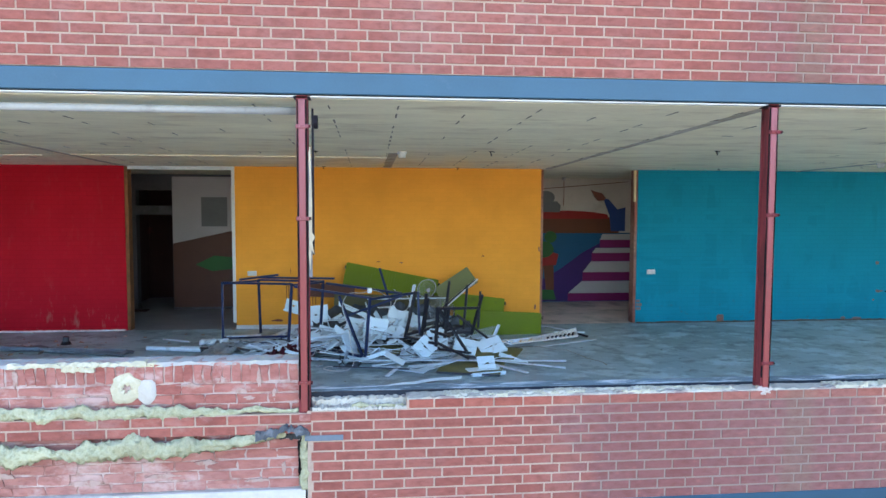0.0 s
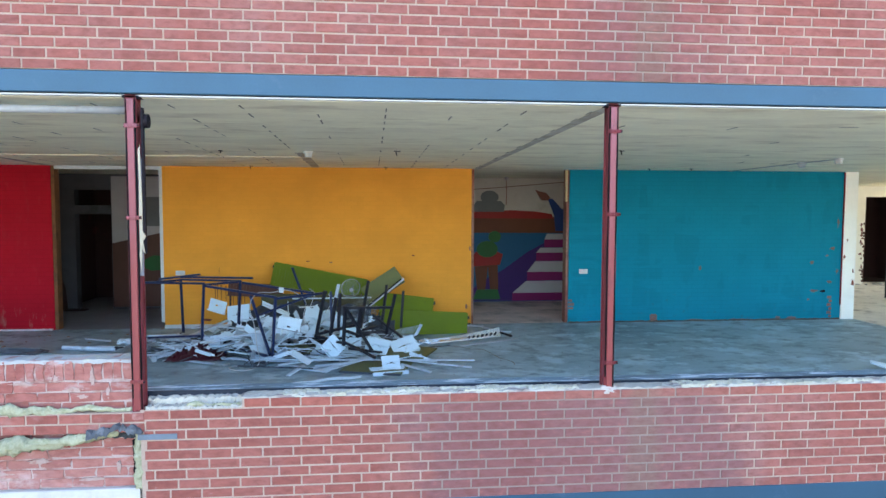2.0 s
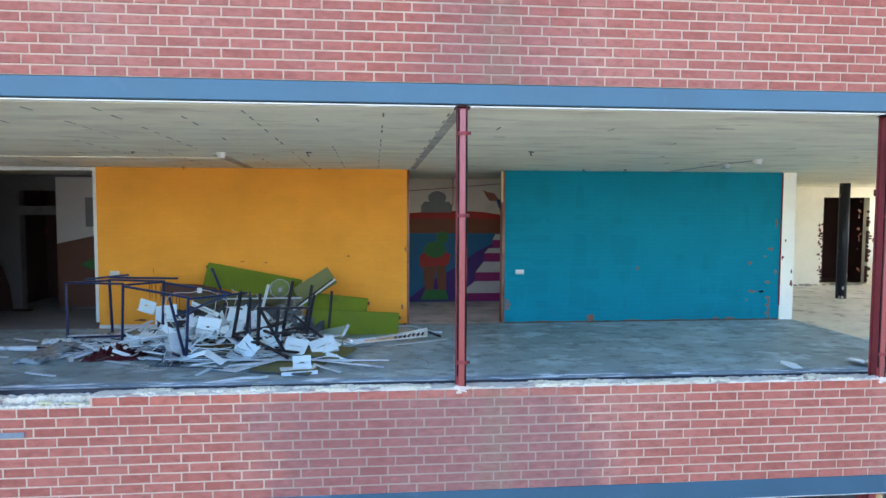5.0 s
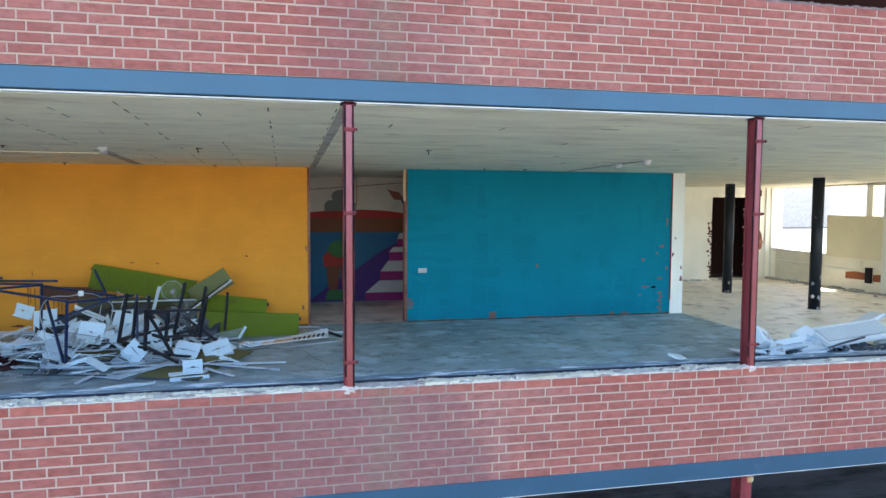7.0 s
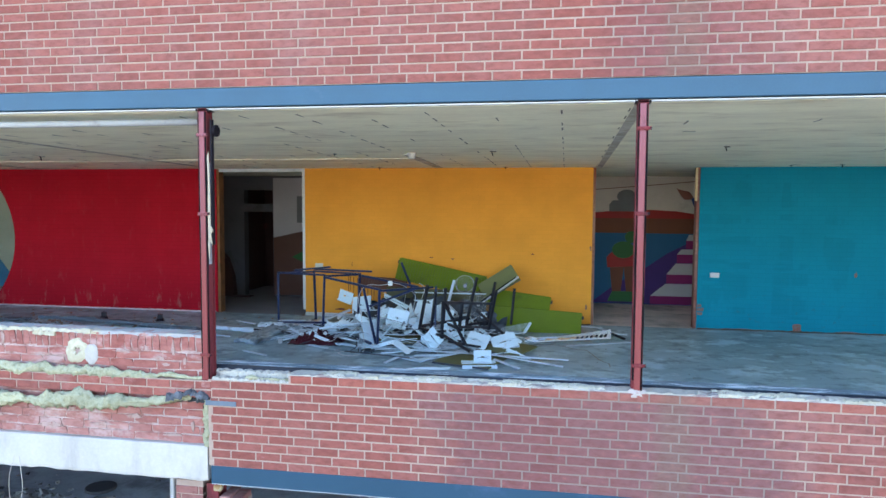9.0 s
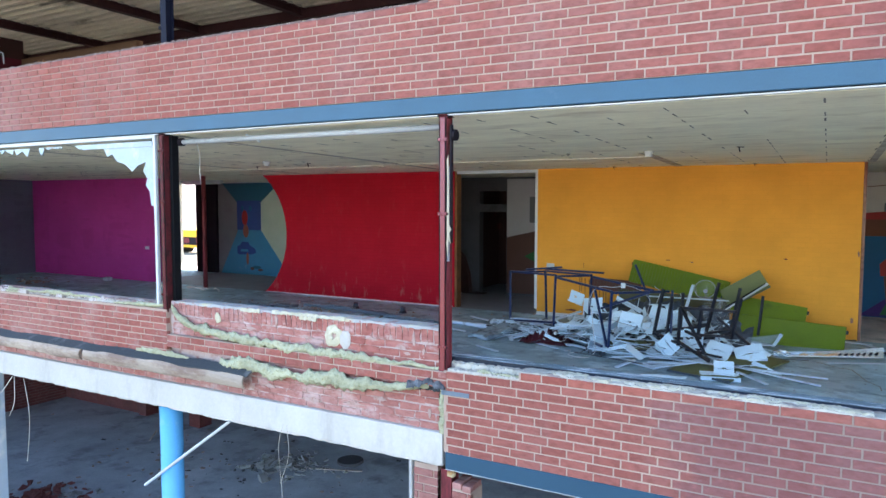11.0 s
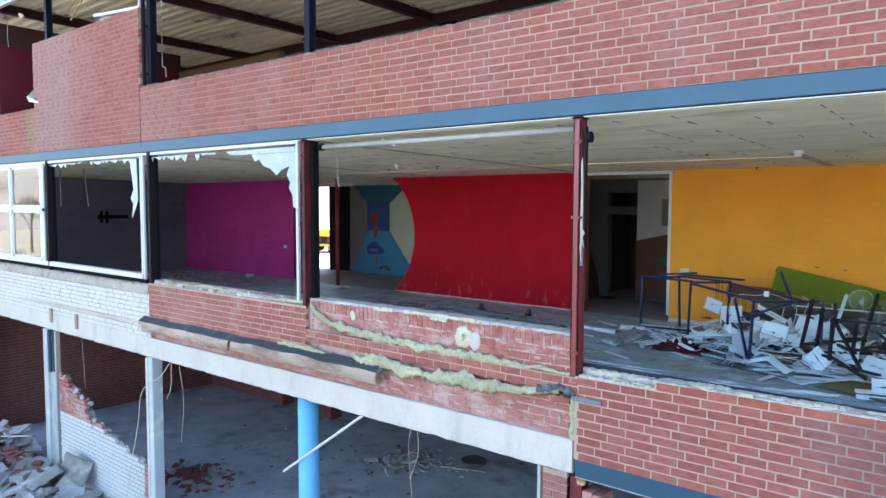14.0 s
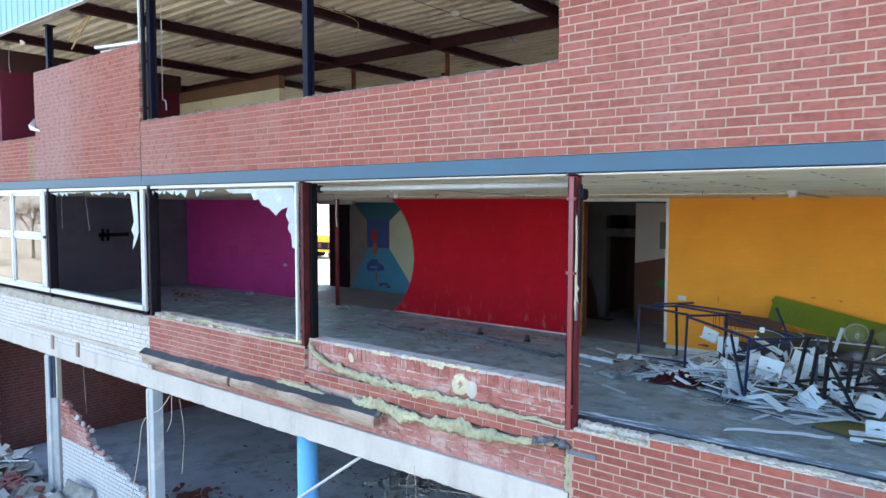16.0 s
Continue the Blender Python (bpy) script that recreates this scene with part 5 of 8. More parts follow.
bm = bar(bmesh.new(), (-10.1, 0.14, 5.85), (-8.33, 0.14, 5.71), 0.09, 0.05)
bar(bm, (-10.05, 0.2, 5.78), (-8.4, 0.2, 5.69), 0.03, 0.03)
solid("frame_remnant", bm, FRAME_WHITE, "white window-frame remnant on the brick panel", "window frame")
for k, (x, z) in enumerate(((-6.57, 4.335),)):
    bm, r = bmesh.new(), random.Random(300 + k)
    for i in range(9):
        a = radians(r.uniform(20, 160))
        ln = r.uniform(0.04, 0.12)
        p, q = Vector((r.uniform(-0.05, 0.05), 0, 0)), Vector((ln * math.cos(a), r.uniform(-0.03, 0.03), ln * math.sin(a) * 0.6))
        tube_path(bm, [p, p + q * 0.5 + Vector((0, 0, 0.02)), p + q], 0.004, 5)
    o = solid("dry_twigs", bm, WOOD_EDGE, "small clump of dry twigs on the parapet", "twigs")
    o.location = (x, 0.05, z)
o = solid("white_scrap", slab_scrap(0.33), TILE_OFF, "white torn scrap caught on the brick edge", "scrap")
o.matrix_world = pose(-12.74, 0.06, 4.44, 70, 35, 0)

# ---- facade: sill line ----
def rough_strip(bm, x0, x1, y0, y1, z0, z1, step=0.06, seed=0, amp=0.02):
    """A crumbled ridge along x."""
    rng = random.Random(seed)
    prev = None
    n = max(2, int((x1 - x0) / step))
    for i in range(n + 1):
        x = x0 + (x1 - x0) * i / n
        j = lambda: rng.uniform(-amp, amp)
        ring = [bm.verts.new((x, y0 + j() * 0.5 - 0.003, z0 + j() * 0.8)), bm.verts.new((x, y0 + abs(j()), z1 + j())), bm.verts.new((x, (y0 + y1) / 2, z1 + j() * 1.2)), bm.verts.new((x, y1, z1 + j() * 0.6)), bm.verts.new((x, y1, z0))]
        if prev:
            for k in range(4):
                bm.faces.new((prev[k], ring[k], ring[k + 1], prev[k + 1]))
        else:
            bm.faces.new(ring)
        prev = ring
    bm.faces.new(prev[::-1])
    return bm


SILL_MORTAR = surface("pale_sill_mortar", (0.44, 0.41, 0.35), 0.95, 0.3, (0.25, 0.2, 0.19), (0.52, 0.62), 7.0, 60, 0.5, dirt_stretch=(0.5, 1.5, 1))
RENDER = surface("beige_render", (0.36, 0.33, 0.28), 0.95, 0.2, (0.25, 0.22, 0.18), (0.5, 0.68), 3.0, 50, 0.4)
SILL = surface("scuffed_sill", (0.13, 0.18, 0.21), 0.7, 0.3, (0.5, 0.56, 0.6), (0.52, 0.58), 2.6, 40, 0.2, dirt_stretch=(0.9, 5, 1))
CRUMB = surface("pale_crumbs", (0.42, 0.39, 0.3), 0.95, 0.3, (0.5, 0.47, 0.42), (0.5, 0.65), 9.0, 40, 0.6)
FOAM = surface("yellow_foam", (0.47, 0.42, 0.3), 0.95, 0.2, (0.56, 0.52, 0.4), (0.5, 0.65), 12.0, 30, 0.6)
setting("trim_sill_broken", rough_strip(bmesh.new(), 0.11, 0.9, 0.012, 0.2, 0.67, 0.7, 0.012, 51, 0.012), SILL_MORTAR, "crumbled mortar where the first bricks are gone")
setting("trim_sill_broken", rough_strip(bmesh.new(), 0.1, 0.9, 0.11, 0.2, 0.69, 0.748, 0.02, 52, 0.014), SILL_MORTAR, "pale mortar and wool behind the missing bricks")
solid("loose_brick", turned(worn(boxes((0, 0.1, 0, 0.07, 0, 0.06)), 0.006), pose(0.0, 0.0, 0.602, 0, 0, 0)), BRICK_OLD, "half brick under the foot of the column", "brick")
setting("trim_sill_mortar", rough_strip(bmesh.new(), 0.88, X1, 0.012, 0.19, 0.74, 0.77, 0.035, 3, 0.009), SILL_MORTAR, "crumbled mortar bed on the brick band")
setting("trim_sill_rail", boxes((0.004, X1, 0.2, 0.218, 0.74, 0.786)), surface("dark_blue_rail", (0.011, 0.017, 0.03), 0.5, 0.3, None), "dark rail along the sill")
setting("trim_sill_inner", boxes((0.004, X1, 0.218, 0.4, 0.0, 0.782)), SILL, "scuffed inner sill")
bm = bmesh.new()
rng = random.Random(8)
for i in range(80):
    x = rng.choice((rng.uniform(0.9, 13), rng.uniform(4.6, 6.4), rng.uniform(0.9, 3.6)))
    w = rng.uniform(0.05, 0.3)
    y = rng.uniform(0.0, 0.12)
    rough_strip(bm, x, x + w, y + 0.012, y + rng.uniform(0.03, 0.09), 0.76, 0.776 + rng.uniform(0, 0.008), 0.015, i, 0.008)
tagged(new("foam_crumbs", mesh_of("foam_crumbs", bm, CRUMB)), "crumbs of pale foam and mortar along the sill", "crumbs", kind="stuff")

# ---- facade: bared left bays ----
WOOL = surface("mineral_wool", (0.4, 0.385, 0.26), 0.98, 0.35, (0.27, 0.265, 0.155), (0.48, 0.66), 22.0, 70, 1.0, gloss=0.05)


def wool(name, pts, r, seed, label, flat=0.6):
    """A ragged, tufted strip of mineral wool along points (x, y, z, r)."""
    bm = bmesh.new()
    prev, sides = None, 20
    samples = []
    for a, b in zip(pts[:-1], pts[1:]):
        n = max(2, int((Vector(b[:3]) - Vector(a[:3])).length / 0.011))
        samples += [[a[k] + (b[k] - a[k]) * i / n for k in range(4)] for i in range(n)]
    samples.append(list(pts[-1]))
    for i, (x, y, z, rr) in enumerate(samples):
        ring = []
        lift = 0.45 * r * noise.noise(Vector((x * 4.3, seed * 5, 0))) + 0.3 * r * noise.noise(Vector((x * 11, seed * 5, 4)))
        swell = 0.9 + 0.4 * noise.noise(Vector((x * 5.2, seed * 3, 9)))
        for k in range(sides):
            a = 2 * math.pi * k / sides
            p = Vector((x * 8 + seed * 13, math.cos(a) * 0.9, math.sin(a) * 0.9))
            q = rr * r * swell * (0.85 + 0.5 * noise.noise(p) + 0.36 * noise.noise(p * 2.6) + 0.28 * noise.noise(p * 5.7) + 0.2 * noise.noise(p * 11))
            if i in (0, len(samples) - 1):
                q *= 0.3
            ring.append(bm.verts.new((x, y + q * flat * math.cos(a), z + lift + q * math.sin(a))))
        if prev:
            for k in range(sides):
                bm.faces.new((prev[k], prev[(k + 1) % sides], ring[(k + 1) % sides], ring[k]))
        prev = ring
    return solid(name, bm, WOOL, label, "insulation", "mineral wool", smooth=True)


wool("mineral_wool", [(0.42, 0.05, 0.7, 0.4), (0.5, 0.04, 0.71, 0.8), (0.62, 0.05, 0.7, 0.4), (0.72, 0.04, 0.705, 0.7), (0.86, 0.05, 0.7, 0.5)], 0.034, 8, "scrap of mineral wool in the broken brick course")
wool("mineral_wool", [(-3.92, 0.03, 1.02, 0.7), (-3.8, 0.02, 0.9, 0.8), (-3.55, 0.02, 0.8, 0.9), (-3.0, 0.02, 0.74, 0.9), (-2.0, 0.02, 0.7, 0.85), (-1.0, 0.02, 0.7, 0.8), (-0.5, 0.03, 0.69, 0.45), (0.0, 0.04, 0.69, 0.3)], 0.07, 1, "ragged yellow-green mineral wool below the soldier course")
wool("mineral_wool", [(-3.05, 0.0, 0.42, 0.9), (-2.6, -0.01, 0.45, 1.3), (-2.2, -0.01, 0.4, 1.3), (-1.9, 0.0, 0.38, 0.7), (-1.5, -0.01, 0.42, 1.4), (-1.0, -0.01, 0.42, 1.2), (-0.7, 0.0, 0.42, 0.7), (-0.4, 0.0, 0.46, 0.7), (-0.1, 0.0, 0.5, 0.4)], 0.072, 2, "ragged yellow-green mineral wool on the lower ledge")
wool("mineral_wool", [(-4.6, 0.0, 0.42, 0.4), (-4.2, 0.0, 0.42, 0.8), (-3.9, 0.0, 0.41, 0.8), (-3.6, 0.0, 0.4, 0.3)], 0.06, 3, "thin scrap of mineral wool on the felt ledge")
o = wool("mineral_wool", [(-0.01, 0, 0, 0.8), (0.12, 0, 0.004, 1.0), (0.3, 0, -0.004, 1.0), (0.46, 0, 0, 0.9)], 0.05, 4, "mineral wool filling the open cavity", 0.9)
o.matrix_world = Matrix.Translation((0.05, 0.03, 0.03)) @ Matrix.Rotation(radians(-90), 4, "Y")
wool("mineral_wool", [(-7.6, 0.05, 1.04, 0.7), (-6.8, 0.05, 1.03, 0.5), (-6.4, 0.05, 1.05, 1.1), (-5.9, 0.05, 1.04, 0.5), (-5.4, 0.05, 1.04, 0.4)], 0.034, 6, "mineral wool scraps on the broken sill")
OUTER = setting("wall_outer_courses", boxes((-4.0, 0.07, 0.0055, 0.078, 0.505, 0.667), (-8.15, -4.0, 0.0055, 0.078, 0.37, 0.985)), MORTAR, "remaining red outer leaf below the windows")
setting("trim_sill_left", rough_strip(bmesh.new(), -3.9, 0.0, 0.068, 0.3, 1.065, 1.092, 0.05, 21, 0.01), surface("white_mortar_bed", (0.37, 0.355, 0.34), 0.9, 0.15, (0.5, 0.45, 0.3), (0.55, 0.65), 3.0, 50, 0.4), "white mortar bed on the soldier course")
setting("trim_sill_left_b", rough_strip(bmesh.new(), -8.1, -4.15, 0.05, 0.3, 0.96, 1.02, 0.03, 22, 0.03), SILL_MORTAR, "crumbled mortar bed below a broken window")
setting("trim_sill_white", rough_strip(bmesh.new(), X0, -8.15, -0.01, 0.3, 0.8, 0.94, 0.08, 23, 0.024), RENDER, "rough mortar bed on the white brick band")
wool("mineral_wool", [(-7.9, 0.04, 1.0, 0.4), (-7.5, 0.03, 1.0, 0.9), (-7.2, 0.04, 1.0, 0.3)], 0.03, 11, "thin mineral wool scrap under the broken window")
wool("mineral_wool", [(-5.1, 0.04, 1.0, 0.3), (-4.8, 0.03, 1.01, 0.8), (-4.3, 0.04, 1.02, 0.9), (-4.0, 0.04, 1.03, 0.8)], 0.035, 12, "mineral wool hanging out beside the column")
bm = bmesh.new()
r = random.Random(37)
for k in range(26):
    x, w = r.uniform(-8.05, -4.3), r.uniform(0.04, 0.22)
    y = r.uniform(0.0, 0.16)
    rough_strip(bm, x, x + w, y + 0.02, y + r.uniform(0.04, 0.1), 0.985, 1.02 + r.uniform(0, 0.03), 0.02, 200 + k, 0.012)
tagged(new("sill_rubble", mesh_of("sill_rubble", bm, MORTAR_FOOT)), "pale plaster lumps on the broken sill", "rubble", kind="stuff")
bm = bmesh.new()
rough_strip(bm, -2.75, -2.45, 0.058, 0.1, 1.055, 1.09, 0.03, 31, 0.012)
rough_strip(bm, -2.25, -1.2, 0.058, 0.1, 1.07, 1.096, 0.03, 32, 0.012)
rough_strip(bm, -1.85, -1.6, 0.058, 0.1, 1.035, 1.075, 0.03, 33, 0.016)
solid("foam_bead", bm, FOAM, "drips of yellow foam on the wall top", "foam")
bm = bmesh.new()
rings = []
for i in range(28):
    a = 2 * math.pi * i / 28
    row = []
    for k in range(10):
        q = 2 * math.pi * k / 10
        lump = 1 + 0.55 * noise.noise(Vector((math.cos(a) * 2.4, math.sin(a) * 2.4, 5.0)))
        p = Vector((math.cos(a) * 0.95, math.sin(a), 0)) * (0.078 * (1 + 0.18 * noise.noise(Vector((math.cos(a), math.sin(a), 2.0)))) + 0.046 * lump * math.cos(q) * (1 + 0.5 * noise.noise(Vector((math.cos(a) * 5, math.sin(a) * 5, q)))))
        row.append(bm.verts.new((p.x, 0.014 * math.sin(q), p.y)))
    rings.append(row)
for i in range(28):
    for k in range(10):
        bm.faces.new((rings[i][k], rings[(i + 1) % 28][k], rings[(i + 1) % 28][(k + 1) % 10], rings[i][(k + 1) % 10]))
o = solid("foam_ring", bm, FOAM, "ring of yellow foam round a hole in the brick", "foam")
o.location = (-1.36, 0.07, 0.885)
bm = bmesh.new()
bmesh.ops.create_uvsphere(bm, u_segments=14, v_segments=8, radius=0.09)
for v in bm.verts:
    v.co = Vector((v.co.x, v.co.y * 0.16, v.co.z * 1.05)) * (1 + 0.35 * noise.noise(v.co * 18))
o = solid("plaster_blob", bm, WHITE_BEAM, "white plaster blob on bared brick", "plaster")
o.location = (-1.2, 0.07, 0.86)
LIME = surface("lime_smear", (0.4, 0.28, 0.245), 0.95, 0.25, (0.32, 0.17, 0.14), (0.5, 0.62), 12.0, 60, 0.5)
rng = random.Random(71)
for x, z, rx, rz in ((-0.46, 0.85, 0.09, 0.022), (-0.32, 0.95, 0.022, 0.09), (-0.4, 0.79, 0.05, 0.02), (-2.2, 0.99, 0.025, 0.09), (-0.2, 0.82, 0.018, 0.06), (-0.13, 0.2, 0.022, 0.06), (-0.62, 0.94, 0.05, 0.03), (-0.85, 0.9, 0.12, 0.018), (-1.75, 0.84, 0.14, 0.016), (-2.6, 0.86, 0.1, 0.02), (-0.75, 0.26, 0.09, 0.03), (-1.1, 0.16, 0.14, 0.02), (-1.7, 0.12, 0.16, 0.03), (-0.35, 0.1, 0.12, 0.02), (-2.3, 0.2, 0.12, 0.025), (-1.45, 0.3, 0.05, 0.02)):
    o = solid("plaster_smear", prism(bmesh.new(), blot(x, z, rx, rz, 21), 0.0, 0.01), LIME, "pale mortar smear on bared brick", "plaster", "mortar smears")
    o.location = (0, 0.066, 0)

bm = bmesh.new()
bmesh.ops.create_icosphere(bm, subdivisions=3, radius=0.06)
for v in bm.verts:
    v.co = Vector((v.co.x * 0.85, v.co.y * 0.25, v.co.z * 1.1)) * (1 + 0.4 * noise.noise(v.co * 16))
o = solid("foam_dab", bm, FOAM, "dab of pale foam on the bared brick", "foam", smooth=True)
o.location = (-3.14, 0.062, 0.94)

# felt ledge with boards
def lengthwise(bm, x0, x1, section, waves=0.0, n=30):
    """A section in y and z drawn along x, a little wavy."""
    prev = None
    for i in range(n + 1):
        x = x0 + (x1 - x0) * i / n
        ring = [bm.verts.new((x, y + waves * noise.noise(Vector((x * 1.7, y * 9, 3))), z + waves * noise.noise(Vector((x * 2.1, 7, z * 9))))) for y, z in section]
        if prev:
            for k in range(len(ring)):
                m = (k + 1) % len(ring)
                bm.faces.new((prev[k], prev[m], ring[m], ring[k]))
        else:
            bm.faces.new(ring[::-1])
        prev = ring
    bm.faces.new(prev)
    return bm


solid("felt_ledge", lengthwise(bmesh.new(), -8.32, -2.5, [(0.008, 0.405), (-0.10, 0.335), (-0.105, 0.32), (0.008, 0.37)], 0.014, 60), RUBBER, "black bitumen felt flashing over old boards", "flashing")
BOARD = surface("weathered_board", (0.3, 0.22, 0.175), 0.9, 0.25, (0.18, 0.12, 0.09), (0.5, 0.66), 2.0, 50, 0.4, stretch=(0.3, 1, 2))
BOARD_TAN = surface("weathered_tan_board", (0.36, 0.285, 0.225), 0.9, 0.3, (0.22, 0.15, 0.115), (0.47, 0.62), 2.2, 50, 0.5, stretch=(0.3, 1, 2), dirt_stretch=(0.7, 1, 1.6))
for x0, x1, dz in ((-8.22, -5.66, 0.0), (-5.58, -2.56, 0.012)):
    o = solid("fascia_board", lengthwise(bmesh.new(), x0, x1, [(-0.06, 0.33 + dz), (-0.1, 0.318 + dz), (-0.122, 0.285 + dz), (-0.124, 0.24 + dz), (-0.11, 0.19 + dz), (-0.09, 0.158 + dz), (-0.075, 0.162 + dz), (-0.095, 0.2 + dz), (-0.105, 0.24 + dz), (-0.1, 0.28 + dz), (-0.08, 0.305 + dz)], 0.026, 90), BOARD_TAN, "weathered tan board under the felt ledge", "board", "old boards")
bm = bmesh.new()
rough_strip(bm, -0.34, 0.09, -0.05, 0.06, 0.475, 0.525, 0.02, 41, 0.026)
for v in bm.verts:
    v.co.z += 0.05 * math.exp(-((v.co.x + 0.08) / 0.12) ** 2) - 0.03 * max(0, -v.co.x - 0.15)
solid("torn_felt", bm, surface("grey_felt", (0.07, 0.075, 0.085), 0.8, 0.4, (0.16, 0.17, 0.19), (0.5, 0.65), 9.0, 30, 0.6), "torn grey felt at the end of the brick leaf", "felt")
# black strips give both the cavity's tar and the shade in its void
solid("cavity_black", rough_strip(bmesh.new(), -0.3, 0.04, 0.045, 0.075, 0.447, 0.48, 0.02, 42, 0.016), RUBBER, "black scab for tar and dark void below the torn felt", "tar")
solid("cavity_black", turned(rough_strip(bmesh.new(), 0.0, 0.3, 0.05, 0.078, -0.006, 0.008, 0.02, 43, 0.009), Matrix.Translation((0.0, 0, 0.12)) @ Matrix.Rotation(radians(-90), 4, "Y")), BLACK, "black line for tar and shade along the open cavity", "tar")
solid("metal_tab", boxes((0.05, 0.36, -0.012, -0.006, 0.44, 0.485)), surface("blue_grey_metal", (0.13, 0.17, 0.23), 0.4, 0.2, None, metal=0.6), "blue-grey metal tab hanging from the wall", "metal strip")
solid("wood_lath", turned(worn(boxes((-5.4 / 2, 5.4 / 2, -0.02, 0.012, -0.028, 0.028)), 0.004), pose(-11.2, 0.01, 0.235, 0, -0.6, 0)), PALE_WOOD, "long raw timber lath nailed on white brick", "lath")
for x in (-12.2, -11.0):
    solid("timber_block", worn(boxes((x - 0.05, x + 0.05, -0.02, 0.02, -0.15, 0.14)), 0.005), BOARD, "small upright timber on the white beam", "timber", "timber blocks")

# ---- windows of the left bays ----
SHARD = surface("torn_window_film", (0.34, 0.4, 0.43), 0.35, 0.12, (0.5, 0.53, 0.54), (0.55, 0.7), 5.0, 30, 0.1)
GLASS, gn, gl, gb = nodes_of("window_glass")
gb.inputs["Base Color"].default_value = (0.9, 0.95, 0.95, 1)
gb.inputs["Roughness"].default_value, gb.inputs["Transmission Weight"].default_value, gb.inputs["IOR"].default_value = 0.0, 1.0, 1.6


def window_bay(name, x0, x1, top, bottom, label, mullions=(), transom=None, glazed=False, sill=True, sides=(True, True), f=0.075, deep=0.09):
    w = thing(name, label, "window", at=(0, 0.03, 0))
    tagged(w, kind="structure")
    part("head_rail", worn(boxes((x0, x1, 0, deep, top - f, top)), 0.008), FRAME_WHITE, w)
    if sill:
        part("sill_rail", worn(boxes((x0, x1, -0.02, 0.1, bottom, bottom + 0.09)), 0.008), FRAME_WHITE, w)
    for on, x in zip(sides, (x0, x1 - f)):
        if on:
            part("side_rail", worn(boxes((x, x + f, 0, deep, bottom, top - f)), 0.008), FRAME_WHITE, w)
    xs = [x0 + f, *mullions, x1 - f]
    for x in mullions:
        part("mullion", worn(boxes((x - 0.04, x + 0.04, 0, 0.09, bottom + 0.09, top - f)), 0.006), FRAME_WHITE, w)
    if transom:
        for a, b in zip(xs[:-1], xs[1:]):
            part("transom", worn(boxes((a + 0.04, b - 0.04, 0.005, 0.085, transom - 0.035, transom + 0.035)), 0.006), FRAME_WHITE, w)
    if glazed:
        for a, b in zip(xs[:-1], xs[1:]):
            for c, d in ((bottom + 0.09, transom - 0.035), (transom + 0.035, top - f)):
                s = part("sash", boxes((a + 0.04, b - 0.04, 0.02, 0.07, c, c + 0.05), (a + 0.04, b - 0.04, 0.02, 0.07, d - 0.05, d), (a + 0.04, a + 0.1, 0.02, 0.07, c, d), (b - 0.1, b - 0.04, 0.02, 0.07, c, d)), FRAME_WHITE, w)
                p = part("pane", boxes((a + 0.1, b - 0.1, 0.04, 0.046, c + 0.05, d - 0.05)), GLASS, s)
                p.visible_shadow = False
    return w


def shards(w, x0, x1, top, seed, depth, n, long_end=0.0):
    """Jagged remains hanging from the head rail."""
    rng = random.Random(seed)
    x = x0
    while x < x1:
        wd = rng.uniform(0.12, 0.42)
        e = min(x + wd, x1)
        if rng.random() < 0.8:
            k = (x - x0) / (x1 - x0)
            d = depth * rng.uniform(0.25, 1.0) * (1 + long_end * k)
            pts = [(x, top), (e, top)]
            m = rng.randint(2, 4)
            for i in range(m):
                q = e - (e - x) * (i + 0.5) / m
                pts.append((q + rng.uniform(-0.03, 0.03), top - d * (rng.uniform(0.6, 1.0) if i % 2 == 0 else rng.uniform(0.15, 0.4))))
            part("shard", prism(bmesh.new(), pts, 0.04, 0.047), SHARD, w, "torn pale pane remains")
        x = e


w1 = window_bay("window_1", -8.36, -4.17, 3.22, 1.03, "white window frame with torn pane remains", sill=False, f=0.045, deep=0.05)
shards(w1, -8.2, -5.6, 3.145, 3, 0.18, 8)
part("strip", boxes((-5.7, -4.26, 0.03, 0.06, 3.08, 3.145)), SHARD, w1)
part("shard", prism(bmesh.new(), [(-5.3, 3.14), (-4.25, 3.14), (-4.25, 2.3), (-4.32, 2.32), (-4.34, 2.5), (-4.42, 2.58), (-4.38, 2.66), (-4.46, 2.76), (-4.4, 2.88), (-4.56, 2.84), (-4.68, 2.76), (-4.82, 2.86), (-4.98, 2.9), (-5.08, 3.0), (-5.18, 2.97)], 0.045, 0.052), SHARD, w1, "large torn pane remains")
w2 = window_bay("window_2", -12.52, -8.38, 3.22, 1.04, "white window frame with a broken-out pane", f=0.05, deep=0.055)
shards(w2, -12.4, -8.7, 3.145, 9, 0.12, 9)
part("shard", prism(bmesh.new(), [(-8.75, 3.1), (-8.52, 3.14), (-8.5, 2.4), (-8.6, 2.25), (-8.72, 2.1), (-8.66, 2.35), (-8.75, 2.45), (-8.64, 2.6)], 0.0, 0.012), SHARD, w2, "hanging torn strip")
part("gasket", boxes((-12.44, -12.3, 0.02, 0.05, 1.15, 3.1)), BLACK, w2)
part("gasket", boxes((-8.56, -8.45, 0.03, 0.05, 2.4, 3.14)), BLACK, w2)
part("handle", boxes((-12.5, -12.42, -0.03, 0.0, 2.18, 2.24)), STEEL_DARK, w2)
w3 = window_bay("window_3", -16.6, -12.54, 3.22, 1.04, "white glazed window with transom and casements", mullions=(-14.3,), transom=2.22, glazed=True)
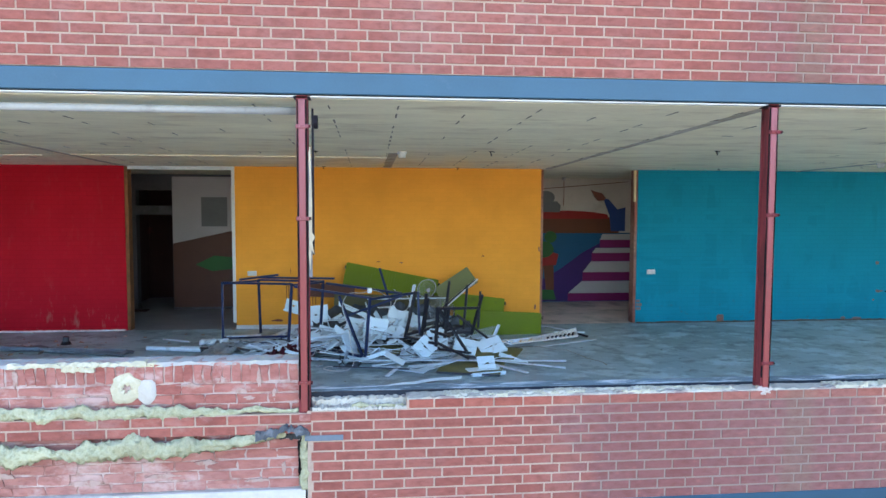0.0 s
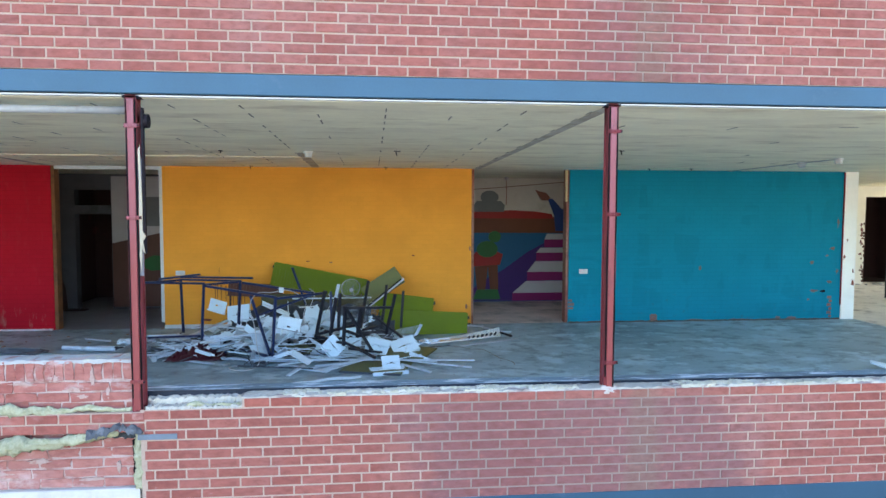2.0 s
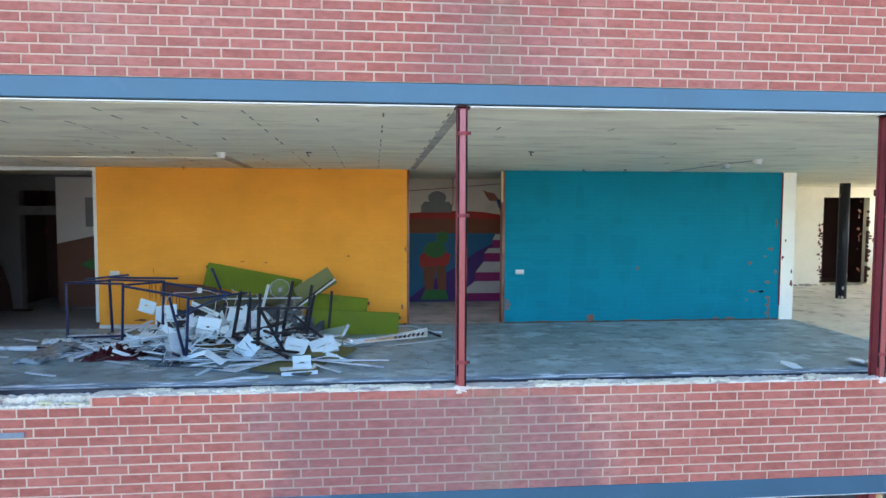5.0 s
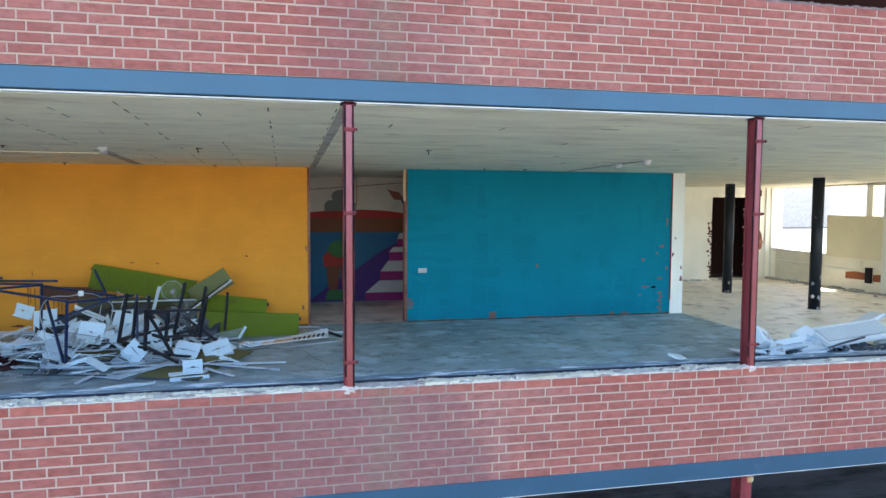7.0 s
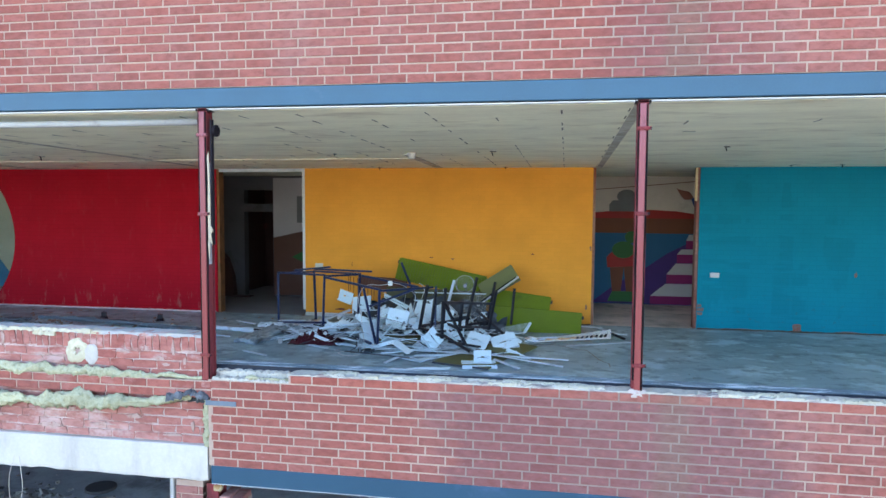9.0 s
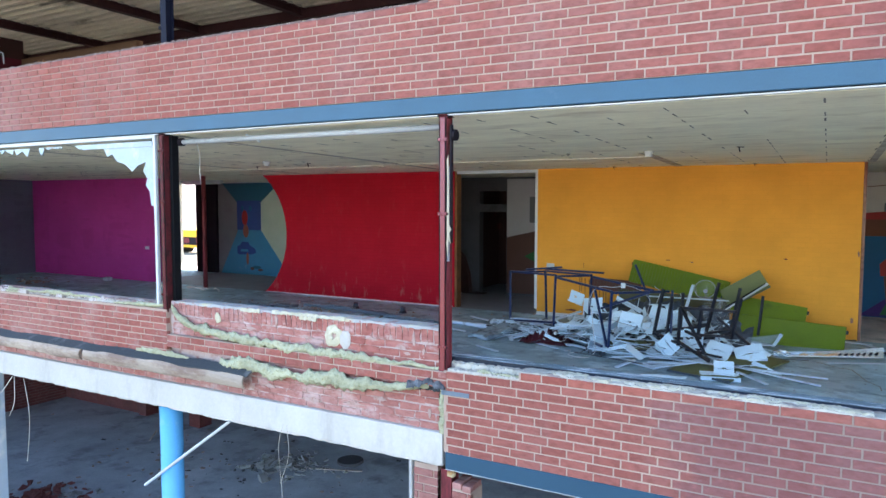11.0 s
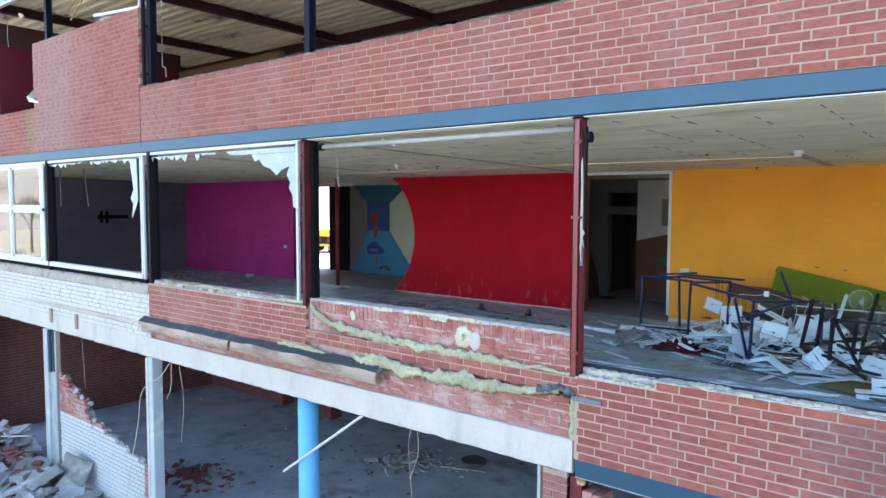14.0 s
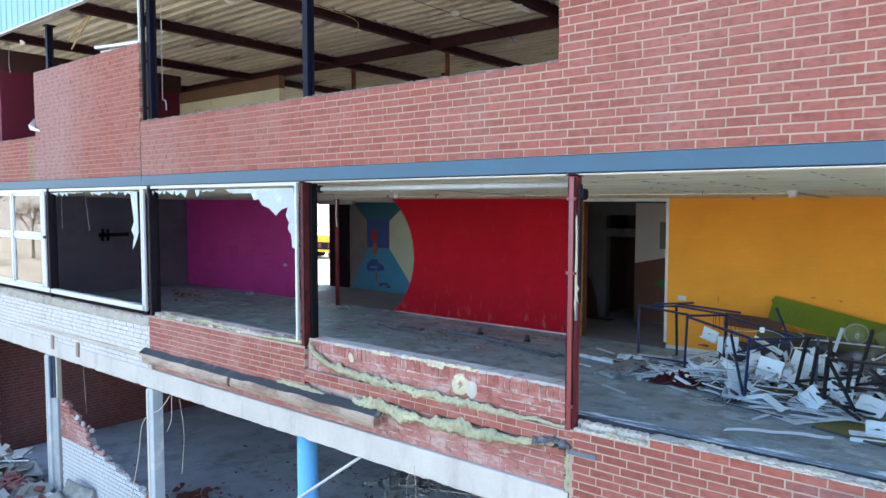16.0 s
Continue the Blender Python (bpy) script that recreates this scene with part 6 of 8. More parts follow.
w4 = window_bay("window_4", -20.0, -16.62, 3.22, 1.04, "white glazed window with transom and casements", mullions=(-18.3,), transom=2.22, glazed=True)
# solid black strip gives the shade of the gap below the frames
setting("trim_sill_gap", boxes((X0, -8.4, 0.1, 0.3, 0.93, 1.05)), BLACK, "black strip standing in for the gap under the window frames")
SHUTTER_GREY = surface("dusty_grey_tube", (0.36, 0.36, 0.36), 0.5, 0.15, (0.22, 0.21, 0.2), (0.55, 0.7), 4.0)
t = thing("shutter_tube", "grey metal shutter tube under the beam", "tube", at=(0, 0.2, 3.125))
part("tube", rod(bmesh.new(), (-3.85, 0, 0), (0.02, 0, 0), 0.032, 16), SHUTTER_GREY, t, smooth=True)
part("tube_end", rod(bmesh.new(), (-3.9, 0, 0), (-3.84, 0, 0), 0.05, 16), STEEL_DARK, t)
cable("hanging_wire", [(-4.08, 0.6, 3.2), (-4.02, 0.62, 3.0), (-4.0, 0.6, 2.75), (-3.98, 0.6, 2.6)], 0.005, FRAME_WHITE, "white wire hanging from the ceiling")
cable("hanging_wire", [(-2.75, 0.2, 3.17), (-2.55, 0.22, 3.08)], 0.012, FRAME_WHITE, "short white wire at the tube")
for x, y, l, a in ((-15.2, 1.5, 0.9, 0.0), (-13.9, 1.5, 0.9, 0.35)):
    z = ceil_z(y)
    cable("hanging_wire", [(x, y, z), (x + a * 0.6, y, z - l)], 0.012, CONCRETE, "grey conduit hanging from the ceiling")

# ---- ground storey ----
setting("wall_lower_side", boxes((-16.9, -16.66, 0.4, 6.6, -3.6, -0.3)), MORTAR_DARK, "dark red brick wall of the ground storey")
SIDE_LOW = bpy.data.objects["wall_lower_side"]
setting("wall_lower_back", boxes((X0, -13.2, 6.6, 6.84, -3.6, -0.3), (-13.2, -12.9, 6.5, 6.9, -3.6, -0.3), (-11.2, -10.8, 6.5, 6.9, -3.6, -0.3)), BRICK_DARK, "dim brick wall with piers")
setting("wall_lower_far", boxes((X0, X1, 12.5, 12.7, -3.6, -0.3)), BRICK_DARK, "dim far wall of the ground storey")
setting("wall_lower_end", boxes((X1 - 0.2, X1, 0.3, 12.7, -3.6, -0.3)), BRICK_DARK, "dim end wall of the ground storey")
LOWPOST = surface("pale_blue_post", (0.42, 0.46, 0.48), 0.6, 0.1, (0.6, 0.58, 0.53), (0.55, 0.7), 3.0)
NAVY_PIPE = surface("dark_blue_conduit", (0.035, 0.055, 0.1), 0.6, 0.3, None)
BOARD_PALE = surface("pale_raw_board", (0.4, 0.36, 0.3), 0.85, 0.15, (0.28, 0.22, 0.17), (0.55, 0.7), 3.0)
POST_GREY = surface("grey_scraped_paint", (0.3, 0.32, 0.33), 0.7, 0.2, (0.42, 0.4, 0.37), (0.5, 0.66), 4.0)
for x in (-8.24, -12.6, -16.5):
    t = thing("square_pillar", "white and pale blue square pillar of the ground storey", "pillar", "lower pillars", (x, 0.02, -3.55))
    wd = 0.1 if x > -9 else 0.07
    part("shaft", worn(boxes((-wd, wd, 0, 0.2 if x > -9 else 0.15, 0, 3.22)), 0.012), LOWPOST, t)
    part("front_strip", worn(boxes((-wd - 0.005, -wd * 0.3, -0.012, -0.001, 0, 3.2)), 0.003), WHITE_BEAM, t)
    if x < -9:
        part("casing", worn(boxes((wd + 0.002, 0.36, 0.05, 0.15, 0, 2.3)), 0.01), POST_GREY, t, "greyer lower casing")
        for y in (0.03, 0.085, 0.14):
            part("conduit", rod(bmesh.new(), (0.12 + y, y, 2.3), (0.12 + y * 0.6, y, 3.2), 0.034, 8), NAVY_PIPE, t, "dark blue conduit")
        part("side_strip", boxes((0.3, 0.37, 0.06, 0.15, 2.31, 3.2)), BOARD_PALE, t, "raw cream plank")
t = thing("round_pillar", "light blue round pillar of the ground storey", "pillar", at=(-4.25, 0.25, -3.55))
part("shaft", rod(bmesh.new(), (0, 0, 0), (0, 0, 3.22), 0.147, 28), surface("light_blue_paint", (0.12, 0.4, 0.68), 0.45, 0.1, (0.2, 0.45, 0.65), (0.6, 0.7), 3.0), t, smooth=True)
part("base_ring", rod(bmesh.new(), (0, 0, 0), (0, 0, 0.05), 0.165, 28), CONCRETE, t)


def low_top(x):
    """Height of the broken wall's ragged top."""
    line = -1.2 - (x + 12.16) * 0.42 if x < -10.9 else -1.95 - (x + 10.9) * 0.19
    return line + 0.13 * noise.noise(Vector((x * 4.1, 2.0, 0.0)))


JOINT_GREY = surface("grey_joint", (0.3, 0.29, 0.285), 0.95, 0.2, None, fine=60, relief=0.3)
LOW_WALL = setting("wall_low_broken", prism(bmesh.new(), [(-12.16, -3.55), (-8.34, -3.55), (-8.34, -2.6)] + [(-8.4 - i * 0.125, low_top(-8.4 - i * 0.125) - 0.17 - 0.09 * ((i * 7) % 5) / 5) for i in range(30)] + [(-12.16, -1.5)], 0.112, 0.3), JOINT_GREY, "broken brick wall, painted white below")
FOAM_OLD = surface("aged_foam", (0.33, 0.2, 0.09), 0.9, 0.3, (0.5, 0.42, 0.26), (0.5, 0.65), 14.0)
for x in (0.075, 7.98, 16.0):
    t = thing("lower_column", "red-painted steel column of the ground storey", "column", "lower columns", (x, 0.05, -3.55))
    part("section", boxes((-0.06, 0.06, 0, 0.014, 0, 3.2), (-0.06, 0.06, 0.15, 0.164, 0, 3.2), (-0.007, 0.007, 0.014, 0.15, 0, 3.2)), STEEL_RED, t)
    part("foam_collar", worn(boxes((0.0, 0.09, -0.01, 0.06, 3.12, 3.2)), 0.02), FOAM_OLD, t, "blob of yellow foam")
    part("base_plate", boxes((-0.12, 0.12, -0.05, 0.2, 0, 0.02)), STEEL_DARK, t)
PIER_L = setting("wall_pier_a", boxes((-0.3, -0.02, 0.045, 0.3, -3.55, -0.33)), MORTAR, "brick pier beside a column")
PIER_R = setting("wall_pier_b", boxes((0.15, 0.36, 0.045, 0.3, -3.55, -0.53)), MORTAR, "broken brick pier beside a column")
for x0, x1, z in ((0.15, 0.255, -0.53), (0.262, 0.36, -0.545)):
    solid("loose_brick", worn(boxes((x0, x1, 0.037, 0.29, z + 0.002, z + 0.068)), 0.006), BRICK_OLD, "half brick sitting on the broken pier", "brick", "pier bricks")
solid("downpipe", rod(bmesh.new(), (-0.37, 0.1, -3.55), (-0.37, 0.1, -0.2), 0.03, 10), GALV, "grey downpipe beside the pier", "pipe")
solid("leaning_tube", rod(bmesh.new(), (-3.0, 0.1, -0.34), (-4.56, 0.05, -1.45), 0.02, 10), FRAME_WHITE, "white plastic tube hanging from the beam", "tube")
CABLE_CREAM = surface("cream_cable", (0.5, 0.44, 0.36), 0.5, 0.15, None)
CABLES_BEAM = (([(-7.6, 0.05, -0.34), (-7.8, -0.02, -0.6), (-8.1, -0.06, -0.75), (-8.35, -0.08, -1.0), (-8.5, -0.08, -1.6), (-8.75, -0.1, -2.4), (-9.0, -0.12, -3.4)], 0.013), ([(-7.5, 0.02, -0.33), (-7.45, -0.02, -0.7), (-7.6, -0.02, -0.95)], 0.011), ([(-7.25, 0.02, -0.33), (-7.1, 0.0, -0.9), (-7.2, 0.0, -1.6)], 0.008), ([(-2.05, 0.0, -0.2), (-2.1, -0.03, -0.5), (-2.05, -0.03, -1.2), (-2.15, -0.03, -1.9)], 0.0045))
CABLES_PIER = (([(-2.0, 0.0, -0.2), (-1.95, -0.03, -0.55), (-2.08, -0.03, -0.9)], 0.006), ([(-11.6, 0.35, -0.36), (-11.55, 0.35, -1.0), (-11.5, 0.35, -1.5)], 0.008))
for pts, r in CABLES_BEAM + CABLES_PIER:
    cable("loose_cable", pts, r * 0.55, CABLE_CREAM, "loose pale cable hanging from the beam")


# ---- rubble ----
def heap(name, label, centre, size, count, seed, material, piece=(0.05, 0.2), height=0.4, base=-3.55):
    """Loose broken pieces lying as a heap: one mesh."""
    rng = random.Random(seed)
    bm = bmesh.new()
    for i in range(count):
        r, a = min(1.6, abs(rng.gauss(0, 0.6))), rng.uniform(0, 2 * math.pi)
        x, y = centre[0] + size[0] * r * math.cos(a), centre[1] + size[1] * r * math.sin(a)
        s = rng.uniform(*piece)
        z = base + height * max(0, 1 - r) * rng.random() + s * 0.15
        vs = box(bm, -s, s, -s * rng.uniform(0.4, 1), s * rng.uniform(0.4, 1), -s * 0.25, s * 0.25)
        for v in vs:
            v.co += Vector((rng.uniform(-1, 1), rng.uniform(-1, 1), rng.uniform(-1, 1))) * s * 0.15
        bmesh.ops.transform(bm, matrix=pose(x, y, z, rng.gauss(0, 18), rng.gauss(0, 18), rng.uniform(0, 360)), verts=vs)
    return tagged(new(name, mesh_of(name, bm, material)), label, "rubble", kind="stuff")


DARK_LITTER = surface("dark_litter", (0.06, 0.06, 0.065), 0.8, 0.3, None)
SLABS_D = surface("grey_litter", (0.27, 0.27, 0.265), 0.9, 0.35, (0.14, 0.14, 0.13), (0.5, 0.6), 4.0)
solid("floor_lath", bar(bmesh.new(), (-6.5, 5.72, -3.53), (-5.36, 6.15, -3.53), 0.03, 0.02), PALE_WOOD, "thin pale lath on the dark floor", "lath")
bm = rod(bmesh.new(), (-5.93, 6.48, -3.549), (-5.93, 6.48, -3.48), 0.3, 20)
solid("brown_tray", turned(worn(bm, 0.01), Matrix.Identity(4)), DARK_LITTER, "round dark brown tray lying on the dark floor", "tray")
for a, b in (((-12.0, 6.2, -3.53), (-11.4, 6.3, -3.5)), ((-11.6, 5.8, -3.53), (-11.1, 5.2, -3.53))):
    solid("floor_lath", bar(bmesh.new(), a, b, 0.04, 0.02), PALE_WOOD, "pale lath near the lower piers", "lath", "lower laths")
heap("brick_rubble", "broken red bricks on the dark floor", (-10.2, 1.9), (0.9, 0.8), 90, 3, BRICK_DARK, (0.03, 0.09), 0.12)
heap("brick_rubble", "scattered pale plaster bits among bricks", (-9.8, 2.2), (0.9, 0.8), 30, 33, SLABS_D, (0.03, 0.1), 0.04)
heap("floor_litter", "small grey litter on the dark floor", (-7.0, 5.8), (1.3, 0.6), 170, 4, SLABS_D, (0.01, 0.06), 0.03)
heap("floor_litter", "larger flat grey scraps on the dark floor", (-7.2, 5.5), (1.1, 0.55), 22, 41, SLABS_D, (0.06, 0.16), 0.02)
heap("floor_litter", "dark wet scraps on the dark floor", (-7.5, 5.0), (3.5, 2.2), 70, 42, DARK_LITTER, (0.012, 0.05), 0.0)
heap("floor_litter", "small dark litter scattered on the floor", (-9.0, 4.0), (5.5, 3.5), 90, 5, BOARD, (0.01, 0.05), 0.01)
heap("mixed_rubble", "heap of broken plaster and brick", (-13.6, -1.0), (2.4, 1.3), 330, 6, SLABS_D, (0.05, 0.24), 0.75)
heap("brick_rubble", "broken bricks in the rubble heap", (-13.0, -0.6), (1.6, 0.9), 90, 7, BRICK_DARK, (0.06, 0.13), 0.8)
heap("mixed_rubble", "grey rubble heap at the wall foot", (-10.6, -1.0), (1.5, 0.8), 220, 17, SLABS_D, (0.06, 0.2), 0.45)
SLABS = surface("broken_board", (0.34, 0.335, 0.33), 0.9, 0.3, (0.48, 0.47, 0.45), (0.5, 0.65), 2.0, 30, 0.3)
PLASTIC = surface("dusty_sheeting", (0.17, 0.17, 0.15), 0.7, 0.3, (0.34, 0.33, 0.31), (0.5, 0.65), 2.0, 20, 0.5)
rng = random.Random(12)


def slab_piece(w, d, h, seed):
    r = random.Random(seed)
    n = r.choice((4, 5, 5, 6))
    pts = []
    for i in range(n):
        a = 2 * math.pi * (i + r.uniform(-0.2, 0.2)) / n + 0.7
        pts.append((w * 0.7 * math.cos(a) * r.uniform(0.8, 1.1), d * 0.7 * math.sin(a) * r.uniform(0.8, 1.1)))
    bm = bmesh.new()
    prism(bm, pts, -h / 2, h / 2)
    return turned(bm, Matrix.Rotation(radians(90), 4, "X"))


SLAB_PLY = surface("grey_green_board", (0.27, 0.28, 0.24), 0.9, 0.25, (0.16, 0.16, 0.14), (0.5, 0.65), 3.0, 30, 0.3)
SLAB_PINK = surface("pinkish_plaster_slab", (0.34, 0.25, 0.24), 0.9, 0.25, (0.2, 0.15, 0.14), (0.5, 0.65), 3.0, 30, 0.3)
for k in range(84):
    x, y = rng.uniform(-15.6, -9.6), rng.uniform(-2.0, -0.05)
    hz = 0.62 * math.exp(-((x + 14.3) / 1.5) ** 2) + 0.3 * math.exp(-((x + 11.0) / 1.2) ** 2) * math.exp(-((y + 0.8) / 0.7) ** 2)
    bm = slab_piece(rng.uniform(0.35, 1.25), rng.uniform(0.2, 0.7), rng.uniform(0.012, 0.035), k)
    o = solid("broken_slab", bm, rng.choice((SLABS, SLAB_PLY, SLAB_PLY, CONCRETE, SLAB_PINK)), "broken grey building board on the rubble heap", "slab", "rubble slabs")
    o.matrix_world = pose(x, y, -3.48 + hz * rng.uniform(0.75, 1.0), rng.gauss(6, 13), rng.gauss(0, 13), rng.uniform(0, 360))
for k in range(9):
    x, y = rng.uniform(-15.2, -12.9), rng.uniform(-1.2, 0.1)
    o = solid("white_plank", worn(boxes((-0.45, 0.45, -0.07, 0.07, -0.012, 0.012)), 0.003), FRAME_WHITE if k % 3 else BOARD_PALE, "pale broken plank on the rubble heap", "plank", "rubble planks")
    o.matrix_world = pose(x, y, -2.86 - 0.3 * abs(x + 14.0) + 0.1 * rng.random(), rng.gauss(0, 16), rng.gauss(0, 20), rng.uniform(0, 180))
for k, (x, y, z, s, tilt, turn) in enumerate(((-10.95, -0.22, -3.05, 0.42, 62, 12), (-11.45, -0.6, -3.2, 0.5, 28, -20))):
    bm = bmesh.new()
    bmesh.ops.create_grid(bm, x_segments=16, y_segments=14, size=1.0)
    for v in bm.verts:
        v.co = Vector((v.co.x * s, v.co.y * s * 0.85, 0.22 * s * math.cos(v.co.x * 1.8) + 0.05 * noise.noise(v.co * 3 + Vector((k, 0, 0)))))
    o = solid("bent_sheet", bm, PLASTIC, "bent dusty grey sheet leaning on the broken wall", "sheet", "bent sheets", smooth=True)
    o.modifiers.new("thickness", "SOLIDIFY").thickness = 0.015
    o.matrix_world = pose(x, y, z, tilt, 6 - 20 * k, turn)
# ---- heap of furniture and ceiling parts in the room ----
DARK_PIPE = surface("dark_plastic", (0.06, 0.072, 0.09), 0.5, 0.3, (0.12, 0.14, 0.17), (0.55, 0.7), 3.0)
NAVY_STEEL = surface("navy_tube_paint", (0.013, 0.024, 0.078), 0.35, 0.2, (0.05, 0.06, 0.1), (0.65, 0.75), 8.0, 40, 0.05)
BLACK_STEEL = surface("black_tube_paint", (0.014, 0.014, 0.022), 0.4, 0.3, (0.05, 0.05, 0.06), (0.62, 0.75), 8.0, 40, 0.05)
GREEN = surface("olive_green_enamel", (0.125, 0.17, 0.004), 0.5, 0.15, (0.09, 0.12, 0.01), (0.58, 0.72), 3.0, 40, 0.05, gloss=0.15)
OLIVE_DARK = surface("dark_olive_board", (0.075, 0.07, 0.03), 0.6, 0.2, (0.12, 0.1, 0.06), (0.58, 0.7), 4.0, 40, 0.1)
GREEN_BOARD = surface("dull_green_board", (0.14, 0.15, 0.06), 0.55, 0.15, (0.12, 0.12, 0.06), (0.6, 0.75), 3.0, 40, 0.1)
TILE_B = surface("greyed_panel", (0.43, 0.5, 0.56), 0.6, 0.15, (0.25, 0.23, 0.2), (0.58, 0.72), 5.0, 50, 0.1)
TILE = surface("white_panel", (0.67, 0.8, 0.88), 0.55, 0.08, (0.5, 0.47, 0.42), (0.62, 0.75), 5.0, 50, 0.1)
STRIP = surface("aluminium_strip", (0.55, 0.66, 0.75), 0.35, 0.2, (0.33, 0.36, 0.4), (0.56, 0.68), 5.0, 50, 0.05, metal=0.1)
HOUSING = surface("white_plastic", (0.7, 0.75, 0.77), 0.4, 0.06, (0.5, 0.48, 0.44), (0.62, 0.75), 4.0, 40, 0.05)
CLOTH = surface("dark_red_cloth", (0.045, 0.005, 0.011), 0.28, 0.3, None, fine=25, relief=0.4)
FROST, fn, fl, fb = nodes_of("frosted_plastic")
fb.inputs["Base Color"].default_value = (0.8, 0.86, 0.92, 1)
fl.new(math_node(fn, fl, "ADD", math_node(fn, fl, "MULTIPLY", noisy(fn, fl, 9, 4), 0.3), 0.2), fb.inputs["Roughness"])
fl.new(math_node(fn, fl, "ADD", math_node(fn, fl, "MULTIPLY", ramp(fn, fl, noisy(fn, fl, 14, 4, 0.6, stretch=(1, 1, 0.25)), 0.52, 0.68), 0.3), 0.03), fb.inputs["Alpha"])


def frame_thing(name, label, category, material, bars, w=0.03, group=""):
    t = thing(name, label, category, group)
    for nm, a, b in bars:
        part(nm, bar(bmesh.new(), a, b, w, w), material, t)
    return t


A, B, C, D, F, M = (-1.87, 6.15), (-1.36, 6.65), (-0.63, 5.2), (-0.19, 5.8), (0.57, 4.34), (1.31, 5.1)
frame_thing("table", "navy steel table frame without top", "table", NAVY_STEEL, [
    ("leg", (*A, 0.06), (*A, 1.06)), ("leg", (-1.34, 6.68, 0.1), (*B, 1.05)), ("leg", (-0.7, 5.3, 0.2), (*C, 1.14)), ("leg", (-0.25, 5.87, 0.25), (*D, 1.11)),
    ("rail", (*A, 1.05), (*C, 1.13)), ("rail", (*B, 1.04), (*D, 1.1)), ("rail", (*A, 1.04), (*B, 1.03)), ("rail", (*C, 1.11), (*D, 1.09)),
    ("foot_rail", (-1.87, 6.17, 0.12), (-0.72, 5.5, 0.26)), ("top_bar", (-1.62, 6.3, 1.085), (-1.02, 6.62, 1.13)), ("top_bar", (-1.34, 6.62, 1.085), (-0.02, 5.95, 1.13))], 0.034, "table frames")
frame_thing("table", "second navy steel table frame leaning on the first", "table", NAVY_STEEL, [
    ("leg", (0.5, 4.44, 0.12), (*F, 1.03)), ("leg", (0.46, 4.5, 0.14), (0.1, 5.04, 0.95)), ("leg", (1.33, 4.95, 0.35), (*M, 1.0)), ("rail", (-0.58, 5.12, 1.1), (*F, 1.02)),
    ("rail", (-0.14, 5.72, 1.08), (1.05, 4.95, 1.0)), ("rail", (*F, 1.0), (1.24, 5.2, 0.97)), ("brace", (0.2, 5.07, 0.64), (1.06, 4.72, 1.0)),
    ("foot_rail", (-0.5, 5.66, 0.1), (0.44, 4.3, 0.18))], 0.034, "table frames")
solid("steel_bar", bar(bmesh.new(), (0.72, 5.16, 1.37), (0.9, 5.45, 0.74), 0.03, 0.022), NAVY_STEEL, "loose navy steel bar standing in the heap", "bar")
frame_thing("stool_frame", "upturned black steel stool frame", "stool", BLACK_STEEL, [
    ("leg", (1.1, 4.82, 0.34), (1.25, 4.71, 1.06)), ("leg", (1.33, 4.62, 0.4), (1.42, 4.5, 0.98)), ("leg", (1.42, 5.2, 0.36), (1.45, 5.22, 0.96)), ("leg", (1.53, 4.43, 0.28), (1.56, 4.4, 0.87)),
    ("rail", (1.1, 4.82, 0.38), (1.72, 5.3, 0.44)), ("rail", (1.1, 4.82, 0.36), (1.53, 4.42, 0.32)), ("rail", (1.42, 5.2, 0.4), (1.78, 4.85, 0.34))], 0.038, "stool frames")
frame_thing("stool_frame", "second upturned black steel stool frame", "stool", BLACK_STEEL, [
    ("leg", (1.74, 5.5, 0.22), (1.89, 5.84, 1.08)), ("leg", (2.1, 5.62, 0.3), (2.2, 5.91, 1.0)), ("leg", (2.17, 5.2, 0.3), (2.31, 5.0, 0.96)), ("leg", (1.72, 4.95, 0.3), (1.78, 4.9, 0.8)),
    ("rail", (1.56, 4.42, 0.84), (2.25, 4.9, 0.77)), ("rail", (1.72, 5.0, 0.36), (2.17, 5.2, 0.34)), ("rail", (1.74, 5.5, 0.3), (2.12, 5.66, 0.36))], 0.038, "stool frames")
frame_thing("stool_frame", "third black steel stool frame lying on its side", "stool", BLACK_STEEL, [
    ("brace", (1.57, 4.4, 0.84), (1.95, 4.12, 0.26)), ("rail", (1.53, 4.43, 0.34), (2.0, 4.2, 0.14)), ("rail", (1.95, 5.3, 0.6), (2.62, 5.1, 0.1)), ("rail", (1.3, 4.8, 0.3), (1.9, 5.4, 0.26)), ("leg", (2.45, 6.3, 0.2), (2.5, 6.4, 0.84)), ("rail", (1.6, 4.6, 0.2), (2.1, 4.75, 0.1))], 0.034, "stool frames")


def radiator(label, w, h, m, ribs=True):
    t = thing("radiator_cover", label, "cover", "green covers")
    bm = worn(boxes((-w / 2, w / 2, -0.02, 0.02, 0, h)), 0.012, 2)
    part("panel", bm, GREEN, t)
    part("top_lip", worn(boxes((-w / 2, w / 2, 0.0, 0.12, h - 0.015, h + 0.012)), 0.006), GREEN, t)
    for s in (-1, 1):
        part("end_cap", worn(boxes((s * w / 2 - 0.02, s * w / 2 + 0.006, -0.016, 0.12, 0.01, h)), 0.004), GREEN, t)
    for s in (-1, 1):
        part("end_bracket", worn(boxes((s * (w / 2 + 0.02) - 0.02, s * (w / 2 + 0.02) + 0.02, -0.01, 0.07, h - 0.11, h - 0.05)), 0.006), BLACK_STEEL, t, "dark end bracket")
    if ribs:
        n = int(w / 0.055)
        for i in range(n):
            x = -w / 2 + 0.04 + i * (w - 0.08) / (n - 1)
            part("rib", boxes((x - 0.012, x + 0.012, -0.044, -0.019, 0.02, h - 0.03)), GREEN, t)
    t.matrix_world = m
    return t


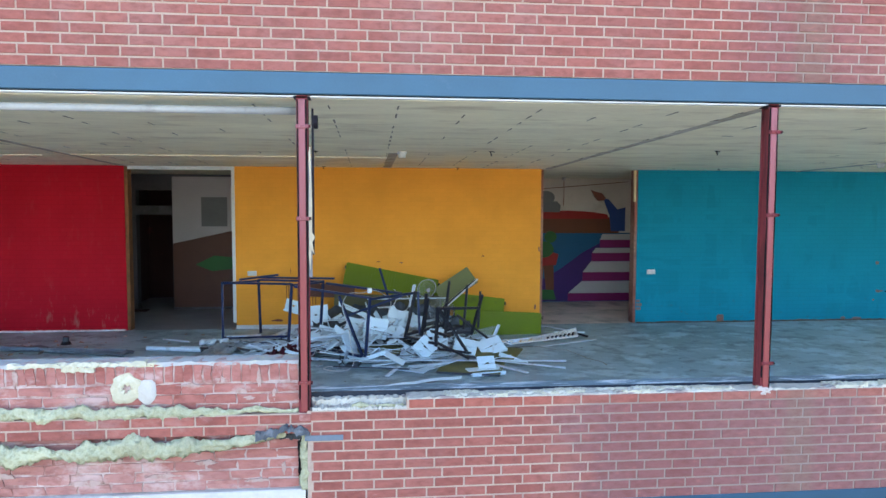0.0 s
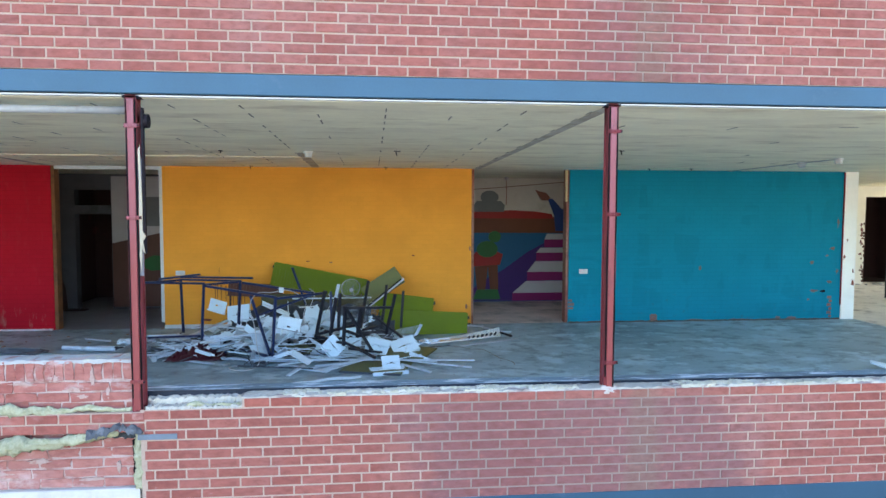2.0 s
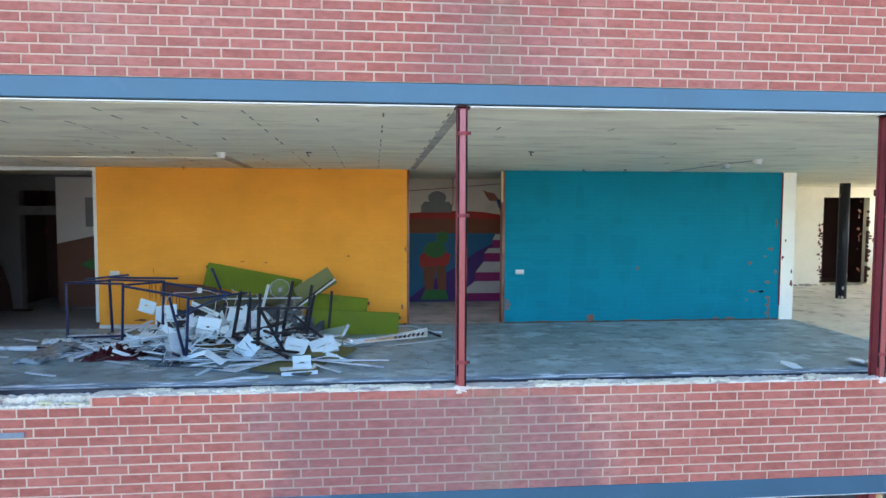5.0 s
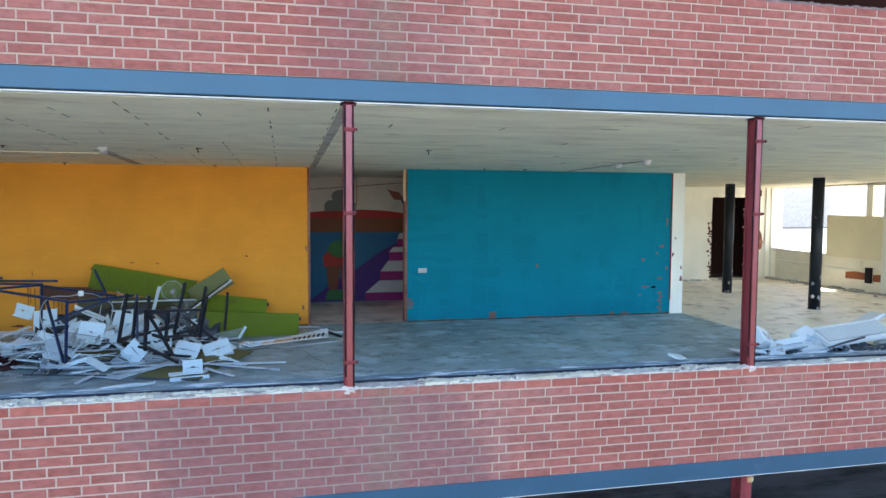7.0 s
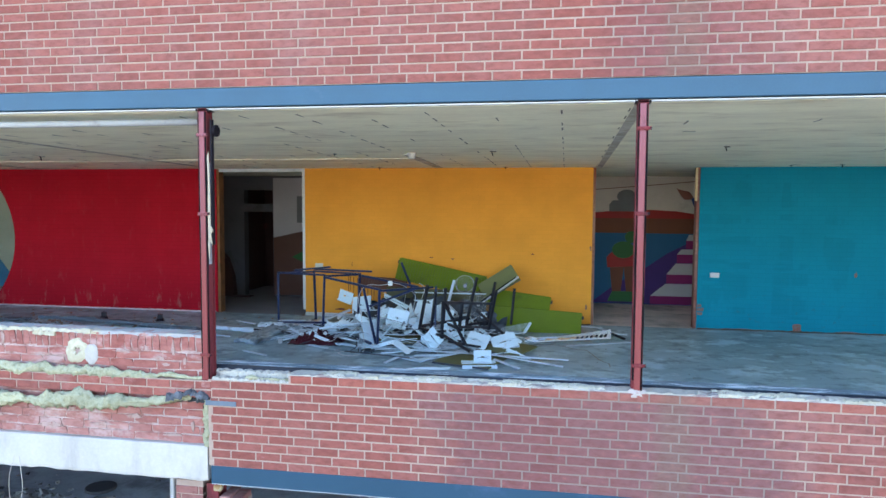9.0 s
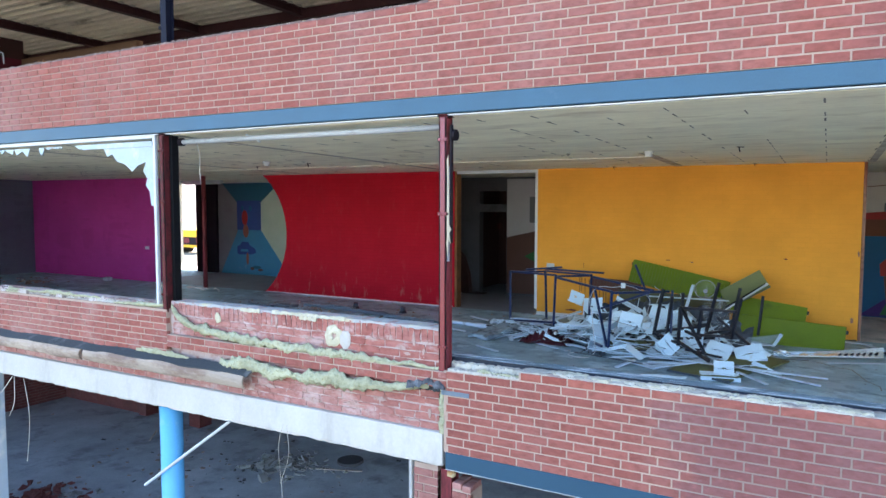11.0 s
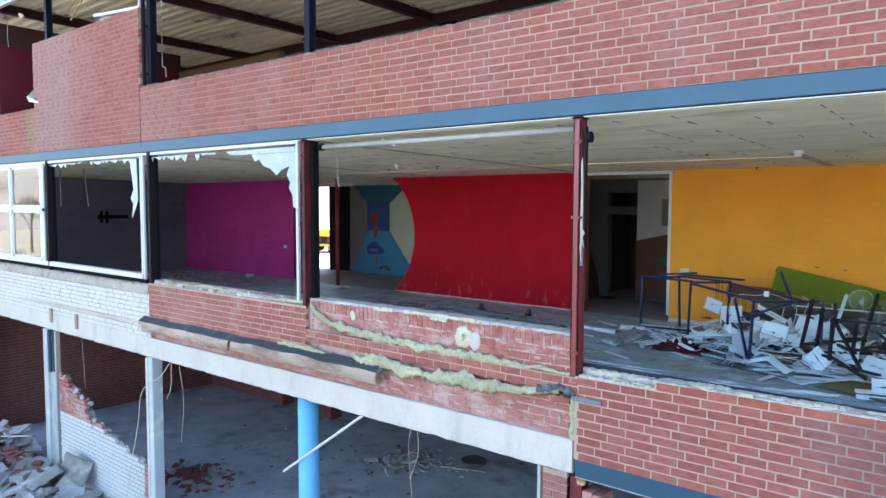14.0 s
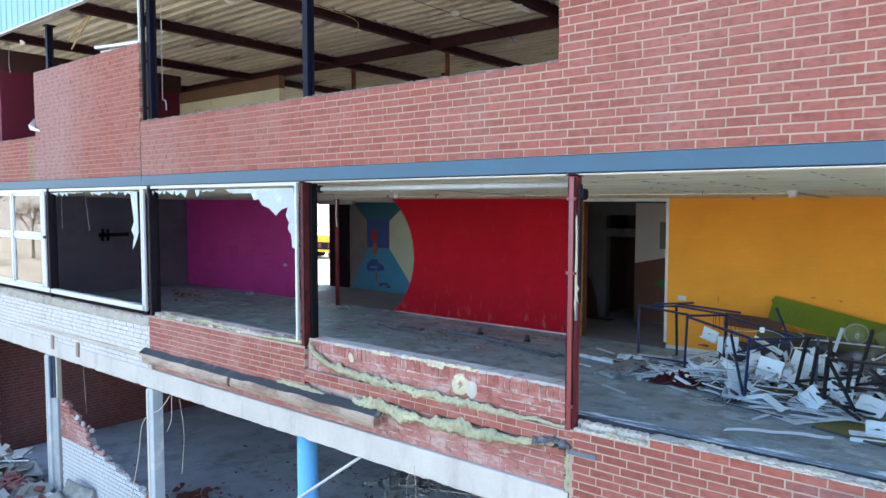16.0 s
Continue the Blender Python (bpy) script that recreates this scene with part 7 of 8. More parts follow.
radiator("large olive green ribbed cover leaning on the wall", 1.75, 0.43, pose(0.93, 7.42, 0.67, -12, 11.5, 2))
radiator("olive green cover lying behind the stools", 1.35, 0.32, pose(2.42, 7.3, 0.33, -14, 7.5, 3), False)
radiator("olive green cover standing on the floor", 1.6, 0.42, pose(2.88, 6.68, 0.0, -8, 4.0, 5), False)
for lab, m, w, d in (("dull green board propped on the heap", pose(2.15, 7.1, 0.86, 62, -32, 8), 0.75, 0.36), ("dull green board on the floor below panels", pose(2.02, 4.12, 0.03, 1, 0, -17), 0.89, 0.74), ("dull green board under the stool frames", pose(2.5, 4.88, 0.07, 3, 1, -25), 0.72, 0.7), ("dull green board inside the heap", pose(0.6, 5.0, 0.1, 6, -4, -8), 0.9, 0.5)):
    o = thing("green_board", lab, "board", "green boards")
    part("board", worn(boxes((-w / 2, w / 2, -d / 2, d / 2, -0.012, 0.012)), 0.003), GREEN_BOARD, o)
    part("edge_band", boxes((-w / 2 - 0.003, w / 2 + 0.003, -d / 2 - 0.004, -d / 2, -0.013, 0.013)), DARK_PIPE, o)
    o.matrix_world = m
t = thing("brown_grille", "dark brown slatted grille behind the table frames", "grille")
part("back_board", turned(boxes((-0.5, 0.5, 0.016, 0.03, -0.12, 0.12)), Matrix.Identity(4)), M_BROWN, t)
for z in (-0.12, 0.1):
    part("rail", boxes((-0.5, 0.5, -0.012, 0.016, z, z + 0.022)), M_BROWN, t)
for i in range(17):
    part("slat", boxes((-0.49 + i * 0.06, -0.468 + i * 0.06, -0.01, 0.014, -0.098, 0.1)), M_BROWN, t)
t.matrix_world = pose(-0.22, 7.45, 0.74, -14, 3, 2)
solid("wall_prop", bar(bmesh.new(), (-0.7, 7.5, 0.0), (-0.68, 7.46, 0.66), 0.03, 0.02), M_BROWN, "brown batten propping the grille", "batten")
solid("wall_prop", bar(bmesh.new(), (0.2, 7.5, 0.0), (0.22, 7.46, 0.66), 0.03, 0.02), M_BROWN, "brown batten propping the grille", "batten")
t = thing("strip_lamp", "white lamp housing propped on the heap", "lamp")
part("housing", worn(bar(bmesh.new(), (1.82, 6.5, 0.5), (2.52, 6.95, 0.99), 0.07, 0.03), 0.004), FRAME_WHITE, t)
part("slot", bar(bmesh.new(), (1.85, 6.485, 0.54), (2.49, 6.92, 0.985), 0.016, 0.026), BLACK, t)
bm = bmesh.new()
bmesh.ops.create_icosphere(bm, subdivisions=4, radius=0.24)
for v in bm.verts:
    fold = 0.5 * noise.noise(Vector((v.co.x * 26, v.co.y * 26, v.co.z * 3))) + 0.35 * noise.noise(v.co * 7)
    v.co = Vector((v.co.x * 0.95, v.co.y * 0.7, v.co.z * (1.15 if v.co.z > 0 else 0.9))) * (1 + 0.3 * fold)
o = solid("plastic_film", bm, FROST, "bunched clear plastic film in the heap", "plastic film", smooth=True)
o.location = (1.82, 6.3, 0.5)
t = thing("lamp_dome", "clear plastic lamp dome on top of the heap", "lamp")
bm = bmesh.new()
bmesh.ops.create_uvsphere(bm, u_segments=22, v_segments=12, radius=0.17)
bmesh.ops.delete(bm, geom=[v for v in bm.verts if v.co.z > 0.02], context="VERTS")
bmesh.ops.scale(bm, vec=(1, 1, 0.55), verts=bm.verts)
o = part("dome", bm, FROST, t, smooth=True)
o.modifiers.new("thickness", "SOLIDIFY").thickness = 0.006
part("rim", tube_path(bmesh.new(), [(0.17 * math.cos(2 * math.pi * i / 24), 0.17 * math.sin(2 * math.pi * i / 24), 0) for i in range(25)], 0.007, 5), SLABS, t)
part("socket", rod(bmesh.new(), (0, 0, -0.1), (0, 0, -0.07), 0.035, 12), SLABS, t)
t.matrix_world = pose(1.57, 6.6, 0.87, -75, -15, 10)

# white ceiling panels, broken
rng = random.Random(23)


def mound(x, y):
    return 0.44 * math.exp(-((x - 0.55) / 1.3) ** 2 - ((y - 5.55) / 0.95) ** 2)


def torn_piece(w, d, h, seed):
    """A cut strip or plate with one torn end and a bent edge."""
    r = random.Random(seed)
    pts = [(-w / 2, -d / 2), (w / 2 - r.uniform(0, 0.1) * w, -d / 2)]
    for i in range(r.choice((1, 2, 3))):
        pts.append((w / 2 * r.uniform(0.75, 1.1), d * (-0.3 + 0.25 * i)))
    pts += [(w / 2 - r.uniform(0, 0.25) * w, d / 2), (-w / 2 + r.uniform(0, 0.06) * w, d / 2)]
    bm = prism(bmesh.new(), pts, -h / 2, h / 2)
    turned(bm, Matrix.Rotation(radians(90), 4, "X"))
    if r.random() < 0.5:
        lip = r.uniform(0.015, 0.04)
        box(bm, -w / 2, w * 0.4, d / 2 - h, d / 2, -lip, 0)
    return bm


def holed_panel(w, d, h):
    bm = boxes((-w / 2, w / 2, -d / 2, -0.014, -h / 2, h / 2), (-w / 2, w / 2, 0.014, d / 2, -h / 2, h / 2), (-w / 2, -0.024, -0.014, 0.014, -h / 2, h / 2), (0.024, w / 2, -0.014, 0.014, -h / 2, h / 2))
    for v in bm.verts:
        if abs(v.co.x) > w * 0.4:
            v.co.z -= 0.03
    return bm


PANELS_FRONT = ((1.37, 4.5, 0.25, 98, 45, -18, 0.28, 0.28), (2.03, 4.86, 0.2, 42, 10, -14, 0.36, 0.28), (2.45, 4.95, 0.18, 38, -14, 16, 0.4, 0.3), (1.62, 5.06, 0.3, 70, 5, 10, 0.34, 0.26), (2.22, 3.98, 0.13, 52, 0, 10, 0.26, 0.22), (2.18, 3.88, 0.06, 8, 0, 12, 0.5, 0.28), (0.66, 5.1, 0.46, 66, 8, -6, 0.36, 0.3), (-0.78, 6.75, 0.56, 80, 10, -28, 0.36, 0.2), (-0.36, 6.4, 0.46, 75, -8, -20, 0.42, 0.32))
PANELS_BACK = ((1.0, 5.64, 0.5, 60, 20, 14, 0.3, 0.34), (0.1, 5.3, 0.3, 45, -14, 24, 0.34, 0.2), (0.35, 5.7, 0.42, 50, 10, -15, 0.34, 0.2), (1.3, 5.9, 0.42, 50, 8, -16, 0.34, 0.24), (1.75, 5.7, 0.25, 40, 12, 18, 0.36, 0.24), (2.5, 5.35, 0.12, 30, 22, -30, 0.34, 0.26))
for x, y, z, rx, ry, rz, w, d in PANELS_FRONT + PANELS_BACK:
    t = thing("ceiling_panel", "white sheet-metal ceiling panel with a square hole", "ceiling panel", "white panels")
    part("sheet", holed_panel(w, d, 0.012), TILE, t)
    part("flange", worn(boxes((-w / 2, w / 2, -d / 2 - 0.02, -d / 2 + 0.001, -0.06, 0.012)), 0.004), TILE, t)
    t.matrix_world = pose(x, y, z, rx, ry, rz)
for k in range(52):
    x, y = rng.gauss(0.65, 0.95), rng.gauss(5.35, 0.75)
    x, y = max(-0.9, min(2.7, x)), max(4.2 if x > 0.2 else 5.2, min(7.0, y))
    hz = mound(x, y)
    if 0.95 < x < 2.35 and y < 5.1:
        hz *= 0.4
    bm = torn_piece(rng.uniform(0.14, 0.5), rng.uniform(0.05, 0.2), rng.uniform(0.006, 0.012), 100 + k)
    o = solid("broken_panel", bm, TILE if rng.random() < 0.8 else TILE_B, "broken piece of white ceiling panel in the heap", "panel piece", "white panels")
    o.matrix_world = pose(x, y, 0.05 + hz * rng.uniform(0.5, 1.1), rng.gauss(34, 26), rng.gauss(0, 26), rng.gauss(0, 50))
rng2 = random.Random(77)
for k in range(66):
    x, y = rng2.uniform(-0.75, 1.9), rng2.uniform(4.6, 6.7)
    hz = (0.55 if y > 5.6 else 0.36) * math.exp(-((x - 0.6) / 1.3) ** 2)
    if x > 0.95 and y < 5.1:
        hz = 0.12
    bm = torn_piece(rng2.uniform(0.2, 0.7), rng2.uniform(0.025, 0.12), rng2.uniform(0.005, 0.01), 300 + k)
    o = solid("broken_panel", bm, TILE if rng2.random() < 0.8 else TILE_B, "bent white piece of ceiling panel in the heap", "panel piece", "white panels")
    o.matrix_world = pose(x, y, 0.05 + hz * rng2.uniform(0.25, 1.0), rng2.gauss(45, 25), rng2.gauss(0, 28), rng2.gauss(0, 40))
# dark sheets stand in for the shade between heap and wall
for k, (x, y, z, w, d) in enumerate(((0.55, 6.75, 0.3, 0.6, 0.35), (1.35, 6.6, 0.28, 0.55, 0.35), (1.9, 6.5, 0.2, 0.45, 0.3), (-0.1, 6.85, 0.25, 0.5, 0.3), (0.9, 6.2, 0.15, 0.5, 0.3), (0.1, 6.2, 0.15, 0.5, 0.3))):
    bm = bmesh.new()
    bmesh.ops.create_grid(bm, x_segments=16, y_segments=12, size=1.0)
    for v in bm.verts:
        v.co = Vector((v.co.x * w, v.co.y * d, 0.16 * noise.noise(v.co * 2.2 + Vector((k * 4, 0, 0))) + 0.06 * noise.noise(v.co * 6)))
    o = solid("dark_sheet", bm, DARK_PIPE, "dark sheet standing in for shade under the heap", "sheet", "dark sheets", smooth=True)
    o.modifiers.new("thickness", "SOLIDIFY").thickness = 0.01
    o.matrix_world = pose(x, y, z, 40, 5 * (k % 3 - 1), 12 * (k - 2))
for k in range(85):
    x, y = rng.gauss(0.7, 1.0), rng.gauss(5.2, 0.7)
    x, y = max(-1.6, min(2.9, x)), max(4.1 if x > 0.2 else 5.1, min(6.8, y))
    ln, a, hz = rng.uniform(0.3, 1.1), rng.gauss(0, 0.6), mound(x, y) * (0.4 if 0.95 < x < 2.35 and y < 5.1 else 1.0)
    z = 0.035 + hz * rng.uniform(0.3, 1.05)
    sl = rng.gauss(0, 0.12) * (0.3 + hz)
    dx, dy = math.cos(a) * ln / 2, math.sin(a) * ln / 2
    bm = bar(bmesh.new(), (x - dx, y - dy, max(0.015, z - sl * ln)), (x + dx, y + dy, max(0.015, z + sl * ln)), rng.uniform(0.012, 0.045), 0.01, rng.uniform(-0.6, 0.6))
    solid("metal_strip", bm, rng.choice((STRIP, STRIP, STRIP, TILE_B, TILE, DARK_PIPE)), "pale metal ceiling strip in the heap", "strip", "ceiling strips")
# thin battens and tubes; navy and dark ones also stand in for shadows
for k in range(46):
    x, y = rng2.gauss(0.35, 0.85), rng2.uniform(4.7, 6.6)
    x = max(-1.5, min(2.6, x))
    ln, a = rng2.uniform(0.25, 0.8), rng2.uniform(-1.3, 1.3)
    z = 0.03 + mound(x, y) * rng2.uniform(0.4, 1.15)
    rise = abs(rng2.gauss(0, 0.3)) * ln
    bm = bar(bmesh.new(), (x - math.cos(a) * ln / 2, y - math.sin(a) * ln / 2, max(0.012, z - rise / 2)), (x + math.cos(a) * ln / 2, y + math.sin(a) * ln / 2, max(0.014, z + rise / 2)), rng2.uniform(0.012, 0.03), 0.012)
    solid("thin_batten", bm, rng2.choice((NAVY_STEEL, BLACK_STEEL, DARK_PIPE, STRIP, TILE_B)), "thin bent metal batten or dark shadow piece in the heap", "batten", "thin battens")
for k in range(16):
    x, y = rng2.gauss(0.2, 0.9), rng2.uniform(4.5, 6.3)
    pts, z, a = [], 0.02 + mound(x, y), rng2.uniform(0, 6.28)
    for i in range(7):
        pts.append((x, y, max(0.008, z)))
        a += rng2.gauss(0, 0.6)
        x, y, z = x + 0.11 * math.cos(a), y + 0.11 * math.sin(a), (z - 0.02) * 0.8 + 0.05 * rng2.random()
    cable("loose_wire", pts, 0.006, (DARK_PIPE, FRAME_WHITE, BLACK_STEEL)[k % 3], "thin curled wire lying on the heap")
# loose strips, with some dark ones put in as shadow between them
rng3 = random.Random(123)
for k in range(46):
    x, y = rng3.uniform(-1.5, 0.35), rng3.uniform(4.95, 6.3)
    ln, a = rng3.uniform(0.25, 0.95), rng3.gauss(0.1, 0.4)
    z = 0.02 + (mound(x, y) * 0.7 + 0.05) * rng3.random()
    rise = rng3.gauss(0, 0.1) * ln
    dx, dy = math.cos(a) * ln / 2, math.sin(a) * ln / 2
    bm = bar(bmesh.new(), (x - dx, y - dy, max(0.012, z - rise)), (x + dx, y + dy, max(0.014, z + rise)), rng3.choice((0.015, 0.025, 0.04, 0.07)), 0.008, rng3.uniform(-0.7, 0.7))
    solid("metal_strip", bm, rng3.choice((TILE, TILE, STRIP, TILE_B, NAVY_STEEL, DARK_PIPE)), "bent metal ceiling strip or dark shadow bit at the heap's edge", "strip", "ceiling strips")
STRIPS_FLOOR = (((0.2, 4.44, 0.1), (3.46, 4.29, 0.06), 0.045), ((2.39, 4.29, 0.085), (3.38, 4.04, 0.015), 0.045), ((2.37, 4.13, 0.06), (2.77, 3.79, 0.015), 0.05), ((0.8, 3.78, 0.012), (0.98, 4.14, 0.06), 0.06), ((-0.84, 5.52, 0.19), (0.2, 4.85, 0.4), 0.12), ((0.2, 4.85, 0.4), (0.34, 4.7, 0.1), 0.18), ((-1.27, 5.65, 0.11), (-0.46, 6.1, 0.4), 0.12), ((-1.15, 6.6, 0.2), (-0.3, 6.3, 0.3), 0.14), ((-0.55, 5.2, 0.16), (0.1, 5.0, 0.22), 0.16), ((-0.9, 4.84, 0.015), (-0.41, 5.05, 0.03), 0.05))
STRIPS_LEFT = (((-0.57, 5.51, 0.15), (-0.16, 5.59, 0.2), 0.05), ((0.81, 4.22, 0.03), (1.34, 3.94, 0.02), 0.12), ((0.49, 4.83, 0.08), (1.17, 4.75, 0.06), 0.07), ((-0.2, 5.06, 0.2), (0.53, 4.67, 0.03), 0.06), ((0.41, 5.13, 0.3), (1.4, 5.3, 0.25), 0.04), ((-0.19, 5.85, 0.45), (0.64, 5.95, 0.45), 0.04), ((-0.89, 6.16, 0.1), (-0.19, 5.69, 0.2), 0.05), ((1.25, 3.98, 0.02), (1.95, 4.5, 0.1), 0.13), ((0.6, 4.3, 0.04), (1.5, 4.55, 0.1), 0.06), ((0.52, 6.9, 0.65), (1.94, 6.8, 0.67), 0.05))
STRIPS_HEAP = (((-2.1, 6.35, 0.04), (-1.5, 6.0, 0.1), 0.09), ((-1.75, 5.9, 0.2), (-1.2, 5.75, 0.24), 0.08), ((-1.45, 5.5, 0.08), (-0.75, 5.3, 0.12), 0.04), ((-1.1, 5.35, 0.03), (-0.2, 4.75, 0.04), 0.035), ((-0.95, 4.9, 0.015), (-0.35, 4.55, 0.02), 0.05), ((1.27, 6.6, 0.54), (1.36, 6.7, 0.93), 0.07), ((-2.5, 5.95, 0.03), (-1.95, 5.85, 0.03), 0.05), ((-1.61, 4.17, 0.012), (-1.11, 3.91, 0.012), 0.045), ((-3.0, 6.74, 0.012), (-2.49, 6.46, 0.012), 0.045), ((-2.8, 5.33, 0.012), (-2.35, 5.19, 0.012), 0.04), ((3.55, 7.5, 0.012), (4.1, 7.4, 0.012), 0.04), ((4.0, 7.4, 0.012), (4.35, 6.8, 0.012), 0.04), ((0.1, 4.62, 0.03), (0.9, 4.5, 0.05), 0.05), ((-0.5, 5.0, 0.03), (0.25, 4.6, 0.05), 0.07))
for a, b, w in STRIPS_FLOOR + STRIPS_LEFT + STRIPS_HEAP:
    solid("metal_strip", worn(bar(bmesh.new(), a, b, w, 0.02), 0.004), STRIP, "long pale metal strip on the floor", "strip", "ceiling strips")
SHINY = surface("bright_bent_metal", (0.74, 0.79, 0.83), 0.22, 0.1, (0.5, 0.53, 0.56), (0.58, 0.7), 8.0, 30, 0.15, metal=0.75)
t = thing("lamp_tray", "bent shiny metal lamp tray with slots on the floor", "lamp tray")
bm, prev = bmesh.new(), None
for i in range(37):
    k = i / 36
    x, y, z = 2.78 + 1.4 * k, 5.72 + 0.38 * k, 0.015 + 0.05 * k
    g = 0.012 * noise.noise(Vector((k * 14, 0, 0)))
    up = 0.05 + 0.09 * k * k + g
    ring = [bm.verts.new(p) for p in ((x, y - 0.05 + g, z), (x, y - 0.04 + g, z + 0.022), (x, y - 0.03, z + 0.012), (x, y + 0.06, z + up * 0.55 + g), (x, y + 0.085, z + up), (x, y + 0.095, z + up), (x, y + 0.07, z + up * 0.45), (x, y - 0.02, z))]
    if prev:
        for m in range(8):
            bm.faces.new((prev[m], prev[(m + 1) % 8], ring[(m + 1) % 8], ring[m]))
    else:
        bm.faces.new(ring[::-1])
    prev = ring
bm.faces.new(prev)
part("trough", bm, SHINY, t)
for i in range(7):
    k = 0.58 + i * 0.057
    x, y, z, up = 2.78 + 1.4 * k, 5.72 + 0.38 * k, 0.015 + 0.05 * k, 0.05 + 0.09 * k * k
    part("slot", bar(bmesh.new(), (x, y - 0.004, z + up * 0.28), (x + 0.035, y + 0.04, z + up * 0.56), 0.03, 0.006), BLACK_STEEL, t)
part("lip", bar(bmesh.new(), (2.8, 5.8, 0.07), (3.5, 6.0, 0.09), 0.02, 0.006, 0.4), TILE, t)
bm = bmesh.new()
bmesh.ops.create_icosphere(bm, subdivisions=3, radius=0.1)
for v in bm.verts:
    v.co = Vector((v.co.x * 1.1, v.co.y * 0.5, v.co.z * 0.55)) * (1 + 0.5 * noise.noise(v.co * 22))
part("torn_end", turned(bm, Matrix.Translation((2.83, 5.72, 0.055))), SHINY, t, "crushed bright end")
solid("floor_strip", bar(bmesh.new(), (3.42, 5.62, 0.006), (4.5, 6.12, 0.006), 0.075, 0.01), TILE_B, "flat pale blue strip beside the lamp tray", "strip")
solid("metal_strip", bar(bmesh.new(), (3.95, 6.78, 0.02), (4.5, 6.72, 0.02), 0.04, 0.02), TILE, "short white strip behind the lamp tray", "strip", "ceiling strips")
solid("dark_batten", bar(bmesh.new(), (4.22, 6.6, 0.05), (4.42, 6.3, 0.02), 0.04, 0.03), BLACK_STEEL, "short dark batten behind the lamp tray", "batten")
t = thing("wire_comb", "grey wire comb leaning in the heap", "wire rack")
for i in range(11):
    part("tine", bar(bmesh.new(), (2.22 + i * 0.04, 5.98 + i * 0.012, 0.06 + i * 0.004), (2.34 + i * 0.04, 6.12 + i * 0.012, 0.19 + i * 0.006), 0.007, 0.007), STRIP, t)
part("spine", bar(bmesh.new(), (2.2, 5.97, 0.06), (2.7, 6.12, 0.1), 0.014, 0.014), STRIP, t)
part("grip", bar(bmesh.new(), (2.7, 6.12, 0.1), (2.8, 6.2, 0.27), 0.05, 0.03), TILE, t)
solid("dark_board", worn(bar(bmesh.new(), (-0.1, 7.3, 0.45), (1.9, 7.25, 0.4), 0.02, 0.5), 0.004), OLIVE_DARK, "dark olive board behind the heap", "board")
bm = bmesh.new()
bmesh.ops.create_grid(bm, x_segments=48, y_segments=30, size=1.0)
for v in bm.verts:
    e = 1 - max(abs(v.co.x), abs(v.co.y)) ** 2
    v.co = Vector((v.co.x * 0.42, v.co.y * 0.24, 0.02 + 0.15 * e + (0.08 * noise.noise(v.co * 2.4) + 0.1 * noise.noise(v.co * 5.3) + 0.05 * noise.noise(v.co * 11)) * (e + 0.1)))
FOIL_SLAB = surface("crumpled_silver_foil", (0.3, 0.37, 0.42), 0.4, 0.3, (0.14, 0.17, 0.2), (0.5, 0.62), 5.0, 30, 0.5)
o = solid("red_cloth", bm, CLOTH, "crumpled dark red cloth at the heap's edge", "cloth", smooth=True)
o.modifiers.new("thickness", "SOLIDIFY").thickness = 0.008
o.location = (-0.7, 5.0, 0.0)
bm = bmesh.new()
bmesh.ops.create_icosphere(bm, subdivisions=2, radius=0.032)
o = solid("white_ball", bm, HOUSING, "small white plastic ball lying on the red cloth", "ball", smooth=True)
o.location = (-0.5, 4.86, 0.2)
for k, (x, y, rz, s, lab) in enumerate(((-1.74, 5.58, 84, 0.9, "long crumpled silver foil slab on the floor"), (-2.0, 6.07, 12, 0.22, "white torn sheet on the floor"), (-1.5, 6.2, 40, 0.26, "grey torn foil on the floor"))):
    bm = bmesh.new()
    bmesh.ops.create_grid(bm, x_segments=36, y_segments=16, size=1.0)
    for v in bm.verts:
        v.co = Vector((v.co.x * s, v.co.y * (0.22 if s > 0.7 else s * 0.4) * (1 + 0.3 * noise.noise(v.co * 3)), 0.065 + 0.06 * noise.noise(v.co * 2.3 + Vector((k * 7, 0, 0))) + 0.025 * noise.noise(v.co * 6.1)))
    o = solid("torn_sheet", bm, (FOIL_SLAB, TILE, STRIP)[k], lab, "sheet", "torn sheets", smooth=True)
    o.modifiers.new("thickness", "SOLIDIFY").thickness = 0.06 if k == 0 else 0.03
    o.matrix_world = pose(x, y, 0.02 if k == 0 else 0.0, 0, 0, rz)
bm = bmesh.new()
prev = None
for i in range(25):
    k = i / 24
    x, y, z = 0.63 + 1.16 * k, 3.06 + 0.72 * k - 0.24 * k * k, 0.012 + 0.014 * abs(math.sin(7 * k))
    ring = [bm.verts.new(p) for p in ((x, y, z), (x + 0.02, y + 0.06, z + 0.02), (x + 0.022, y + 0.065, z + 0.016), (x + 0.002, y + 0.005, z - 0.006))]
    if prev:
        for m in range(4):
            bm.faces.new((prev[m], prev[(m + 1) % 4], ring[(m + 1) % 4], ring[m]))
    else:
        bm.faces.new(ring[::-1])
    prev = ring
bm.faces.new(prev)
solid("aluminium_rail", bm, TILE, "bent bright aluminium rail on the floor", "rail")
solid("cable_plug", worn(boxes((0.53, 0.6, 5.0, 5.04, 1.0, 1.08)), 0.008), HOUSING, "white plug on the end of a loose cable", "plug")
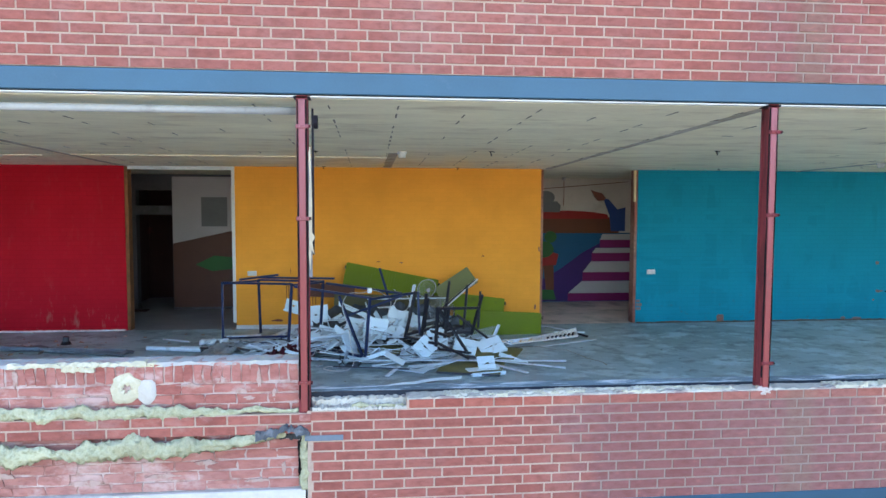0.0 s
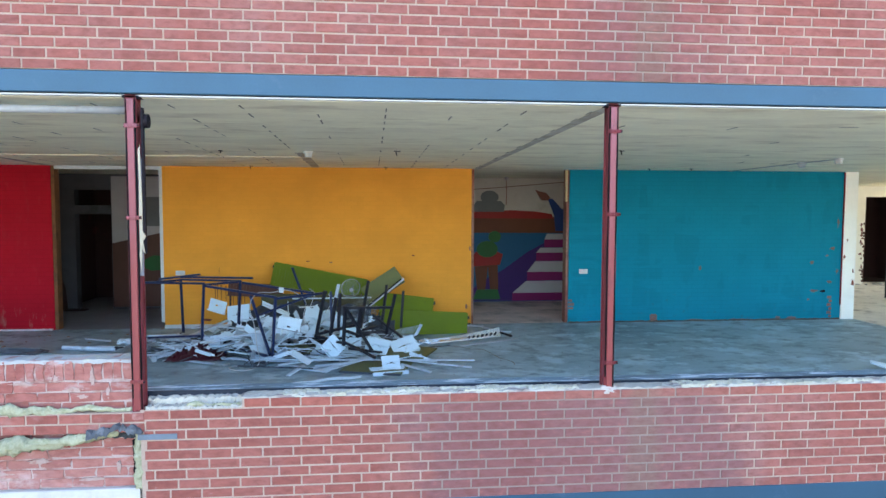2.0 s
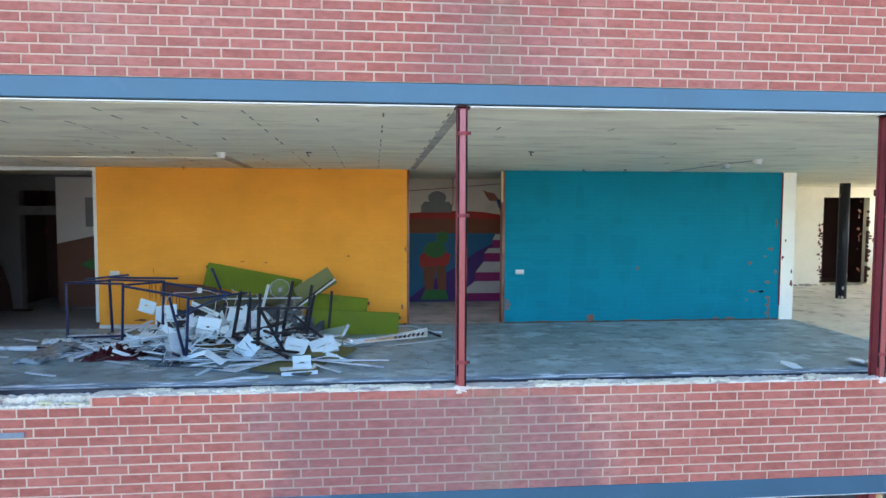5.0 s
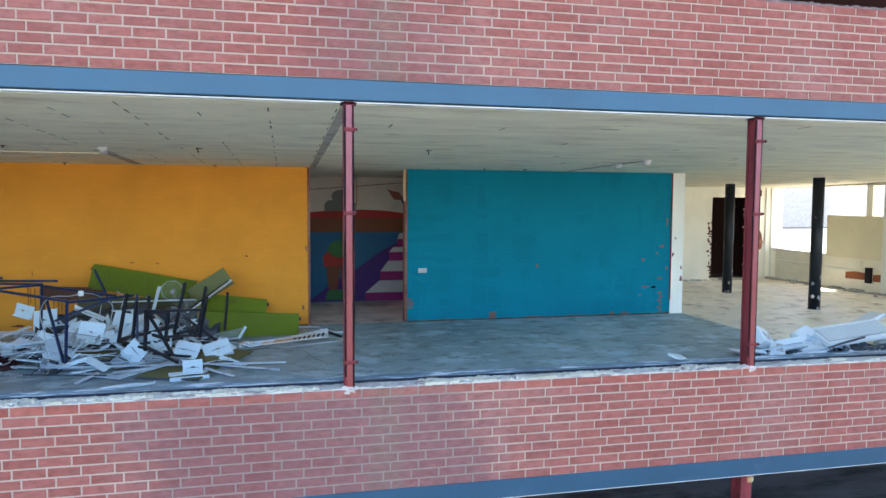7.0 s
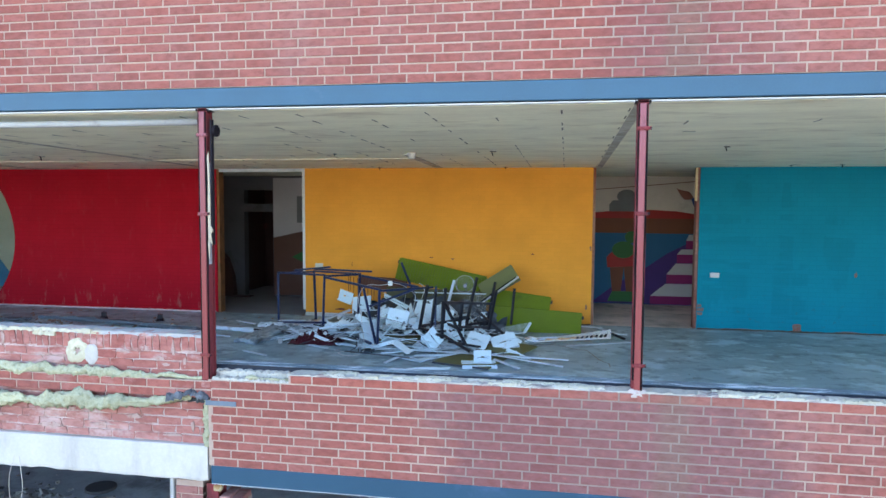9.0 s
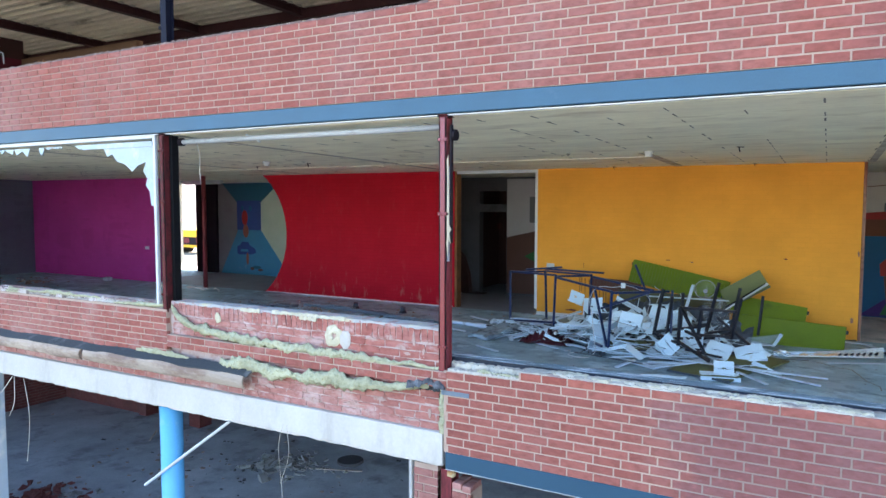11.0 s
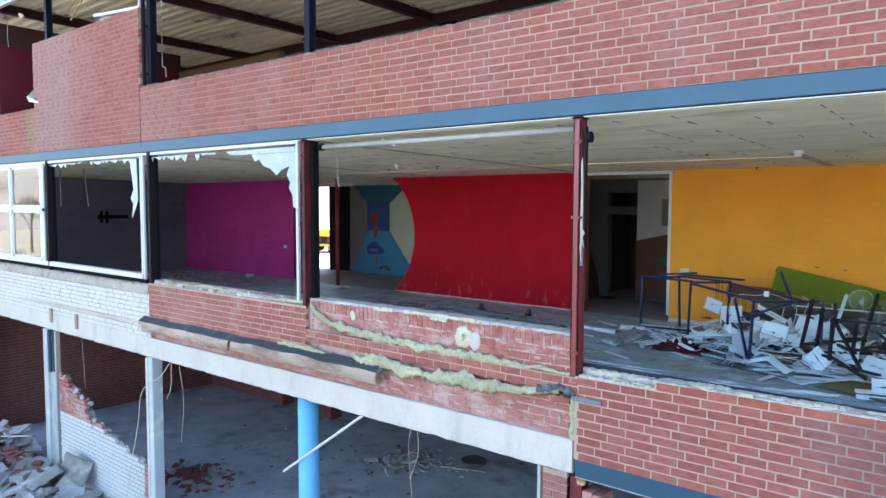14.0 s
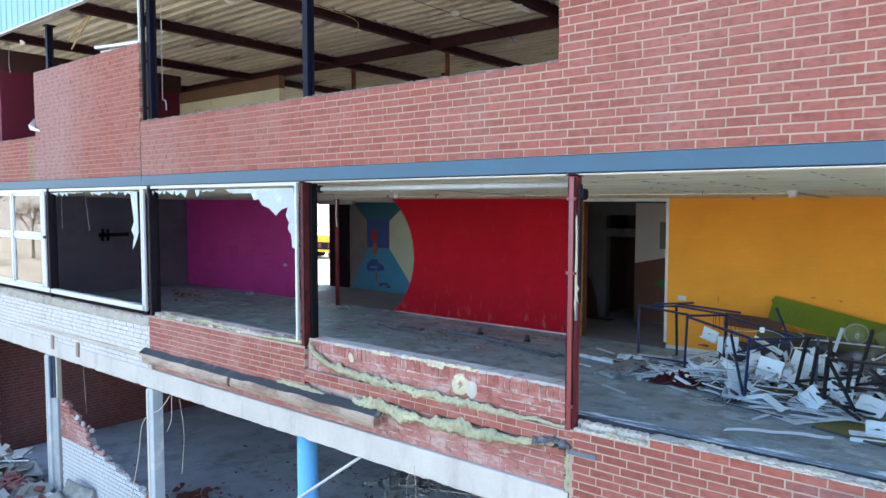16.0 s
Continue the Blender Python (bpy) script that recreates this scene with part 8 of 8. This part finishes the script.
for pts in ([(0.57, 5.02, 1.04), (0.45, 4.9, 1.02), (0.25, 4.71, 1.03), (0.17, 4.55, 0.86), (0.26, 4.39, 0.59), (0.3, 4.35, 0.3), (0.34, 4.3, 0.1), (0.25, 4.2, 0.012), (0.05, 4.15, 0.012), (-0.09, 4.3, 0.012), (-0.02, 4.42, 0.012), (0.12, 4.36, 0.014)], [(0.6, 5.02, 1.05), (0.75, 5.2, 0.98), (0.9, 5.4, 0.8), (0.85, 5.5, 0.55), (0.95, 5.4, 0.4)], [(0.95, 5.5, 1.0), (1.02, 5.6, 0.9), (0.95, 5.7, 0.7)], [(1.2, 6.4, 0.8), (1.25, 6.3, 0.65), (1.15, 6.2, 0.5)]):
    cable("white_cable", pts, 0.006, FRAME_WHITE, "loose white cable in the heap")
heap("heap_fragments", "small white fragments under the heap", (0.8, 5.8), (1.6, 1.0), 160, 9, TILE_B, (0.02, 0.07), 0.2, 0.0)
# dark pieces stand in for shade in the heap's gaps
heap("heap_fragments", "dark fragments standing in for shaded gaps under the heap", (0.8, 5.9), (1.5, 0.9), 260, 10, DARK_PIPE, (0.03, 0.1), 0.3, 0.0)
heap("floor_crumbs", "crumbs and chips scattered on the screed", (2.0, 5.4), (6.5, 2.2), 120, 13, SLABS_D, (0.004, 0.014), 0.0, 0.0)
heap("floor_crumbs", "crumbs and chips near the red wall", (-6.5, 6.0), (4.0, 1.6), 220, 14, BOARD, (0.008, 0.035), 0.0, 0.0)
HOSE = surface("grey_blue_hose", (0.13, 0.165, 0.2), 0.5, 0.25, (0.24, 0.27, 0.3), (0.55, 0.68), 5.0, 30, 0.1)
cable("flat_hose", [(-6.98, 6.2, 0.035), (-6.3, 6.15, 0.035), (-5.63, 6.06, 0.04), (-4.95, 5.9, 0.045), (-4.3, 5.8, 0.04), (-3.26, 5.66, 0.035)], 0.032, HOSE, "grey-blue hose lying on the screed floor")
cable("flat_hose", [(-8.4, 5.9, 0.03), (-7.6, 5.6, 0.03), (-6.6, 5.5, 0.03), (-5.6, 5.42, 0.03)], 0.028, HOSE, "grey-blue hose lying on the screed floor")
solid("floor_pipe", rod(bmesh.new(), (-3.0, 5.84, 0.04), (-2.1, 5.63, 0.04), 0.038, 12), STRIP, "pale blue pipe on the screed floor", "pipe", "floor pipes")
solid("floor_pipe", rod(bmesh.new(), (-2.12, 5.64, 0.042), (-2.0, 5.61, 0.042), 0.042, 12), BLACK_STEEL, "dark pipe end on the screed floor", "pipe", "floor pipes")
for k, (x, y, ln, w, rz) in enumerate(((-5.15, 6.0, 0.55, 0.12, -9), (-3.9, 5.68, 0.75, 0.16, -13), (-6.0, 6.25, 0.4, 0.08, -4), (-7.3, 5.85, 0.35, 0.1, 8))):
    bm = bmesh.new()
    bmesh.ops.create_grid(bm, x_segments=24, y_segments=8, size=1.0)
    for v in bm.verts:
        v.co = Vector((v.co.x * ln, v.co.y * w * (0.55 + 0.45 * v.co.x) + 0.05 * noise.noise(v.co * 2 + Vector((k, 0, 0))), 0.035 + 0.045 * noise.noise(v.co * 2.2 + Vector((k * 3, 0, 0)))))
    o = solid("flattened_duct", bm, HOSE, "flattened grey-blue duct lying on the floor", "duct", "flattened ducts", smooth=True)
    o.modifiers.new("thickness", "SOLIDIFY").thickness = 0.015
    o.matrix_world = pose(x, y, 0.004, 0, 0, rz)
for k, (x, y) in enumerate(((-5.75, 6.48), (-4.5, 6.46))):
    t = thing("valve_knob", "small dark valve knob standing on the floor", "valve", "floor valves", (x, y, 0))
    part("base", rod(bmesh.new(), (0, 0, 0), (0, 0, 0.05), 0.09, 12, 0.06), BLACK_STEEL, t)
    part("knob", rod(bmesh.new(), (0, 0, 0.05), (0.01, 0, 0.13), 0.05, 10), DARK_PIPE, t)
setting("trim_red_foot", rough_strip(bmesh.new(), -8.9, -3.95, 7.655, 7.699, 0.0, 0.022, 0.03, 61, 0.008), TILE_OFF, "pale dust and plaster along the foot of the red wall")
heap("floor_crumbs", "crumbs and chips in the purple bay", (-17.2, 5.9), (1.7, 0.8), 60, 17, BOARD, (0.015, 0.07), 0.0, 0.0)
heap("floor_crumbs", "white plaster scraps round the inner post", (-11.6, 7.3), (0.9, 0.3), 34, 18, TILE_OFF, (0.015, 0.06), 0.0, 0.0)
solid("small_box", worn(boxes((-15.56, -15.34, 7.16, 7.34, 0, 0.1)), 0.006), TILE_B, "small grey box on the floor of the purple bay", "box")
# plastic litter
for x, y, z, rx, ry, rz, w, d, h in ((10.85, 3.62, 0.27, 48, 18, 28, 0.44, 0.34, 0.17), (11.3, 3.55, 0.15, -18, -14, -25, 0.46, 0.34, 0.18), (10.98, 3.42, 0.1, 12, -22, 55, 0.34, 0.26, 0.12), (11.62, 3.6, 0.3, 35, -20, 10, 0.34, 0.24, 0.1), (10.7, 3.45, 0.08, 4, 14, 40, 0.5, 0.2, 0.05), (11.9, 3.6, 0.16, 0, -5, 12, 0.5, 0.4, 0.18), (12.9, 3.9, 0.36, 0, -18, 10, 1.2, 0.3, 0.05), (13.5, 3.6, 0.14, 0, 3, 6, 0.7, 0.4, 0.18), (11.55, 3.3, 0.1, 30, 6, -25, 0.4, 0.3, 0.03), (10.5, 3.65, 0.06, 8, 10, 30, 0.35, 0.25, 0.03)):
    t = thing("plastic_housing", "white plastic housing dumped on the floor", "housing", "white housings")
    bm = boxes((-w / 2, w / 2, -d / 2, d / 2, -h / 2, h / 2))
    for v in bm.verts:
        if v.co.z > 0:
            v.co.x *= 0.88
            v.co.y *= 0.84
    part("shell", worn(bm, 0.012, 2), HOUSING, t)
    part("rim", boxes((-w / 2 - 0.006, w / 2 + 0.006, -d / 2 - 0.006, d / 2 + 0.006, -h / 2 - 0.004, -h / 2 + 0.012)), TILE_B, t)
    if h > 0.1:
        for i in range(5):
            part("vent", boxes((-w * 0.3 + i * w * 0.13, -w * 0.3 + i * w * 0.13 + 0.02, -d * 0.3, d * 0.1, h / 2 - 0.001, h / 2 + 0.003)), SLABS_D, t)
    t.matrix_world = pose(x, y, z, rx, ry, rz)
for k, (a, b) in enumerate((((10.4, 3.35, 0.1), (11.3, 3.25, 0.24)), ((11.4, 3.3, 0.05), (12.4, 3.2, 0.3)), ((11.6, 3.5, 0.3), (12.2, 3.4, 0.08)), ((12.4, 3.2, 0.12), (13.4, 3.3, 0.2)), ((10.9, 3.25, 0.02), (11.7, 3.2, 0.16)))):
    solid("dark_batten", bar(bmesh.new(), a, b, 0.05, 0.02), DARK_PIPE if k % 2 else STRIP, "metal batten among the dumped housings", "batten", "housing battens")
t = thing("radiator", "white ribbed radiator lying on debris", "radiator")
part("panel", worn(boxes((-0.75, 0.75, -0.22, 0.22, -0.04, 0.04)), 0.01), HOUSING, t)
part("grille", boxes((-0.7, 0.7, -0.16, 0.16, 0.036, 0.044)), SLABS, t, "grey grille")
for i in range(26):
    part("rib", boxes((-0.68 + i * 0.054, -0.655 + i * 0.054, -0.15, 0.15, 0.042, 0.058)), HOUSING, t)
t.matrix_world = pose(12.5, 3.55, 0.3, 26, -3, 8)
heap("housing_scraps", "white and dark scraps under the radiator", (12.0, 3.6), (1.5, 0.3), 70, 15, DARK_PIPE, (0.04, 0.13), 0.2, 0.0)
heap("housing_scraps", "white scraps under the radiator", (12.0, 3.6), (1.6, 0.3), 40, 16, HOUSING, (0.04, 0.14), 0.2, 0.0)
o = solid("paper_scrap", slab_piece(0.3, 0.2, 0.02, 3), TILE, "crumpled white scrap near the sill", "scrap")
o.matrix_world = pose(9.24, 3.4, 0.08, 14, 10, 20)
# crack in the screed
bm = bmesh.new()
pts = [(3.3, 5.6), (3.59, 5.33), (3.75, 5.3), (3.84, 4.95), (3.91, 4.65), (4.05, 4.4), (4.05, 4.2)]
for a, b in zip(pts[:-1], pts[1:]):
    bar(bm, (*a, 0.001), (*b, 0.001), 0.012, 0.006)
setting("trim_floor_crack", bm, bpy.data.materials["seam_shadow_gap"], "crack in the screed")

# ---- outside ----
BARK = surface("bare_bark", (0.11, 0.085, 0.06), 0.95, 0.3, None, fine=20, relief=0.3)


def bare_tree(seed, height, at):
    rng = random.Random(seed)
    t = thing("bare_tree", "leafless winter tree with fine branching crown", "tree", "bare trees", at)
    trunk, crown = bmesh.new(), bmesh.new()
    rod(trunk, (0, 0, 0), (0, 0, height * 0.35), 0.18, 8, 0.13)

    def grow(p, d, ln, r, level):
        q = p + d * ln
        rod(crown, p, q, r, 4 if level > 1 else 6, r * 0.6)
        if level == 4:
            return
        for k in range(4 if level < 3 else 5):
            nd = (d + Vector((rng.gauss(0, 0.55), rng.gauss(0, 0.55), rng.gauss(0.12, 0.3)))).normalized()
            grow(p + d * ln * rng.uniform(0.55, 1.0), nd, ln * rng.uniform(0.55, 0.8), r * 0.6, level + 1)
    for k in range(3):
        grow(Vector((0, 0, height * (0.3 + 0.02 * k))), Vector((rng.gauss(0, 0.35), rng.gauss(0, 0.35), 1)).normalized(), height * 0.26, 0.09, 1)
    part("trunk", trunk, BARK, t)
    part("crown", crown, BARK, t)
    return t


trees = [bare_tree(s, h, (-70, -22 - 9 * s, -3.62)) for s, h in ((1, 9.0), (2, 11.0), (3, 8.0))]
rng = random.Random(44)
for k in range(26):
    if k < 12:
        p = (-75 + rng.uniform(-14, 10), -16 - k * 4.5 + rng.uniform(-2, 2))
    elif k < 20:
        p = (62 + rng.uniform(0, 14), 12 + (k - 12) * 6 + rng.uniform(-2, 2))
    else:
        p = (-95 + (k - 20) * 6, 95 + rng.uniform(-6, 10))
    copy_thing(trees[k % 3], pose(p[0], p[1], -3.62, 0, 0, rng.uniform(0, 360)))
t = thing("yellow_truck", "yellow works truck parked on the far yard", "truck", at=(-62, 51, -3.62))
YEL = surface("yellow_vehicle_paint", (0.75, 0.42, 0.02), 0.35, 0.1, None)
part("body", worn(boxes((-4, 4, -1.2, 1.2, 1.9, 2.7), (-4, 4, -1.2, 1.2, 0.7, 1.0)), 0.03), YEL, t)
part("load_bed", boxes((-3.9, 3.9, -1.1, 1.1, 1.0, 1.9)), STEEL_DARK, t)
for x in (-2.0, 0.5, 2.5):
    part("tail_panel", boxes((x - 0.4, x + 0.4, -1.16, -1.1, 1.2, 1.8)), STEEL_RED, t)
for x in (-2.8, -1.4, 2.6):
    wh = part("wheel", rod(bmesh.new(), (x, -1.15, 0.48), (x, 1.15, 0.48), 0.48, 18), BLACK, t)
    part("rim", rod(bmesh.new(), (x, -1.17, 0.48), (x, -1.14, 0.48), 0.22, 12), GALV, wh)
FAR_WOOD = surface("glowing_far_wood", (0.3, 0.28, 0.27), 1.0, 0.3, None, fine=3, relief=0)
# emission gives the far woods the pale brightness of haze
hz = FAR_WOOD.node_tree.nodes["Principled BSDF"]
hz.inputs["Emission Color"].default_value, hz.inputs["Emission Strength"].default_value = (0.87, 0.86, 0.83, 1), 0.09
wood = random.Random(5)
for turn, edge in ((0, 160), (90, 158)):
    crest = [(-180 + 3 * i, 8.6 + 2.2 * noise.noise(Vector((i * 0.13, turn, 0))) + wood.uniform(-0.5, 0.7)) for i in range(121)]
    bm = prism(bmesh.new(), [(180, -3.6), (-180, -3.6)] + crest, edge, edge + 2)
    setting("backdrop_trees", turned(bm, Matrix.Rotation(radians(turn), 4, "Z")), FAR_WOOD, "strip of far winter woods, glowing pale for haze")

HAZE = surface("glowing_haze", (0.6, 0.58, 0.55), 1.0, 0.12, None, fine=0.3, relief=0)
# glowing panel stands in for bright hazy air in the distance
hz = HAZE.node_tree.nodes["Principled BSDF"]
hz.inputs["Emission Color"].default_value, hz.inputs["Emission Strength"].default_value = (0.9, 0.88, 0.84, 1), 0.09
setting("backdrop_haze", boxes((150, 152, -160, 158, -3.6, 30.0)), HAZE, "glowing panel for hazy distance beyond the end windows")

# ---- brickwork, last ----
brickwork(LOWER_BAND, 0.1, X1, -0.148, 0.688, 0.0, BRICK, near=(0.0, 6.9, -1, 0.68), seed=2, phase=0.11)
brickwork(LOWER_BAND, 0.9, X1, 0.688, 0.771, 0.0, BRICK_TOP, near=(0.0, 6.9, 0.6, 0.8), seed=21, phase=0.11)
brickwork(UPPER_BAND, X0, X1, 3.415, 4.33, 0.0, BRICK, near=(-0.2, 6.4, 3.4, 4.4), seed=3)
brickwork(TOWER, -0.11, 4.3, 4.331, 5.75, 0.0, BRICK, near=(-0.2, 4.4, 4.3, 5.9), seed=4)
brickwork(TOWER_SMALL, -12.7, -8.28, 4.331, 5.66, 0.0, BRICK, near=(-12.8, -8.2, 4.3, 5.8), seed=5)
rng = random.Random(61)
for k in range(52):
    x = -3.93 + k * 0.0755
    ob = new("soldier_brick", brick_mesh(0.063, 0.152, 0.06, BRICK_OLD, rng.randint(1, 9)))
    ob.location = (x, 0.071 + rng.uniform(-0.006, 0.004), 0.926 + rng.uniform(-0.006, 0.006))
    ob.rotation_euler = (0, rng.uniform(-0.02, 0.02), 0)
    ob.parent = INNER
brickwork(INNER, -3.95, 0.0, 0.585, 0.92, 0.07, BRICK_OLD, near=(-4, 0.1, 0.5, 0.9), seed=6, gone=lambda x, z: abs(x + 1.33) < 0.06 and abs(z - 0.88) < 0.05)
brickwork(INNER, -2.6, 0.0, 0.035, 0.50, 0.072, BRICK_OLD, near=(-4, 0.1, 0, 0.5), seed=7)
brickwork(INNER_B, -8.15, -2.6, 0.035, 0.12, 0.072, BRICK_OLD, seed=8)
brickwork(OUTER, -4.0, 0.1, 0.505, 0.671, 0.0, BRICK_DUSTY, near=(-4.1, 0.1, 0.4, 0.7), seed=9)
brickwork(OUTER, -8.15, -4.0, 0.385, 0.985, 0.0, BRICK_DUSTY, near=(-8.2, -4.0, 0.3, 1.0), seed=10)
brickwork(WHITE_WALL, X0, -8.15, 0.035, 0.87, 0.018, BRICK_WHITE, near=(-13.5, -8.1, 0, 1.0), seed=12)
brickwork(SIDE_LOW, 0.4, 6.6, -3.55, -0.35, 0.0, BRICK_DARK, seed=13, along="y", at=-16.65)


brickwork(LOW_WALL, -12.16, -8.65, -3.55, -2.08, 0.1, BRICK_WHITE, near=(-12.2, -8.6, -3.6, -2.0), seed=14, gone=lambda x, z: z > low_top(x), bw=0.125)
brickwork(LOW_WALL, -12.16, -10.0, -2.05, -1.15, 0.1, BRICK_OLD, near=(-12.2, -9, -2.1, -1.0), seed=15, gone=lambda x, z: z > low_top(x))
brickwork(LOW_WALL, -8.63, -8.36, -3.55, -2.42, 0.1, BRICK_OLD, near=(-9, -8, -4, -2), seed=16)
LUMP = surface("grey_mortar_lump", (0.42, 0.4, 0.385), 0.95, 0.25, (0.3, 0.2, 0.18), (0.52, 0.66), 9.0, 60, 0.6)
rng = random.Random(83)
for k in range(30):
    x = -12.1 + 3.5 * k / 29
    bm = bmesh.new()
    bmesh.ops.create_icosphere(bm, subdivisions=1, radius=rng.uniform(0.035, 0.085))
    for v in bm.verts:
        v.co *= 1 + 0.5 * noise.noise(v.co * 20 + Vector((k * 3, 0, 0)))
    ob = part("mortar_lump", bm, LUMP if k % 4 else BRICK_OLD, LOW_WALL)
    ob.location = (x, 0.2 + rng.uniform(-0.06, 0.04), low_top(x) - 0.05 + rng.uniform(-0.03, 0.03))
brickwork(PIER_L, -0.3, -0.02, -3.55, -0.35, 0.036, BRICK, seed=17)
brickwork(PIER_R, 0.15, 0.36, -3.55, -0.5, 0.036, BRICK, seed=18)
